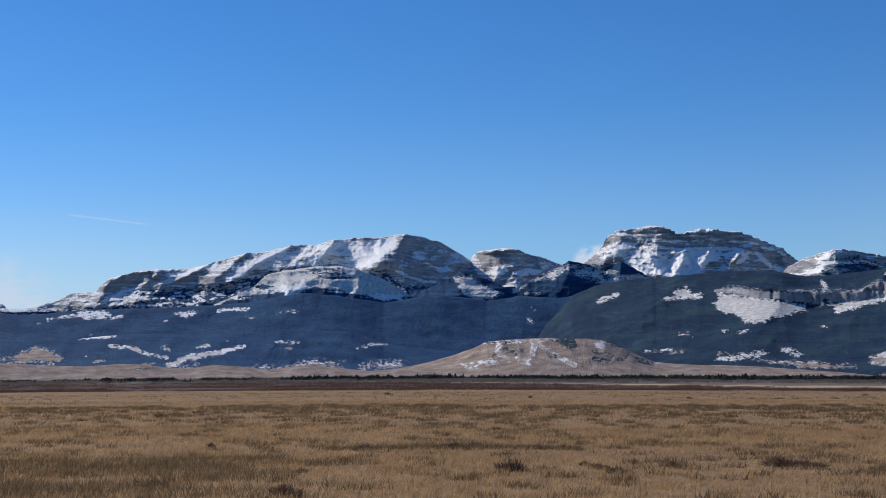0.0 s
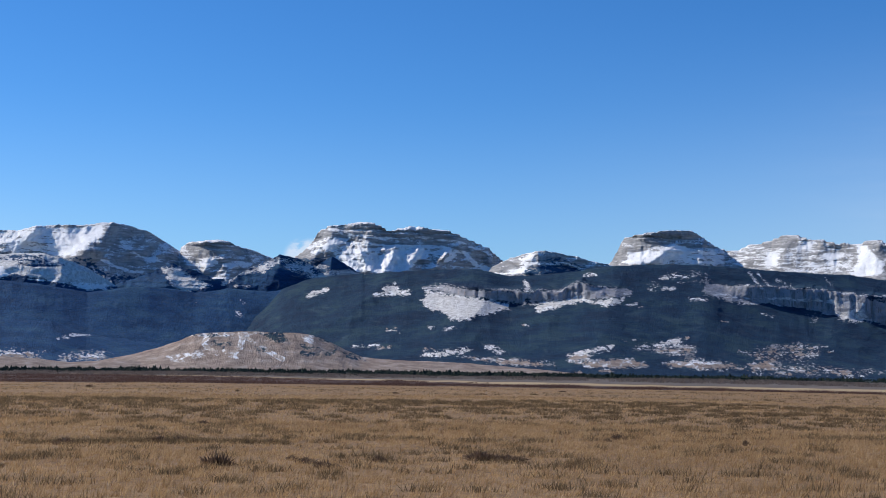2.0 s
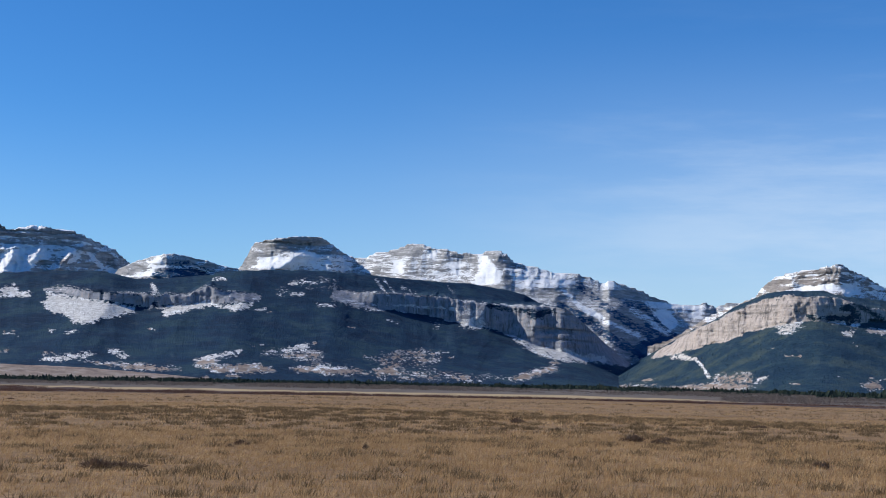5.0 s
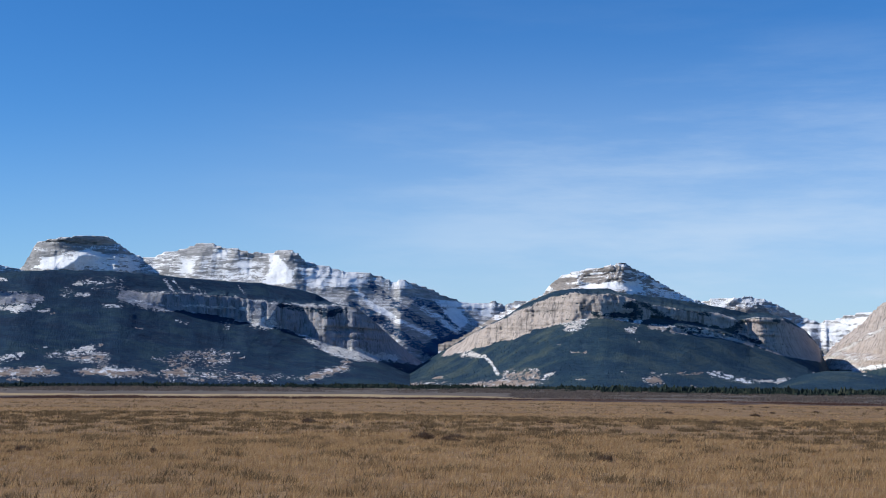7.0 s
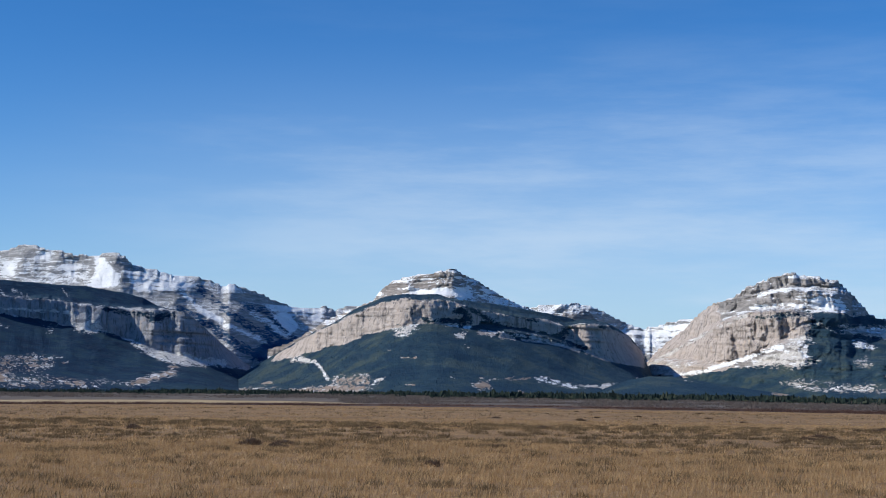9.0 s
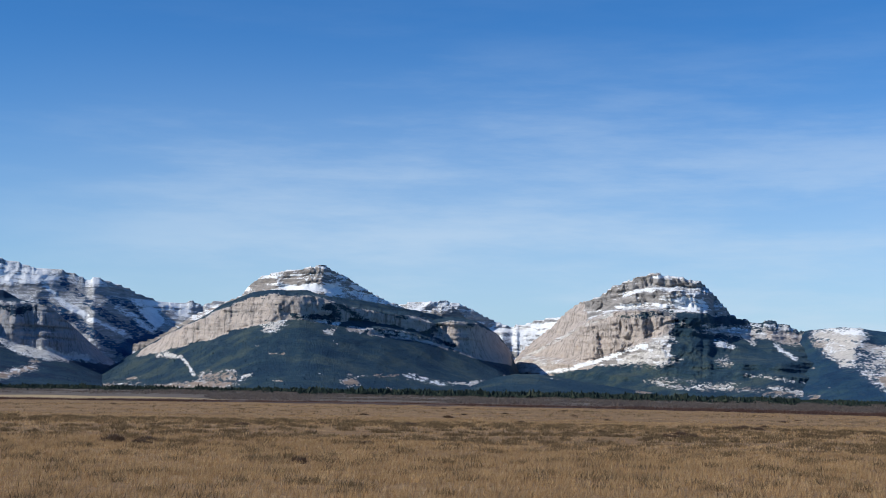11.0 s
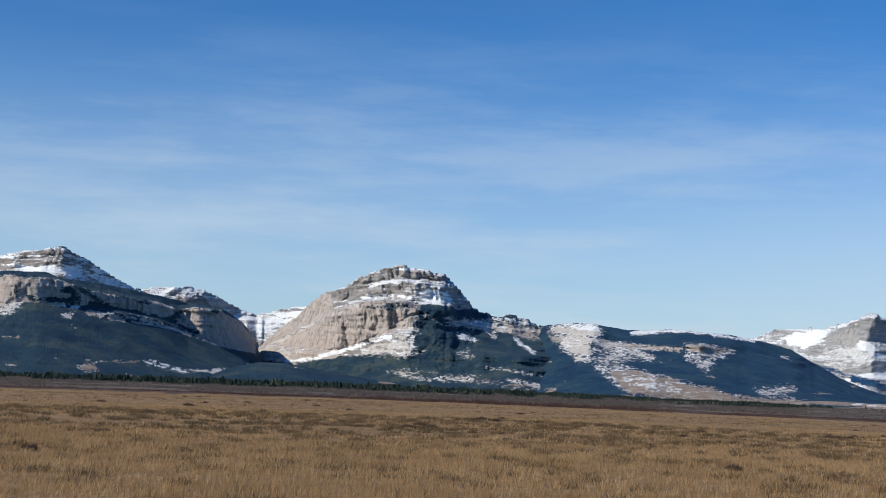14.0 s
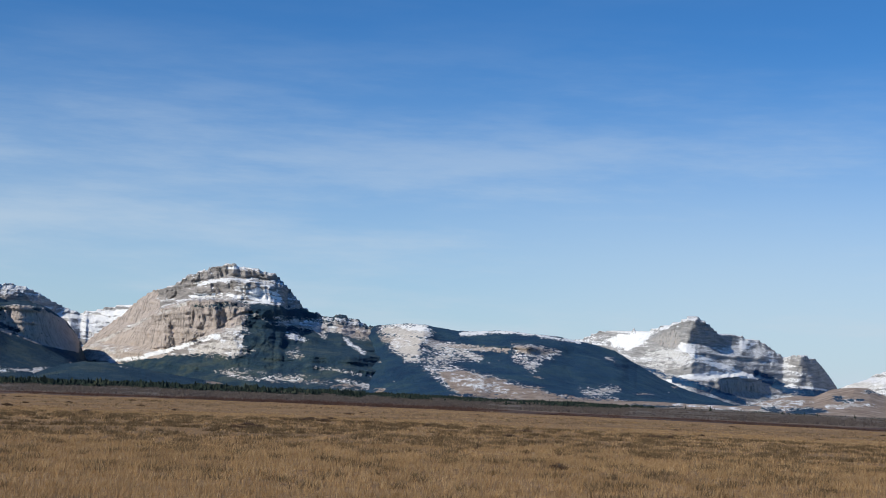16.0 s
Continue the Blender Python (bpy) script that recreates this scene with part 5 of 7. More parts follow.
             area("meadow", 0.55, (23.17, -0.46), (23.90, -0.48), (24.52, -0.59), (24.52, -0.74), (23.66, -0.63)),
             area("meadow", 0.9, (23.67, -0.94), (24.53, -0.83), (24.53, -1.12), (23.79, -1.12)),
             area("meadow", 0.9, (12.48, -0.86), (14.65, -0.92), (16.11, -1.04), (15.63, -1.17), (13.93, -1.08)),
             stroke("meadow", 0.7, 0.054, (8.90, -0.57), (9.60, -0.46)),
             stroke("scree", 0.8, 0.090, (6.24, 1.49), (7.00, 1.75)),
             stroke("scree", 0.6, 0.045, (8.72, 1.56), (9.28, 1.65)),
             stroke("scree", 0.6, 0.056, (8.04, -0.48), (8.59, -0.48), (9.03, -0.42)),
             area("cliff", 0.95, (21.88, 1.92), (22.32, 2.15), (23.45, 2.08), (24.58, 2.06), (25.71, 1.95), (26.83, 1.91), (27.95, 1.75), (29.07, 1.66), (31.28, 1.61), (32.38, 1.09), (33.47, 0.23), (34.23, -0.45), (33.69, -0.51), (33.04, -0.31), (31.29, -0.06), (29.30, 0.41), (27.96, 0.92), (26.84, 1.30), (25.72, 1.32), (24.59, 1.41), (23.01, 1.53), (21.99, 1.78)),
             stroke("scree", 0.6, 0.050, (22.33, 1.74), (23.46, 1.63), (25.71, 1.59), (27.95, 1.46)),
             area("scree", 0.72, (26.91, 1.30), (27.91, 1.28), (28.19, 0.88), (27.52, 0.73), (26.93, 0.94)),
             area("scree", 0.85, (29.22, 0.36), (30.19, 0.14), (31.29, 0.01), (33.00, -0.31), (32.83, -0.51), (31.30, -0.50), (30.20, -0.24), (29.53, 0.10)),
             area("forest", 0.9, (29.73, 1.45), (30.66, 1.46), (30.29, 1.17), (29.91, 1.18)),
             stroke("forest", 0.75, 0.079, (28.17, 1.68), (29.07, 1.54), (30.84, 1.51)),
             stroke("scree", 0.6, 0.041, (23.67, 2.63), (24.17, 2.01)),
             stroke("scree", 0.6, 0.041, (24.69, 2.36), (25.25, 2.14)),
             stroke("scree", 0.6, 0.041, (26.55, 2.39), (26.83, 2.11)),
             area("scree", 0.7, (25.99, 0.92), (26.29, 0.88), (26.22, 0.75), (25.95, 0.81)),
             stroke("scree", 0.6, 0.041, (24.15, 1.00), (24.60, 0.94)),
             area("meadow", 0.38, (23.95, -0.36), (25.07, -0.09), (26.53, -0.19), (26.09, -0.76), (24.64, -0.95), (23.96, -0.74)),
             area("meadow", 0.95, (29.02, -1.24), (29.76, -0.92), (30.86, -0.64), (31.00, -0.80), (30.21, -1.04), (29.55, -1.28)),
             area("scree", 0.26, (29.76, -0.92), (30.86, -0.64), (30.54, -0.87), (29.99, -1.00)),
             area("meadow", 0.45, (23.29, -1.04), (25.76, -0.99), (28.88, -1.14), (28.00, -1.31), (23.75, -1.33))])
mountain("snowy_wooded_ridge", "long forested ridge with snowy open ground", seed=16,
         stone="buff",
         base="forest",
         crest=[(58.6, -1.5), (59.3, -0.6), (60.0, 0.35), (60.5, 0.95), (60.92, 1.24), (62.15, 1.37), (62.83, 1.38), (63.38, 1.24), (64.2, 1.14), (66.09, 1.25), (67.44, 1.17), (68.36, 1.09), (68.78, 1.0), (69.32, 0.9), (70.42, 0.6), (71.24, 0.16)] + [(72.33, -0.4), (73.41, -0.82), (74.48, -1.1), (75.53, -1.37), (77.5, -1.8)],
         dist=[(58.6, 3760), (60, 3650), (61.5, 3500), (63, 3370), (67, 3350), (70, 3430), (77.5, 3600)],
         depth=[(58.6, 900), (60, 980), (61.5, 1050), (63, 1150), (70, 1300), (77.5, 1500)],
         trees=12000,
         jag=4,
         res=1.4,
         rough=48,
         scale=130,
         seen=-1.8,
         layers=0.2,
         apron=1.4,
         cliffs=[[(64.77, 0.41, 0.61), (66.12, 0.33, 0.6), (67.2, 0.34, 0.59), (68.13, 0.41, 0.54)]],
         spurs=[(62.9, 1.39, 62.21, -0.51, 0.62, 110), (67.44, 1.17, 65.37, -1.33, 1.1, 110), (64.2, 1.14, 63.97, -0.17, 0.69, 50)],
         areas=[
             area("scree", 0.74, (61.01, 1.26), (61.98, 1.31), (62.95, 1.34), (63.10, 0.92), (62.67, 0.46), (62.90, 0.02), (62.16, -0.15), (61.63, 0.28), (61.40, 0.72)),
             area("snow_field", 0.7, (61.54, 1.27), (62.87, 1.37), (63.02, 1.10), (62.14, 1.11)),
             area("cliff", 0.5, (60.95, 0.94), (61.69, 0.88), (62.44, 0.60), (61.85, 0.36), (61.18, 0.57)),
             area("scree", 0.55, (61.71, 0.28), (62.89, 0.39), (64.51, 0.37), (65.17, 0.09), (63.93, -0.02), (62.46, -0.22)),
             stroke("cliff", 0.6, 0.079, (62.89, 0.59), (63.92, 0.53), (65.09, 0.46), (66.10, 0.49)),
             area("scree", 0.55, (62.90, -0.20), (64.08, -0.17), (64.81, -0.44), (65.69, -0.78), (66.13, -1.21), (64.82, -1.18), (63.80, -1.00), (63.05, -0.57)),
             area("meadow", 0.8, (63.35, -0.49), (64.52, -0.38), (65.69, -0.71), (67.27, -1.02), (68.69, -1.33), (69.95, -1.47), (68.27, -1.54), (66.13, -1.36), (64.24, -1.28)),
             area("scree", 0.4, (64.82, -0.66), (66.12, -0.84), (67.42, -1.16), (66.56, -1.34), (65.11, -1.17)),
             stroke("snow_field", 0.85, 0.056, (64.28, 1.06), (65.37, 1.17), (66.38, 1.22)),
             area("meadow", 0.75, (63.71, -0.72), (65.48, -0.64), (67.02, -1.02), (68.11, -1.33), (67.25, -1.41), (65.71, -1.17), (64.17, -1.19)),
             area("scree", 0.5, (63.93, -0.53), (65.04, -0.57), (66.15, -1.10), (65.05, -1.19), (64.17, -1.01)),
             area("scree", 0.66, (66.37, 0.54), (67.46, 0.45), (68.24, 0.48), (68.03, 0.25), (67.47, -0.05), (67.22, -0.31), (66.89, -0.14), (66.46, 0.19)),
             area("cliff", 0.8, (66.36, 0.72), (67.41, 0.67), (68.28, 0.53), (67.42, 0.27), (66.55, 0.42)),
             area("scree", 0.5, (63.01, 0.50), (63.90, 0.58), (64.90, 0.35), (65.06, 0.14), (64.36, 0.07), (63.57, 0.30)),
             stroke("cliff", 0.7, 0.090, (63.01, 0.64), (65.01, 0.51), (66.22, 0.45)),
             stroke("snow_field", 0.9, 0.050, (64.33, 1.04), (65.43, 1.13), (66.08, 1.26), (67.44, 1.11)),
             stroke("snow_field", 0.9, 0.050, (67.45, 1.09), (68.27, 1.01), (69.03, 0.91)),
             area("meadow", 0.85, (64.17, -1.14), (66.16, -1.32), (68.33, -1.40), (70.47, -1.48), (70.26, -1.62), (67.25, -1.54), (65.06, -1.42)),
             area("scree", 0.65, (69.18, -0.97), (70.35, -0.75), (70.67, -0.91), (70.46, -1.18), (69.61, -1.17)),
             area("meadow", 0.8, (68.33, -1.36), (70.47, -1.24), (71.32, -1.53), (70.05, -1.63)),
             stroke("scree", 0.8, 0.056, (70.11, 0.34), (70.43, 0.26))])
mountain("domed_cliff_mountain", "dome-shaped forested mountain with tall pale cliffs", seed=17,
         stone="tan",
         base="forest",
         crest=[(31.5, -1.7), (33.44, -0.81), (34.14, -0.41), (34.68, -0.08), (35.46, 0.39), (36.3, 0.93), (37.16, 1.35), (37.77, 1.76), (38.51, 2.11), (39.14, 2.33), (39.91, 2.45), (40.55, 2.44), (41.2, 2.47), (42.12, 2.23), (42.64, 2.19), (43.43, 2.08), (44.22, 1.97), (45.02, 1.84)] + [(45.95, 1.7), (46.75, 1.52), (47.41, 1.54), (48.08, 1.36), (48.89, 0.85), (49.31, 0.33), (49.52, -0.19), (49.75, -0.7), (50.15, -1.15), (50.8, -1.6)],
         dist=[(31.5, 3400), (35, 3200), (38, 2950), (40.5, 2800), (42.5, 2850), (44.5, 2980), (46, 3130), (47, 3290), (48, 3470), (49.3, 3700), (50.8, 3720)],
         depth=[(31.5, 700), (36, 760), (40.5, 760), (44.5, 850), (46, 920), (47, 1020), (48, 1150), (49.3, 1330), (50.8, 1380)],
         trees=24000,
         jag=4,
         res=1.35,
         rough=32,
         scale=140,
         seen=-1.7,
         layers=0.06,
         crag=9,
         ledges=0.06,
         apron=0.9,
         cliffs=[[(34.69, -0.24, -0.12), (35.72, -0.05, 0.53), (36.58, 0.23, 0.98), (37.57, 0.52, 1.46), (38.19, 0.8, 1.77), (39.07, 1.02, 2.1), (39.83, 1.18, 2.25), (40.6, 1.33, 2.22), (41.63, 1.3, 2.22), (42.42, 1.1, 1.95), (42.93, 1.4, 1.87), (44.25, 1.18, 1.62), (45.31, 1.01, 1.52), (46.38, 0.71, 1.28), (47.32, 0.14, 1.38), (47.99, -0.06, 1.26), (48.93, -0.28, 0.72), (49.42, -0.37, 0.11)], [(42.82, 0.94, 1.11), (44.26, 0.72, 0.98), (45.59, 0.62, 0.82), (46.92, 0.26, 0.53)]],
         spurs=[(40.04, 2.42, 39.59, 0.78, 1.07, 35), (46.75, 1.52, 46.72, 0.19, 0.8, 20), (40.36, 0.8, 38.28, -1.21, 0.93, 18), (42.17, 0.85, 41.21, -1.14, 0.93, 18), (44.53, 0.66, 43.81, -1.2, 0.8, 18)],
         zones=[('cliff', [(34.69, -0.27, -0.09), (35.72, -0.07, 0.55), (36.58, 0.21, 1.0), (37.57, 0.49, 1.49), (38.19, 0.77, 1.8), (39.07, 0.99, 2.13), (39.83, 1.15, 2.27), (40.6, 1.3, 2.25), (41.63, 1.27, 2.24), (42.42, 1.07, 1.98), (42.93, 1.4, 1.89), (44.25, 1.21, 1.64), (45.31, 1.04, 1.54), (46.38, 0.69, 1.31), (47.32, 0.12, 1.4), (47.99, -0.09, 1.29), (48.93, -0.3, 0.76), (49.42, -0.4, 0.16)], 0.12, -0.8), ('cliff', [(42.82, 0.9, 1.11), (44.27, 0.69, 0.98), (45.59, 0.6, 0.85), (46.92, 0.2, 0.57)], 0.06, -0.1)],
         patches=[('forest', 42.34, 1.45, 0.19, 0.4), ('forest', 42.13, 1.84, 0.29, 0.12), ('forest', 46.36, 1.24, 0.19, 0.187), ('forest', 46.17, 0.84, 0.4, 0.133), ('forest', 47.75, 1.28, 0.21, 0.107), ('forest', 45.03, 1.47, 0.29, 0.053), ('forest', 40.85, 1.47, 0.27, 0.107), ('forest', 41.63, 1.43, 0.53, 0.067)],
         areas=[
             area("scree", 0.7, (39.41, 1.08), (40.04, 1.23), (40.49, 1.37), (40.35, 1.05), (39.77, 0.86), (39.46, 0.86)),
             stroke("scree", 0.85, 0.056, (35.80, -0.17), (36.34, -0.25), (36.61, -0.52), (36.88, -0.96)),
             area("scree", 0.85, (35.35, -0.22), (35.75, -0.04), (36.16, -0.21), (35.76, -0.31)),
             area("scree", 0.8, (41.93, 0.89), (42.38, 0.99), (42.30, 0.76), (42.03, 0.76)),
             stroke("scree", 0.6, 0.068, (40.89, 1.49), (41.57, 1.34), (42.47, 1.17)),
             stroke("scree", 0.6, 0.068, (44.05, 1.07), (45.17, 0.86)),
             area("meadow", 0.85, (35.11, -1.38), (36.44, -1.21), (38.23, -1.19), (38.50, -1.35), (37.34, -1.52), (35.56, -1.53)),
             area("scree", 0.22, (36.00, -1.33), (37.34, -1.23), (38.23, -1.35), (36.89, -1.48)),
             area("meadow", 0.5, (37.11, -0.87), (38.45, -0.79), (38.79, -1.17), (37.34, -1.27)),
             stroke("scree", 0.7, 0.045, (38.79, -0.99), (39.12, -0.92)),
             area("meadow", 0.9, (42.68, -1.07), (43.21, -0.98), (43.44, -1.24), (42.95, -1.29)),
             area("meadow", 0.6, (33.12, -1.40), (34.44, -1.30), (35.11, -1.47), (33.79, -1.62)),
             stroke("snow_field", 0.6, 0.045, (35.94, 1.87), (37.28, 1.82)),
             area("snow_field", 0.66, (45.09, -0.78), (45.58, -0.76), (46.26, -0.97), (46.89, -1.09), (46.71, -1.20), (45.82, -1.07), (45.19, -0.91)),
             stroke("scree", 0.7, 0.045, (46.93, -1.09), (48.05, -1.15)),
             area("meadow", 0.8, (42.67, -1.10), (43.15, -1.00), (43.34, -1.22), (42.83, -1.26)),
             stroke("scree", 0.6, 0.045, (47.83, -1.06), (48.72, -0.97)),
             stroke("forest", 0.8, 0.113, (42.42, 1.98), (43.28, 1.45), (44.19, 0.98), (44.86, 0.83)),
             stroke("forest", 0.7, 0.090, (45.30, 0.95), (46.43, 0.60), (47.11, 0.44)),
             stroke("scree", 0.6, 0.056, (43.52, 1.01), (44.86, 0.83), (46.21, 0.51))])
mountain("wooded_rise", "low forested rise between two cliffed mountains", "hill", seed=23,
         stone="tan",
         base="forest",
         crest=[(46.6, -1.7), (47.8, -1.2), (48.8, -0.82), (49.6, -0.66), (50.4, -0.66), (51.4, -0.8), (53, -1.05), (54.5, -1.25), (57, -1.6)],
         dist=[(46.6, 2480), (50, 2560), (57, 2620)],
         depth=[(46.6, 330), (50, 420), (57, 400)],
         trees=4500,
         jag=1.5,
         res=1.5,
         rough=20,
         scale=110,
         seen=-1.9,
         layers=0.0)
mountain("low_forest_hills", "low forested foothills with tan and snowy clearings", "hill", seed=18,
         base="forest",
         crest=[(-21.5, -0.6), (-17.05, 0.03), (-15.82, 0.03), (-14.21, 0.06), (-12.7, 0.19), (-11.05, 0.28), (-8.2, 0.23), (-5.57, 0.4), (-3.59, 0.33), (-2.26, -0.14), (-0.93, -0.34), (0.08, -0.41), (2, -0.6), (5, -1.0), (8, -1.7)],
         dist=[(-21.5, 2800), (-8, 2650), (8, 2900)],
         depth=[(-21.5, 500), (8, 500)],
         trees=9000,
         jag=3,
         res=1.8,
         rough=46,
         scale=130,
         seen=-1.9,
         layers=0.08,
         spurs=[(-12.7, 0.19, -13.95, -0.81, 0.93, 40), (-8.2, 0.23, -10.01, -0.84, 1.07, 40), (-3.59, 0.33, -4.78, -0.86, 0.93, 40), (-14.59, 0.06, -15.57, -0.8, 0.67, 30), (-6.23, 0.33, -7.28, -0.85, 0.8, 35), (-10.53, 0.26, -11.42, -0.83, 0.67, 30)],
         areas=[
             area("meadow", 0.95, (-17.04, -0.75), (-16.22, -0.45), (-15.60, -0.24), (-14.88, -0.59), (-14.71, -0.80), (-15.80, -0.80)),
             stroke("snow_field", 0.95, 0.068, (-14.13, 0.11), (-13.39, 0.13), (-12.79, 0.21)),
             stroke("scree", 0.9, 0.050, (-12.95, -0.22), (-12.31, -0.27), (-11.88, -0.38)),
             stroke("scree", 0.8, 0.045, (-11.99, -0.38), (-11.23, -0.61), (-10.75, -0.67)),
             area("scree", 0.85, (-11.02, -0.28), (-10.74, -0.21), (-10.69, -0.43)),
             stroke("scree", 0.85, 0.113, (-10.68, -1.00), (-9.82, -0.66), (-8.61, -0.44)),
             stroke("snow_field", 0.85, 0.050, (-8.61, -0.42), (-7.80, -0.24)),
             stroke("scree", 0.75, 0.045, (-9.60, -0.30), (-9.16, -0.19)),
             stroke("snow_field", 0.8, 0.045, (-6.51, -0.05), (-5.62, -0.12)),
             area("snow_field", 0.95, (-3.34, -0.37), (-2.82, -0.21), (-2.17, -0.17), (-2.94, -0.32)),
             stroke("snow_field", 0.9, 0.056, (-1.36, -0.17), (-0.87, -0.13)),
             area("meadow", 0.75, (-6.06, -1.03), (-4.95, -0.77), (-3.83, -0.86), (-4.06, -1.17), (-5.40, -1.21)),
             area("scree", 0.6, (-5.84, -0.96), (-4.95, -0.77), (-4.28, -0.90), (-5.06, -0.99)),
             area("meadow", 0.75, (-3.27, -1.13), (-2.49, -0.86), (-1.25, -0.96), (-1.81, -1.22)),
             area("scree", 0.6, (-2.94, -1.04), (-2.26, -0.86), (-1.59, -1.00)),
             area("meadow", 0.7, (-11.12, -1.09), (-10.03, -0.83), (-9.38, -1.06), (-9.81, -1.23)),
             area("meadow", 0.5, (-7.62, -1.07), (-5.84, -0.96), (-5.62, -1.19), (-7.39, -1.24)),
             area("meadow", 0.6, (-17.03, -0.90), (-15.79, -0.90), (-14.75, -0.85), (-14.85, -1.13), (-17.03, -1.17))])
mountain("grassy_butte", "bare tan grassy butte with pale eroded gullies", "hill", seed=19,
         stone="earth",
         base="meadow",
         crest=[(-5, -1.55), (-2.68, -1.38), (-1.66, -1.13), (-0.63, -0.93), (0.41, -0.66), (1.32, -0.32), (1.84, -0.08), (2.76, -0.01), (3.82, 0.04), (4.88, 0.01), (5.81, 0.02), (6.47, -0.06), (7.14, -0.32), (7.81, -0.65), (8.43, -0.9), (9.25, -0.97), (10.48, -1.03), (12.53, -1.08), (14.16, -1.19), (20.5, -1.7)],
         dist=[(-5, 2150), (3, 2130), (20.5, 2170)],
         depth=[(-5, 200), (4, 260), (10, 180), (20.5, 150)],
         trees=450,
         rough=20,
         scale=55,
         jag=1.2,
         res=1.5,
         seen=-2.0,
         layers=0.0,
         spurs=[(3.75, -0.05, 3.5, -0.89, 0.29, 14), (2.63, -0.11, 1.98, -0.64, 0.29, 15), (6.07, -0.03, 6.75, -0.66, 0.35, 14), (4.88, -0.04, 5.42, -0.94, 0.27, 12), (1.45, -0.34, 0.68, -1.11, 0.29, 12), (3.16, -0.03, 3.11, -0.96, 0.19, 10), (7.14, -0.32, 7.95, -1.04, 0.27, 16)],
         areas=[
             stroke("scree", 0.7, 0.061, (1.69, -0.11), (2.21, -0.11), (2.90, -0.08), (3.59, -0.06), (4.19, -0.01)),
             stroke("scree", 0.75, 0.078, (2.32, -0.23), (2.21, -0.45), (2.37, -0.62), (2.73, -0.83)),
             stroke("scree", 0.8, 0.104, (3.68, -0.11), (3.72, -0.31), (3.63, -0.57), (3.38, -0.83)),
             stroke("scree", 0.75, 0.086, (3.85, -0.18), (4.19, -0.35), (4.62, -0.65), (5.31, -1.03)),
             stroke("scree", 0.6, 0.069, (2.99, -0.74), (3.25, -0.92), (3.76, -1.13)),
             area("scree", 0.55, (0.75, -0.93), (1.70, -0.75), (2.39, -0.83), (1.87, -1.09), (0.92, -1.10)),
             area("scree", 0.6, (6.17, -0.05), (6.38, -0.06), (6.60, -0.34), (6.38, -0.43), (6.21, -0.26)),
             area("forest", 0.8, (4.32, 0.03), (5.31, 0.04), (5.53, -0.35), (5.05, -0.35), (4.62, -0.18)),
             area("forest", 0.45, (6.00, -0.43), (6.77, -0.54), (6.94, -0.68), (6.17, -0.63)),
             area("forest", 0.6, (6.38, -0.00), (6.94, -0.06), (7.20, -0.34), (6.77, -0.30)),
             stroke("forest", 0.5, 0.086, (6.08, -0.82), (6.77, -0.83), (7.37, -0.73)),
             area("forest", 0.3, (2.39, -0.36), (2.99, -0.27), (3.42, -0.49), (3.08, -0.70), (2.56, -0.62)),
             area("forest", 0.25, (3.94, -0.44), (4.37, -0.40), (4.80, -0.74), (4.37, -0.82)),
             stroke("forest", 0.4, 0.052, (1.87, -0.10), (2.56, -0.13), (3.07, -0.16)),
             area("forest", 0.35, (7.37, -0.47), (8.13, -0.81), (8.73, -1.08), (8.13, -1.05), (7.45, -0.72)),
             area("scree", 0.8, (8.13, -0.72), (8.47, -0.70), (8.73, -0.87), (8.39, -0.86))])
mountain("foothill", "low tan grass foothill at the mountains' foot", "hill", seed=20,
         stone="earth",
         base="meadow",
         crest=[(-22, -1.0), (-17.03, -0.86), (-15.19, -0.96), (-13.95, -1.01), (-12.69, -0.92), (-11.8, -0.92), (-11.03, -1.03), (-10.0, -1.12), (-8.97, -0.97), (-7.93, -1.04), (-6.88, -1.18), (-5.57, -1.01), (-4.25, -1.09), (-2.92, -1.24), (-1.6, -1.16), (0.08, -1.17), (1.5, -1.7)],
         dist=[(-22, 2000), (1.5, 2050)],
         depth=[(-22, 160), (1.5, 120)],
         trees=180,
         res=2.2,
         rough=15,
         scale=90,
         jag=0.6,
         seen=-2.0,
         layers=0.0,
         patches=[('forest', -15.81, -0.8, 0.67, 0.04), ('forest', -11.67, -1.11, 0.4, 0.027)])
mountain("low_rise", "low tan rise with brush at the ridge's foot", "hill", seed=21,
         stone="earth",
         base="meadow",
         crest=[(63, -1.85), (66, -1.55), (69, -1.42), (72, -1.3), (75, -1.32), (78, -1.2), (82, -1.1), (87, -1.3)],
         dist=[(63, 2300), (87, 2350)],
         depth=[(63, 330), (87, 380)],
         trees=900,
         res=2.0,
         rough=22,
         scale=80,
         jag=1.5,
         seen=-2.0,
         layers=0.0,
         patches=[('forest', 73.17, -1.57, 1.1, 0.069), ('forest', 74.75, -1.62, 0.82, 0.082), ('forest', 76.2, -1.71, 0.82, 0.069), ('forest', 77.87, -1.59, 1.24, 0.069), ('forest', 79.65, -1.37, 0.82, 0.082), ('forest', 72.1, -1.48, 0.69, 0.055), ('scree', 73.96, -1.39, 0.82, 0.069), ('scree', 75.8, -1.51, 0.69, 0.055), ('scree', 78.76, -1.39, 0.69, 0.069)])
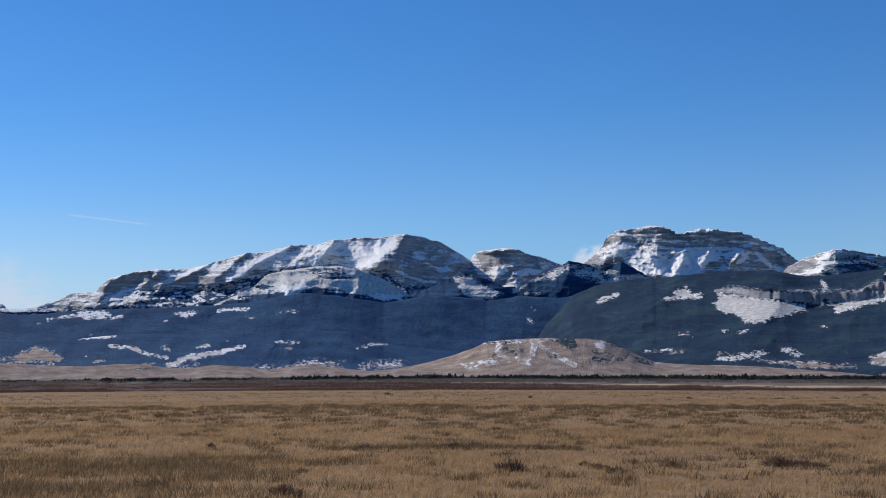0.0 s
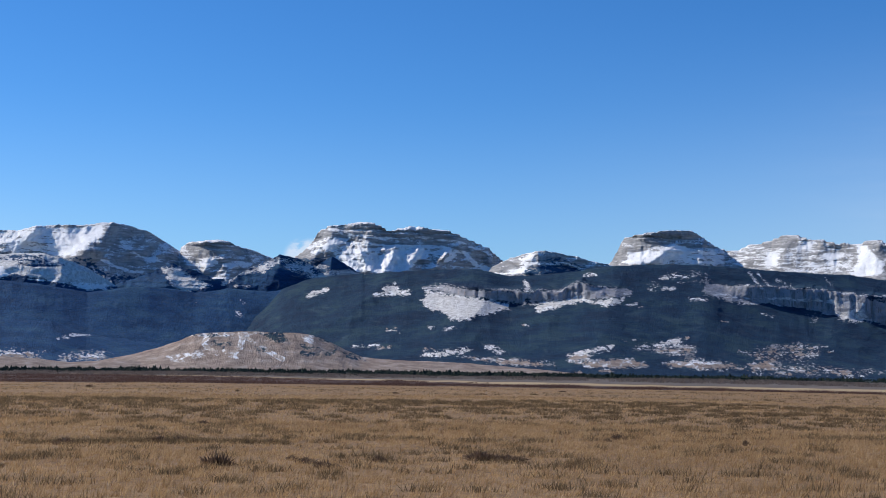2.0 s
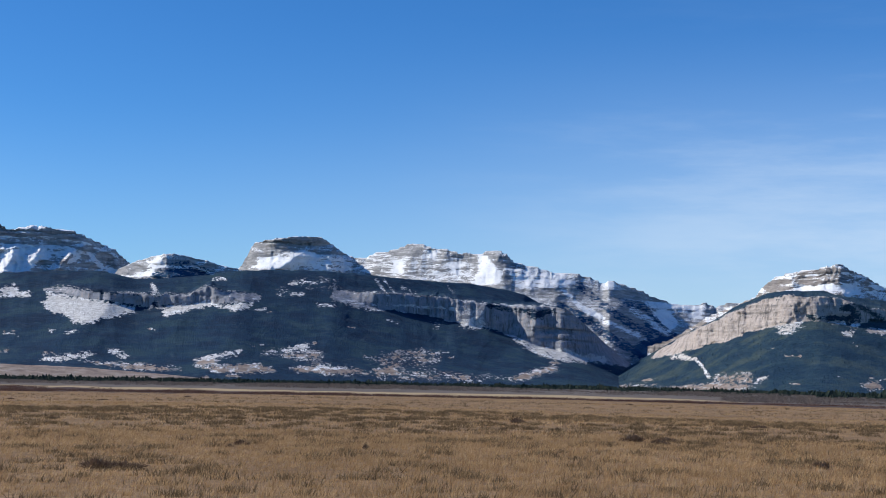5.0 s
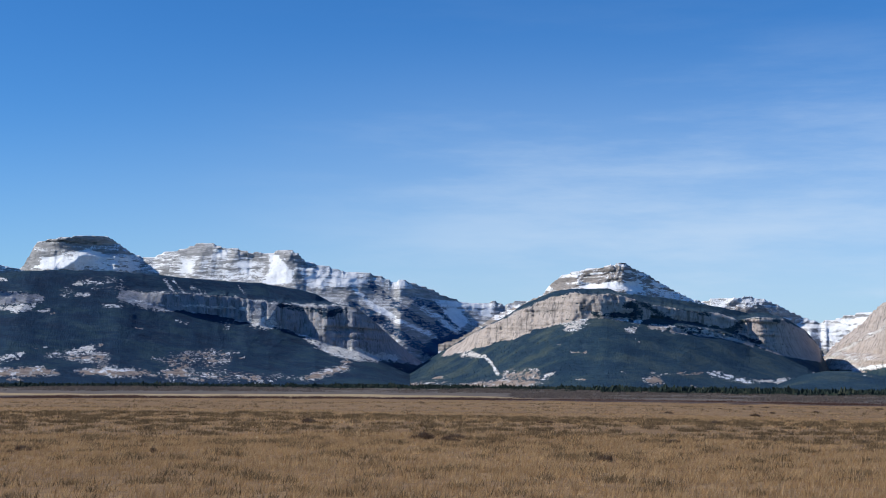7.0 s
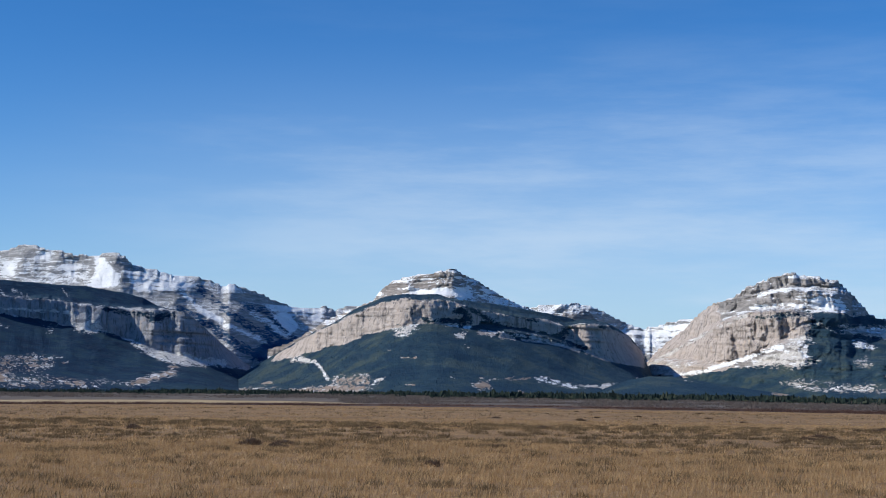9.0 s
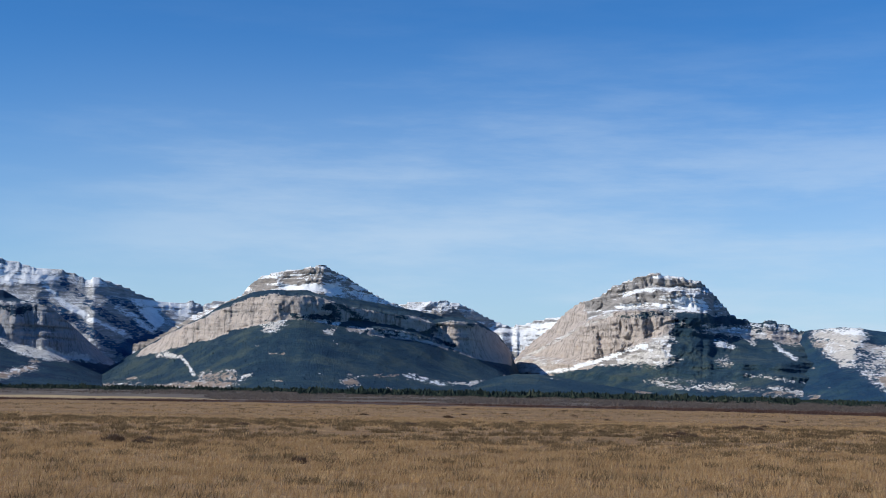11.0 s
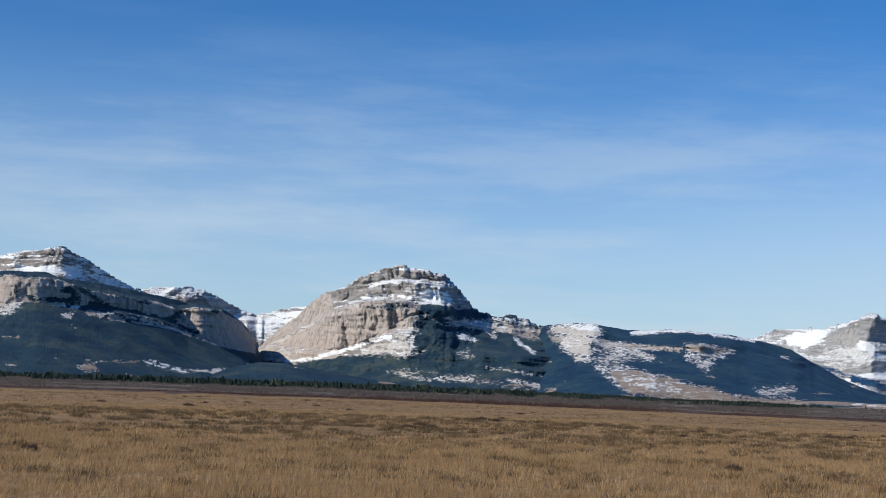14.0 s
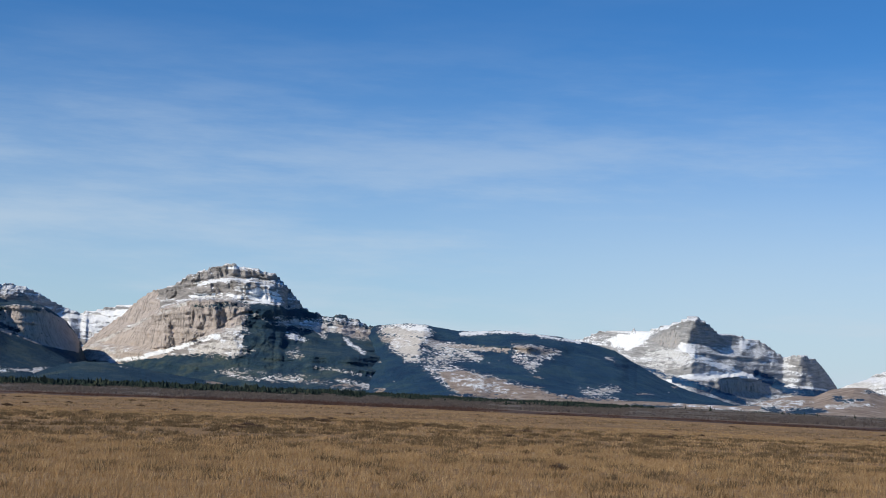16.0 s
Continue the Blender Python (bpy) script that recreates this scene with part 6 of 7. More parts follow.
mountain("rocky_foothill", "rocky tan foothill with scattered dark bushes", "hill", seed=22,
         stone="buff",
         base="meadow",
         crest=[(74.2, -1.75), (75.27, -1.36), (76.44, -1.01), (77.34, -0.83), (78.11, -0.79), (78.74, -0.5), (79.63, -0.39), (80.13, -0.41), (80.74, -0.66), (84, -0.6), (87, -1.7)],
         dist=[(74.2, 2500), (87, 2500)],
         depth=[(74.2, 600), (87, 600)],
         trees=750,
         res=1.7,
         rough=28,
         scale=60,
         jag=1.5,
         seen=-2.0,
         layers=0.15,
         spurs=[(79.63, -0.39, 79.14, -1.27, 0.55, 35), (77.34, -0.83, 76.84, -1.38, 0.41, 25)],
         patches=[('forest', 77.8, -1.36, 0.62, 0.151), ('forest', 76.45, -1.4, 0.55, 0.11), ('forest', 80.14, -0.56, 0.41, 0.069), ('forest', 77.1, -1.57, 1.1, 0.069), ('forest', 79.39, -0.86, 0.41, 0.082), ('scree', 75.8, -1.44, 0.41, 0.082), ('scree', 79.01, -1.14, 0.41, 0.069), ('scree', 79.77, -1.04, 0.55, 0.069)],
         areas=[
             area("scree", 0.5, (75.75, -0.98), (77.24, -0.91), (78.09, -1.02), (76.83, -1.30), (75.54, -1.32)),
             area("forest", 0.55, (77.04, -1.42), (77.88, -1.20), (78.10, -1.51), (77.47, -1.65))])
# ---- the plain ----
RNG = np.random.RandomState(21)


def lie(x, y):
    """The height of the plain at (x, y)."""
    r = np.hypot(x, y)
    z = ground_height(r) + smooth(r, 8, 40) * (0.08 * fractal(x / 6, y / 6, 3) + 0.22 * fractal(x / 40, y / 40, 3))
    return z + smooth(r, 500, 1200) * 1.0 * fractal(x / 150, y / 150, 3)


def plain():
    fine = np.arange(-30, 96, 0.6)
    b = np.concatenate([fine, np.arange(96, 330, 3.0)])
    r = np.concatenate([np.geomspace(1.0, 5200, 190)])
    bb, rr = np.meshgrid(b, r, indexing="ij")
    x, y = rr * np.sin(np.radians(bb)), rr * np.cos(np.radians(bb))
    z = lie(x, y)
    places = np.concatenate([np.stack([x, y, z], -1).reshape(-1, 3), [[0.0, 0.0, 0.0]]])
    cols, rows = bb.shape
    i = (np.arange(cols)[:, None] * rows + np.arange(rows - 1)[None, :]).ravel()
    j = ((np.arange(cols)[:, None] + 1) % cols * rows + np.arange(rows - 1)[None, :]).ravel()
    faces = np.stack([i, i + 1, j + 1, j], 1)
    # the hub, as quads that fold two spokes at a time
    k = np.arange(0, cols - 1, 2)
    hub = np.stack([np.full(len(k), cols * rows), k * rows, (k + 1) * rows, (k + 2) % cols * rows], 1)
    n = Nodes("dry_grassland", 1.0)
    broad, mid, grain = n.noise(0.02, 5, 0.6), n.noise(0.35, 6, 0.65), n.noise(4.0, 5, 0.7)
    soil = n.ramp(mid, (0.30, (0.235, 0.138, 0.068)), (0.5, (0.33, 0.205, 0.102)), (0.72, (0.41, 0.268, 0.140)))
    soil = n.mix(n.steps(broad, 0.40, 0.62), soil, n.mix(0.5, soil, (0.24, 0.145, 0.07)))
    soil = n.mix(n.steps(grain, 0.44, 0.60), soil, n.mix(0.38, soil, (0.09, 0.054, 0.030)))
    soil = n.mix(n.steps(n.noise(13.0, 4, 0.7), 0.46, 0.60), soil, n.mix(0.55, soil, (0.13, 0.080, 0.042)))
    # beyond the hay meadow: rusty wet ground, then a mown pale strip, then grey scrub
    far = n.node("ShaderNodeAttribute")
    far.attribute_name = "belt"
    split = n.node("ShaderNodeSeparateColor")
    n.link(far.outputs["Color"], split.inputs[0])
    patchy = n.noise(0.05, 5, 0.65)
    soil = n.mix(split.outputs[0], soil, n.ramp(patchy, (0.35, (0.060, 0.038, 0.032)), (0.65, (0.11, 0.068, 0.052))))
    soil = n.mix(split.outputs[1], soil, n.ramp(patchy, (0.35, (0.36, 0.26, 0.14)), (0.65, (0.45, 0.34, 0.20))))
    soil = n.mix(split.outputs[2], soil, n.ramp(patchy, (0.35, (0.10, 0.082, 0.07)), (0.65, (0.17, 0.14, 0.118))))
    soil = n.mix(far.outputs["Alpha"], n.ramp(patchy, (0.35, (0.028, 0.036, 0.030)), (0.65, (0.060, 0.060, 0.045))), soil)
    me = mesh_from("ground", places, np.concatenate([faces, hub]), n.done(soil, grain, 0.6, 0.1))
    belt = me.color_attributes.new("belt", "FLOAT_COLOR", "POINT")
    wob = 1 + 0.10 * fractal(bb * 0.9, rr / 300, 4) + 0.04 * fractal(bb * 6, rr / 100, 3)
    q = rr * wob
    wet_end = along(WET_END, bb)
    pale_end = along(PALE_END, bb)
    wet = smooth(q, 296, 306) * (1 - smooth(q, wet_end - 12, wet_end + 12))
    pale = smooth(q, wet_end - 12, wet_end + 12) * (1 - smooth(q, pale_end - 15, pale_end + 15))
    scrub = smooth(q, pale_end - 15, pale_end + 15)
    woods = smooth(q, 1050, 1130) * smooth(bb, -1, 1) * (1 - smooth(bb, 68, 73))
    values = np.stack([wet, pale, scrub, 1 - woods], -1).reshape(-1, 4)
    belt.data.foreach_set("color", np.concatenate([values, [[0, 0, 0, 1]]]).astype(np.float32).ravel())
    ob = new("ground", me)
    return tagged(ob, "wide plain of dry tan grass falling gently away", "ground", kind="structure")


WET_END = [(-30, 760), (-2, 720), (4, 540), (12, 410), (20, 365), (30, 350), (40, 390), (96, 400)]
PALE_END = [(-30, 770), (-2, 750), (4, 600), (12, 500), (20, 470), (32, 470), (36.5, 440), (38.5, 392), (96, 402)]
plain()


def blades(name, x, y, tall, lean, wide, per, material, spread, label, category):
    """Upright blades in tufts at the given places, joined: nobody could count them."""
    n = len(x)
    bx = np.repeat(x, per) + RNG.normal(0, 1, n * per) * np.repeat(spread, per)
    by = np.repeat(y, per) + RNG.normal(0, 1, n * per) * np.repeat(spread, per)
    height = np.repeat(tall, per) * RNG.uniform(0.55, 1.1, n * per)
    turn = RNG.uniform(0, math.pi * 2, n * per)
    half = np.repeat(wide, per) * RNG.uniform(0.6, 1.3, n * per) / 2
    base = np.stack([bx, by, np.repeat(lie(x, y), per) - 0.03], -1)
    side = np.stack([np.cos(turn) * half, np.sin(turn) * half, np.zeros(n * per)], -1)
    over = RNG.normal(0, lean, (n * per, 2)) * height[:, None]
    tip = base + np.stack([over[:, 0] + 0.10 * height, over[:, 1], height], -1)
    places = np.stack([base - side, base + side, tip], 1).reshape(-1, 3)
    me = mesh_from(name, places, np.arange(n * per * 3).reshape(-1, 3), material, flat=True)
    return tagged(new(name, me), label, category, kind="stuff")


def straw_material(name, stops, patch, size=0.11):
    n = Nodes(name, 0.9)
    island = n.node("ShaderNodeNewGeometry").outputs["Random Per Island"]
    broad, tuft = n.noise(size, 6, 0.68, (1, 1, 0)), n.noise(size * 40, 3, 0.6, (1, 1, 0))
    colour = n.ramp(n.maths("ADD", n.maths("MULTIPLY", island, 0.5), n.maths("MULTIPLY", n.steps(tuft, 0.3, 0.7), 0.5)), *stops)
    colour = n.mix(n.steps(broad, 0.42, 0.62), colour, n.mix(0.36, colour, patch))
    colour = n.mix(n.steps(n.noise(size * 7, 5, 0.65, (1, 1, 0)), 0.50, 0.62), colour, n.mix(0.6, colour, patch))
    mat = n.done(colour)
    # thin dry blades let some of the light through
    through_light = n.node("ShaderNodeBsdfTranslucent")
    n.link(colour, through_light.inputs[0])
    both = n.node("ShaderNodeMixShader")
    both.inputs[0].default_value = 0.45
    n.link(n.shader.outputs[0], both.inputs[1])
    n.link(through_light.outputs[0], both.inputs[2])
    n.link(both.outputs[0], n.tree.nodes["Material Output"].inputs[0])
    return mat


def scatter(count, near, far, lo=-19.0, hi=83.0):
    b = np.radians(RNG.uniform(lo, hi, count))
    r = np.sqrt(RNG.uniform(near**2, far**2, count))
    return r * np.sin(b), r * np.cos(b)


STRAW = straw_material("dry_straw", ((0.10, (0.21, 0.118, 0.057)), (0.36, (0.435, 0.270, 0.127)), (0.60, (0.56, 0.372, 0.184)), (0.92, (0.70, 0.50, 0.280))), (0.27, 0.167, 0.080))
SAGE = straw_material("sagebrush_twigs", ((0.0, (0.075, 0.045, 0.03)), (0.5, (0.15, 0.095, 0.065)), (1.0, (0.27, 0.19, 0.12))), (0.10, 0.065, 0.045))


def grass(name, count, near, far, per, wide, size, label, short=1.0):
    x, y = scatter(count, near, far)
    clump = 1.2 * fractal(x / size, y / size, 3, 0.6) + 0.5 * fractal(x / 5, y / 5, 3) + 0.7 * fractal(x / 24 + 9, y / 24, 3)
    keep = clump > RNG.uniform(-1.2, 0.15, count)
    x, y, clump = x[keep], y[keep], clump[keep]
    tall = short * np.clip(0.12 + 0.13 * clump + RNG.normal(0, 0.03, len(x)), 0.05, 0.32)
    return blades(name, x, y, tall, 0.26, np.full(len(x), wide), per, STRAW, np.full(len(x), 0.05 + wide), label, "grass")


def tussocks(name, count, near, far, per, wide, round_by, label, lo=-21.0, hi=85.0):
    """Bunch grass: every tussock a small fountain of blades."""
    x, y = scatter(count, near, far, lo, hi)
    rich = fractal(x / 6, y / 4, 3) + 0.7 * fractal(x / 24 + 9, y / 24, 3)
    keep = rich > RNG.uniform(-1.8, 0.1, count)
    x, y, rich = x[keep], y[keep], rich[keep]
    n = len(x)
    size = RNG.uniform(0.6, 1.35, n) * (1 + 0.4 * rich)
    a = RNG.uniform(0, 2 * math.pi, (n, per))
    q = np.sqrt(RNG.uniform(0, 1, (n, per)))
    foot_r, tip_r = q * 0.35 * round_by * size[:, None], q * round_by * size[:, None] * RNG.uniform(0.7, 1.4, (n, per))
    high = 0.125 * size[:, None] * (1 - 0.55 * q**2) * RNG.uniform(0.7, 1.15, (n, per))
    ground = lie(x, y)[:, None]
    foot = np.stack([x[:, None] + foot_r * np.cos(a), y[:, None] + foot_r * np.sin(a), ground - 0.03 + 0 * a], -1)
    tip = np.stack([x[:, None] + tip_r * np.cos(a) + 0.05, y[:, None] + tip_r * np.sin(a), ground + high], -1)
    turn = RNG.uniform(0, math.pi, (n, per))
    side = np.stack([np.cos(turn), np.sin(turn), 0 * turn], -1) * (wide * RNG.uniform(0.6, 1.3, (n, per)) / 2)[..., None]
    places = np.stack([foot - side, foot + side, tip], 2).reshape(-1, 3)
    faces = np.arange(n * per * 3).reshape(-1, 3)
    me = mesh_from(name, places, faces, STRAW, flat=True)
    return tagged(new(name, me), label, "grass", kind="stuff")


tussocks("grass_tufts", 1400, 2.5, 16, 14, 0.014, 0.17, "dry bunch grass round the viewpoint", -180, 180)
tussocks("bunch_grass", 30000, 18, 57, 20, 0.012, 0.14, "dry straw-coloured bunch grass in low dense tussocks")
tussocks("tussock_meadow", 52000, 44, 130, 4, 0.05, 0.16, "dry bunch grass tussocks across the open meadow")
grass("short_grass", 120000, 18, 60, 2, 0.013, 0.42, "short dry tan grass between the tussocks")
grass("meadow_grass", 60000, 60, 130, 2, 0.045, 1.1, "short dry grass on the open meadow", 0.8)
grass("far_grass", 70000, 128, 302, 2, 0.2, 2.8, "far dry tan grass fading into the meadow", 0.6)


FORB = straw_material("withered_herbs", ((0.0, (0.090, 0.060, 0.033)), (0.5, (0.19, 0.130, 0.068)), (1.0, (0.31, 0.215, 0.115))), (0.12, 0.082, 0.045))


def forbs():
    """Dark withered herbs in flat patches between the grass."""
    x, y = scatter(15000, 17, 230)
    spread = fractal(x / 1.6, y / 0.9 + 40, 3, 0.6) + 0.45 * fractal(x / 16, y / 9 + 4, 3)
    keep = spread > 0.24
    x, y = x[keep], y[keep]
    # denser dark cushions here and there
    cx, cy = scatter(3000, 17, 105)
    grown = RNG.uniform(0.05, 0.24, 3000) * np.where(RNG.uniform(0, 1, 3000) > 0.85, 1.9, 1.0)
    x = np.concatenate([x, np.repeat(cx, 12) + RNG.normal(0, 1, 3000 * 12) * np.repeat(grown, 12)])
    y = np.concatenate([y, np.repeat(cy, 12) + RNG.normal(0, 1, 3000 * 12) * np.repeat(grown, 12) * 0.6])
    # a broad worn patch of them
    wx, wy = scatter(5200, 17, 36, -20, -6)
    keep = fractal(wx / 3, wy / 2 + 21, 4) > RNG.uniform(-0.35, 0.35, 5200)
    x, y = np.concatenate([x, wx[keep]]), np.concatenate([y, wy[keep]])
    # a long low strip of them, where a shallow ditch runs
    sb, sr = np.radians(RNG.uniform(-4.6, 5.4, 900)), RNG.normal(39.3, 0.22, 900)
    keep = fractal(np.degrees(sb) * 1.3, sb * 0, 4) > RNG.uniform(-0.7, 0.3, 900)
    x, y = np.concatenate([x, (sr * np.sin(sb))[keep]]), np.concatenate([y, (sr * np.cos(sb))[keep]])
    r = np.hypot(x, y)
    return blades("withered_forbs", x, y, 0.12 + 0.10 * RNG.uniform(0, 1, len(x)) + r * 0.0003, 0.5, 0.012 + r * 0.0004, 7, FORB,
                  0.12 + r * 0.0008, "dark red-brown withered herbs among the grass", "herbs")


forbs()


# ---- shrubs on the meadow ----
def shrub_mesh(name, seed, wide, tall, twigs, material):
    rng = np.random.RandomState(seed)
    a = rng.uniform(0, 2 * math.pi, twigs)
    out = np.sqrt(rng.uniform(0, 1, twigs)) * wide / 2
    lobes = 0.65 + 0.35 * np.sin(a * 3 + seed) * np.cos(a * 2 - seed)
    base = np.stack([np.cos(a) * out * 0.55, np.sin(a) * out * 0.55, np.full(twigs, -0.04)], -1)
    high = tall * lobes * (1 - 0.55 * (out / (wide / 2)) ** 2) * rng.uniform(0.6, 1.1, twigs)
    tip = np.stack([np.cos(a) * out * 0.95 + rng.normal(0, 0.08, twigs), np.sin(a) * out * 0.95 + rng.normal(0, 0.08, twigs), high], -1)
    turn = rng.uniform(0, 2 * math.pi, twigs)
    half = rng.uniform(0.006, 0.017, twigs)
    side = np.stack([np.cos(turn) * half, np.sin(turn) * half, rng.normal(0, 0.01, twigs)], -1)
    mid = base + (tip - base) * 0.6
    places = np.stack([base, mid - side, tip, mid + side], 1).reshape(-1, 3)
    return mesh_from(name, places, np.arange(twigs * 4).reshape(-1, 4), material, flat=True)


def stem_mesh(name, seed, tall, material):
    bm = bmesh.new()
    rng = random.Random(seed)
    for k in range(5):
        lean = Vector((rng.uniform(-0.5, 0.5), rng.uniform(-0.5, 0.5), 1)).normalized()
        made = bmesh.ops.create_cone(bm, segments=5, radius1=0.018, radius2=0.006, depth=tall * 0.7, cap_ends=True)
        m = Matrix.Translation((lean * tall * 0.33)) @ lean.to_track_quat("Z", "Y").to_matrix().to_4x4()
        bmesh.ops.transform(bm, matrix=m, verts=made["verts"])
    me = bpy.data.meshes.new(name)
    bm.to_mesh(me)
    bm.free()
    me.materials.append(material)
    return me


def bark_material():
    n = Nodes("grey_bark", 0.95)
    rings = n.noise(9.0, 5, 0.6)
    return n.done(n.ramp(rings, (0.3, (0.07, 0.055, 0.045)), (0.7, (0.17, 0.14, 0.115))), rings, 0.5, 0.05)


BARK = bark_material()
shrubs = []
for k, (w, t) in enumerate([(1.0, 0.42), (1.4, 0.36), (0.8, 0.5)]):
    top = new("sagebrush")
    tagged(top, "low dark-brown leafless sagebrush in dry grass", "shrub", "shrubs on the meadow")
    new("foliage", shrub_mesh("foliage", 40 + k, w, t, 460, SAGE)).parent = top
    new("stem", stem_mesh("stem", 60 + k, t, BARK)).parent = top
    shrubs.append([top, w, False])

# bearing, metres away, metres wide
SHRUBS = [(12.9, 31.5, 1.62), (3.4, 28.0, 0.66), (9.0, 30.2, 0.48), (7.1, 28.1, 0.67), (-9.1, 42.1, 0.36), (-5.4, 27.7, 0.27), (-10.6, 24.2, 0.86), (-6.3, 22.1, 0.78), (-3.6, 39.2, 0.93), (-1.8, 39.1, 1.08), (-0.0, 39.2, 0.77), (1.6, 39.2, 0.93), (4.5, 39.2, 0.62), (-10.9, 70.1, 1.1), (2.5, 54.1, 0.64), (6.0, 30.7, 0.36), (29.7, 76.7, 1.51), (18.4, 42.8, 0.42), (23.4, 40.9, 0.32), (35.0, 53.2, 1.05), (6.9, 29.7, 0.7), (18.3, 45.0, 0.53), (34.6, 50.4, 0.99), (41.3, 37.0, 0.44), (34.5, 51.8, 1.22), (41.1, 36.7, 0.29)]
SHRUBS += [(31.2, 66.7, 0.37), (58.2, 100.5, 3.56), (56.2, 74.9, 1.48), (41.2, 36.4, 0.29), (63.8, 94.7, 2.24), (56.3, 75.5, 1.19), (58.8, 100.5, 1.98), (72.0, 95.6, 2.26), (58.7, 108.4, 2.56), (56.3, 80.5, 1.27), (68.6, 37.0, 0.58), (76.2, 65.8, 1.04)]
rng = random.Random(5)
spots = []
for b, d, w in SHRUBS:
    for k in range(max(1, round(w / 0.9))):
        spots.append((b + math.degrees((rng.uniform(-0.5, 0.5) * w) / d), d * rng.uniform(0.985, 1.015), min(w, 1.0) * rng.uniform(0.7, 1.05)))
for k in range(40):
    d = math.sqrt(rng.uniform(28**2, 220**2))
    spots.append((rng.uniform(-20, 84), d, rng.uniform(0.5, 1.3)))
for k, (b, d, w) in enumerate(spots):
    row = shrubs[k % 3]
    x, y = d * math.sin(radians(b)), d * math.cos(radians(b))
    m = pose(x, y, float(lie(np.array([x]), np.array([y]))[0]), 0, 0, rng.uniform(0, 360))
    if row[2]:
        ob = copy_thing(row[0], m)
    else:
        ob, row[2] = row[0], True
        ob.matrix_basis = m
    ob.scale = (w / row[1], w / row[1], rng.uniform(0.5, 0.8) * (0.6 + 0.4 * w / row[1]))


# ---- brush belts and trees between meadow and mountains ----
WILLOW = straw_material("willow_twigs", ((0.0, (0.065, 0.035, 0.03)), (0.5, (0.12, 0.065, 0.05)), (1.0, (0.19, 0.12, 0.085))), (0.09, 0.05, 0.04))
SCRUB = straw_material("grey_scrub_twigs", ((0.0, (0.09, 0.07, 0.06)), (0.5, (0.17, 0.135, 0.115)), (1.0, (0.26, 0.215, 0.185))), (0.11, 0.085, 0.07))


def thicket(name, count, near, far, tall, per, wide, spread, material, label, lo=-21.0, hi=85.0, gap=-0.2, until=None):
    x, y = scatter(count, near, far, lo, hi)
    b = np.degrees(np.arctan2(x, y))
    clump = fractal(x / 30, y / 30, 4) + 0.5 * fractal(b * 0.5, b * 0, 3)
    keep = clump > gap
    if until is not None:
        keep &= np.hypot(x, y) * (1 + 0.12 * fractal(b * 0.9, b * 0, 4)) < along(until, b)
    x, y, clump = x[keep], y[keep], clump[keep]
    high = np.clip(tall * (0.7 + 0.9 * clump), 0.25 * tall, 1.5 * tall)
    return blades(name, x, y, high, 0.85, np.full(len(x), wide), per, material, np.full(len(x), spread), label, "brush")


thicket("willow_thicket", 8000, 298, 345, 0.7, 7, 0.12, 0.5, WILLOW, "low rusty-brown willow brush along the meadow edge")
thicket("wet_meadow_brush", 9000, 345, 740, 0.6, 6, 0.2, 0.7, WILLOW, "dark rusty brush on wet ground beyond the meadow", -21, 14, until=WET_END)
thicket("grey_scrub", 16000, 640, 1080, 1.3, 7, 0.45, 1.2, SCRUB, "grey leafless scrub belt before the mountains", -21, 85)
thicket("grey_scrub_fringe", 9000, 400, 660, 0.9, 7, 0.32, 1.0, SCRUB, "grey-brown leafless scrub beside the meadow", 37.5, 85)


def conifer_parts(seed, tall):
    """Trunk and ragged tiered crown of one conifer."""
    rng = random.Random(seed)
    bm = bmesh.new()
    bmesh.ops.create_cone(bm, segments=6, radius1=0.035 * tall, radius2=0.006 * tall, depth=tall * 0.9, cap_ends=True,
                          matrix=Matrix.Translation((0, 0, tall * 0.43)))
    trunk = bpy.data.meshes.new("trunk")
    bm.to_mesh(trunk)
    bm.free()
    trunk.materials.append(BARK)
    bm = bmesh.new()
    tiers = 7
    for k in range(tiers):
        low = tall * (0.10 + 0.80 * k / tiers)
        radius = tall * 0.21 * (1 - k / tiers) ** 0.8 * rng.uniform(0.8, 1.2)
        tip = bm.verts.new((rng.uniform(-0.03, 0.03) * tall, rng.uniform(-0.03, 0.03) * tall, low + tall * 0.24))
        ring = []
        sides = 9
        for j in range(sides):
            a = 2 * math.pi * (j + rng.uniform(-0.3, 0.3)) / sides
            q = radius * rng.uniform(0.55, 1.25)
            ring.append(bm.verts.new((math.cos(a) * q, math.sin(a) * q, low + rng.uniform(-0.05, 0.03) * tall)))
        for j in range(sides):
            bm.faces.new((ring[j], ring[(j + 1) % sides], tip))
    crown = bpy.data.meshes.new("crown")
    bm.to_mesh(crown)
    bm.free()
    crown.materials.append(BELT)
    return trunk, crown


models = []
for k in range(5):
    top = new("conifer")
    tagged(top, "dark green conifer standing on the valley floor", "tree", "conifers before the mountains")
    trunk, crown = conifer_parts(70 + k, 5.0)
    new("trunk", trunk).parent = top
    new("crown", crown).parent = top
    models.append([top, False])
rng = random.Random(11)
tree_spots = [(46.4, 900, 5.0), (46.9, 905, 4.4), (52.9, 880, 3.5), (53.6, 890, 3.0), (31.5, 1000, 4.5), (28.8, 980, 3.0), (43.4, 950, 4.0), (66.2, 700, 3.4), (69.5, 760, 2.4), (64.0, 900, 3.0)]
while len(tree_spots) < 230:
    b = rng.uniform(-20, 84)
    if b < -3 and rng.random() < 0.45 or b > 66 and rng.random() < 0.5:
        continue
    tree_spots.append((b, rng.uniform(1080, 1500), (1.8 + 3.6 * rng.random() ** 2) * (0.6 if b < 34 else 1.0)))
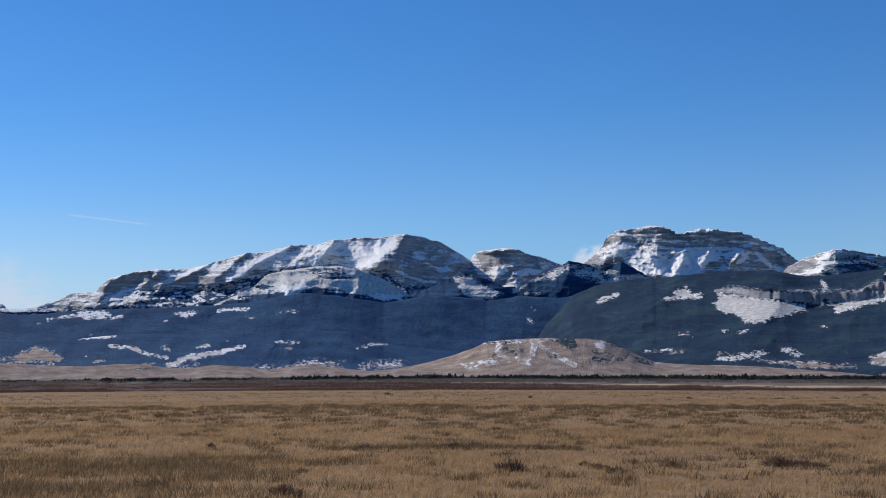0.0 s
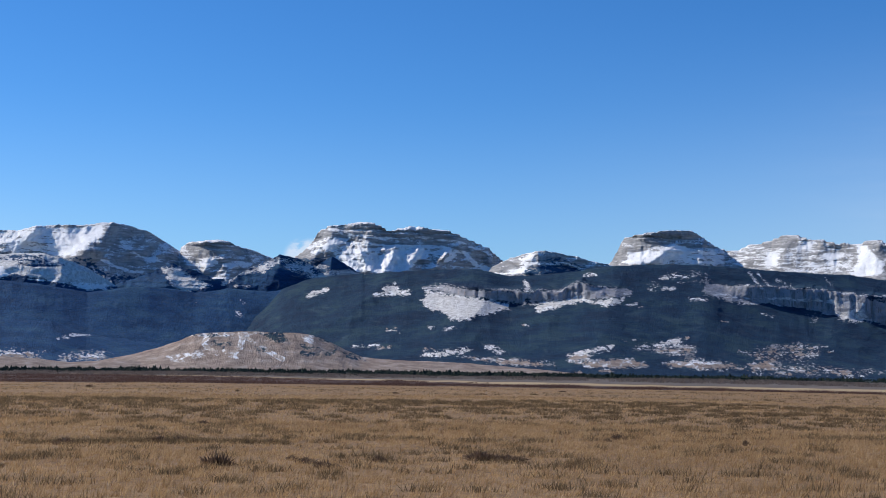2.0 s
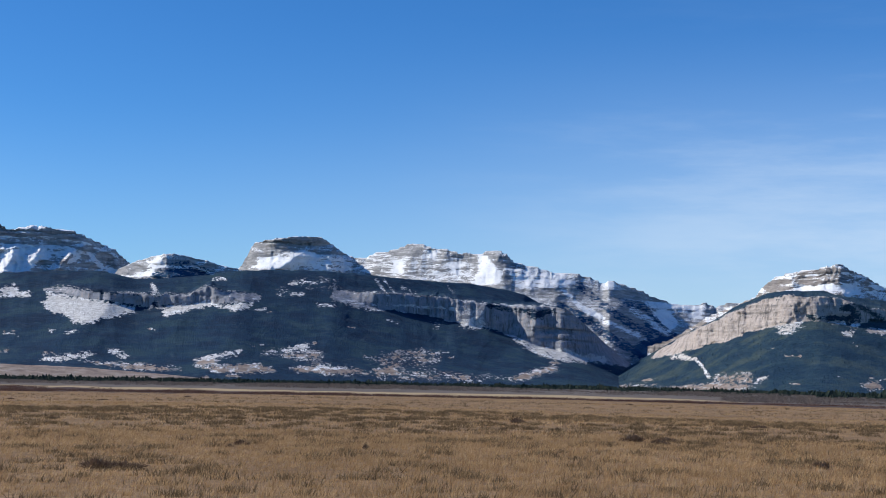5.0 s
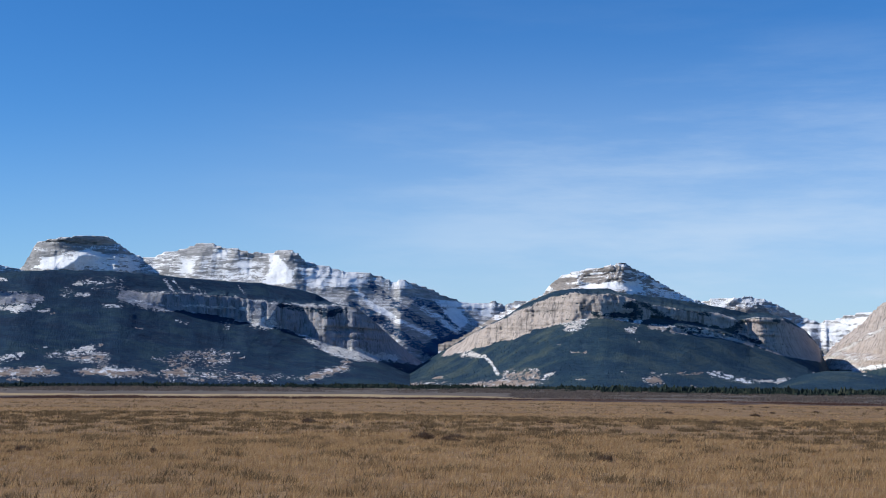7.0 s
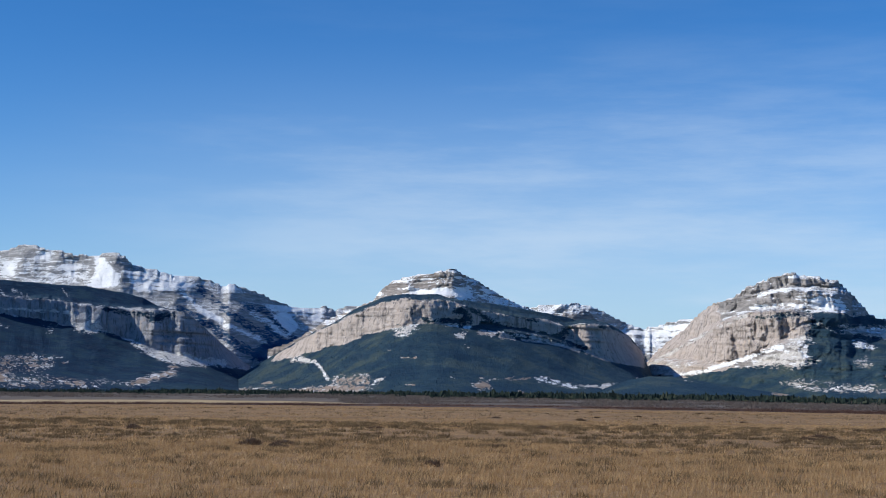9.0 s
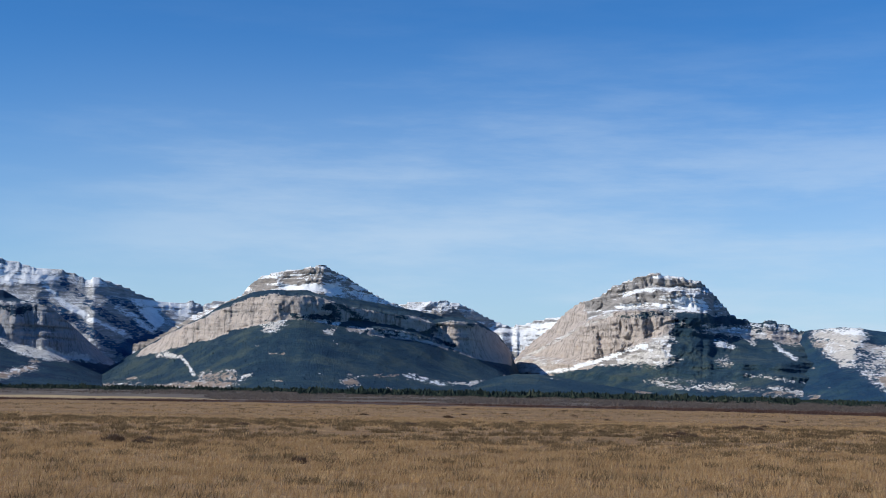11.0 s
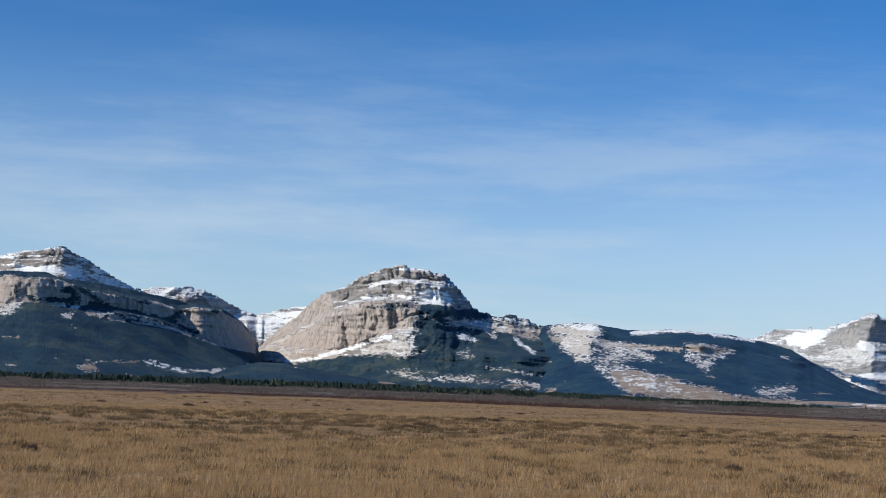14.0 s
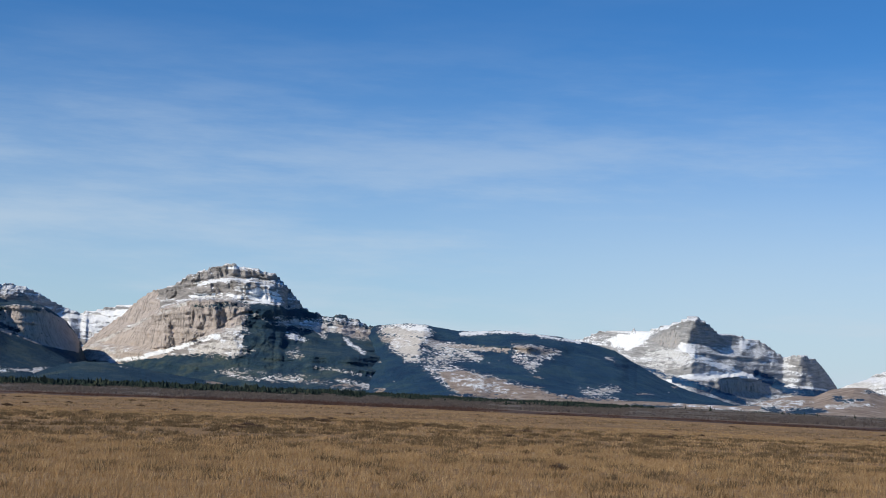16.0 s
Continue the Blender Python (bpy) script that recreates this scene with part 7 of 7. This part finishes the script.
for k, (b, d, tall) in enumerate(tree_spots):
    row = models[k % 5]
    x, y = d * math.sin(radians(b)), d * math.cos(radians(b))
    m = pose(x, y, float(lie(np.array([x]), np.array([y]))[0]) - 0.15, 0, 0, rng.uniform(0, 360))
    if row[1]:
        ob = copy_thing(row[0], m)
    else:
        ob, row[1] = row[0], True
        ob.matrix_basis = m
    ob.scale = (tall / 5 * rng.uniform(0.85, 1.25),) * 2 + (tall / 5,)


def far_wood(name, count, lo, hi, near, far, tall, label, gap):
    """The dense belt of small conifers behind, as one body of trees."""
    rs = np.random.RandomState(int(lo) + 200)
    b, r = rs.uniform(lo, hi, count), np.sqrt(rs.uniform(near**2, far**2, count))
    keep = fractal(b * 1.1, r / 160, 4) > gap
    b, r = np.radians(b[keep]), r[keep]
    x, y = r * np.sin(b), r * np.cos(b)
    n = len(x)
    high = tall * (0.22 + 0.85 * rs.uniform(0, 1, n) ** 2.2) * (1 + 1.0 * fractal(np.degrees(b) * 2.3, r / 90, 3)) * (0.85 + 0.15 * smooth(np.degrees(b), 26, 42) - 0.4 * smooth(np.degrees(b), 56, 66))
    sides, tiers = 3, 2
    turn = rs.uniform(0, 6.28, n)
    at = np.stack([x, y, lie(x, y) - 0.2], -1)
    places, faces = [], []
    for k in range(tiers):
        angle = turn[:, None] + k + np.arange(sides)[None, :] * 2 * math.pi / sides
        wide = (high * 0.28 * (1 - 0.30 * k) + tall * 0.16)[:, None] * rs.uniform(0.6, 1.3, (n, sides))
        ring = np.stack([np.cos(angle) * wide, np.sin(angle) * wide, (high * (0.06 + 0.36 * k))[:, None] + 0 * wide], -1)
        tip = np.stack([0 * high, 0 * high, high * (0.62 + 0.38 * k)], -1)[:, None, :]
        body = np.concatenate([ring, tip], 1) + at[:, None, :]
        first = k * n * (sides + 1) + np.arange(n)[:, None] * (sides + 1)
        j = np.arange(sides)[None, :]
        faces.append(np.stack([first + j, first + (j + 1) % sides, np.repeat(first + sides, sides, 1)], -1).reshape(-1, 3))
        places.append(body.reshape(-1, 3))
    me = mesh_from(name, np.concatenate(places), np.concatenate(faces), BELT, flat=True)
    return tagged(new(name, me), label, "woodland", kind="stuff")


far_wood("conifer_belt", 30000, -6, 72, 1050, 1600, 3.9, "dark belt of conifers along the mountains' foot", -0.2)
far_wood("near_conifer_belt", 26000, 41, 71, 800, 1500, 3.7, "dark green conifers in an uneven belt behind grey scrub", -0.12)
far_wood("valley_woodland", 12000, -1, 70, 1700, 2200, 3.6, "dark conifer woodland on the valley floor", -0.25)
far_wood("basin_woodland", 9000, 44, 68, 2200, 3100, 4.0, "dark conifer woodland in the basin below the cliffs", -0.3)
far_wood("dark_bushes", 8000, -21, 40, 850, 1080, 1.5, "dark bushes scattered over grey scrub", 0.0)
far_wood("conifer_scatter", 8000, -22, 0, 980, 1450, 2.5, "scattered dark conifers and bushes before the foothills", -0.05)
far_wood("conifer_fringe", 1200, 72, 86, 1300, 2000, 3.0, "sparse dark trees on the far valley floor", 0.0)
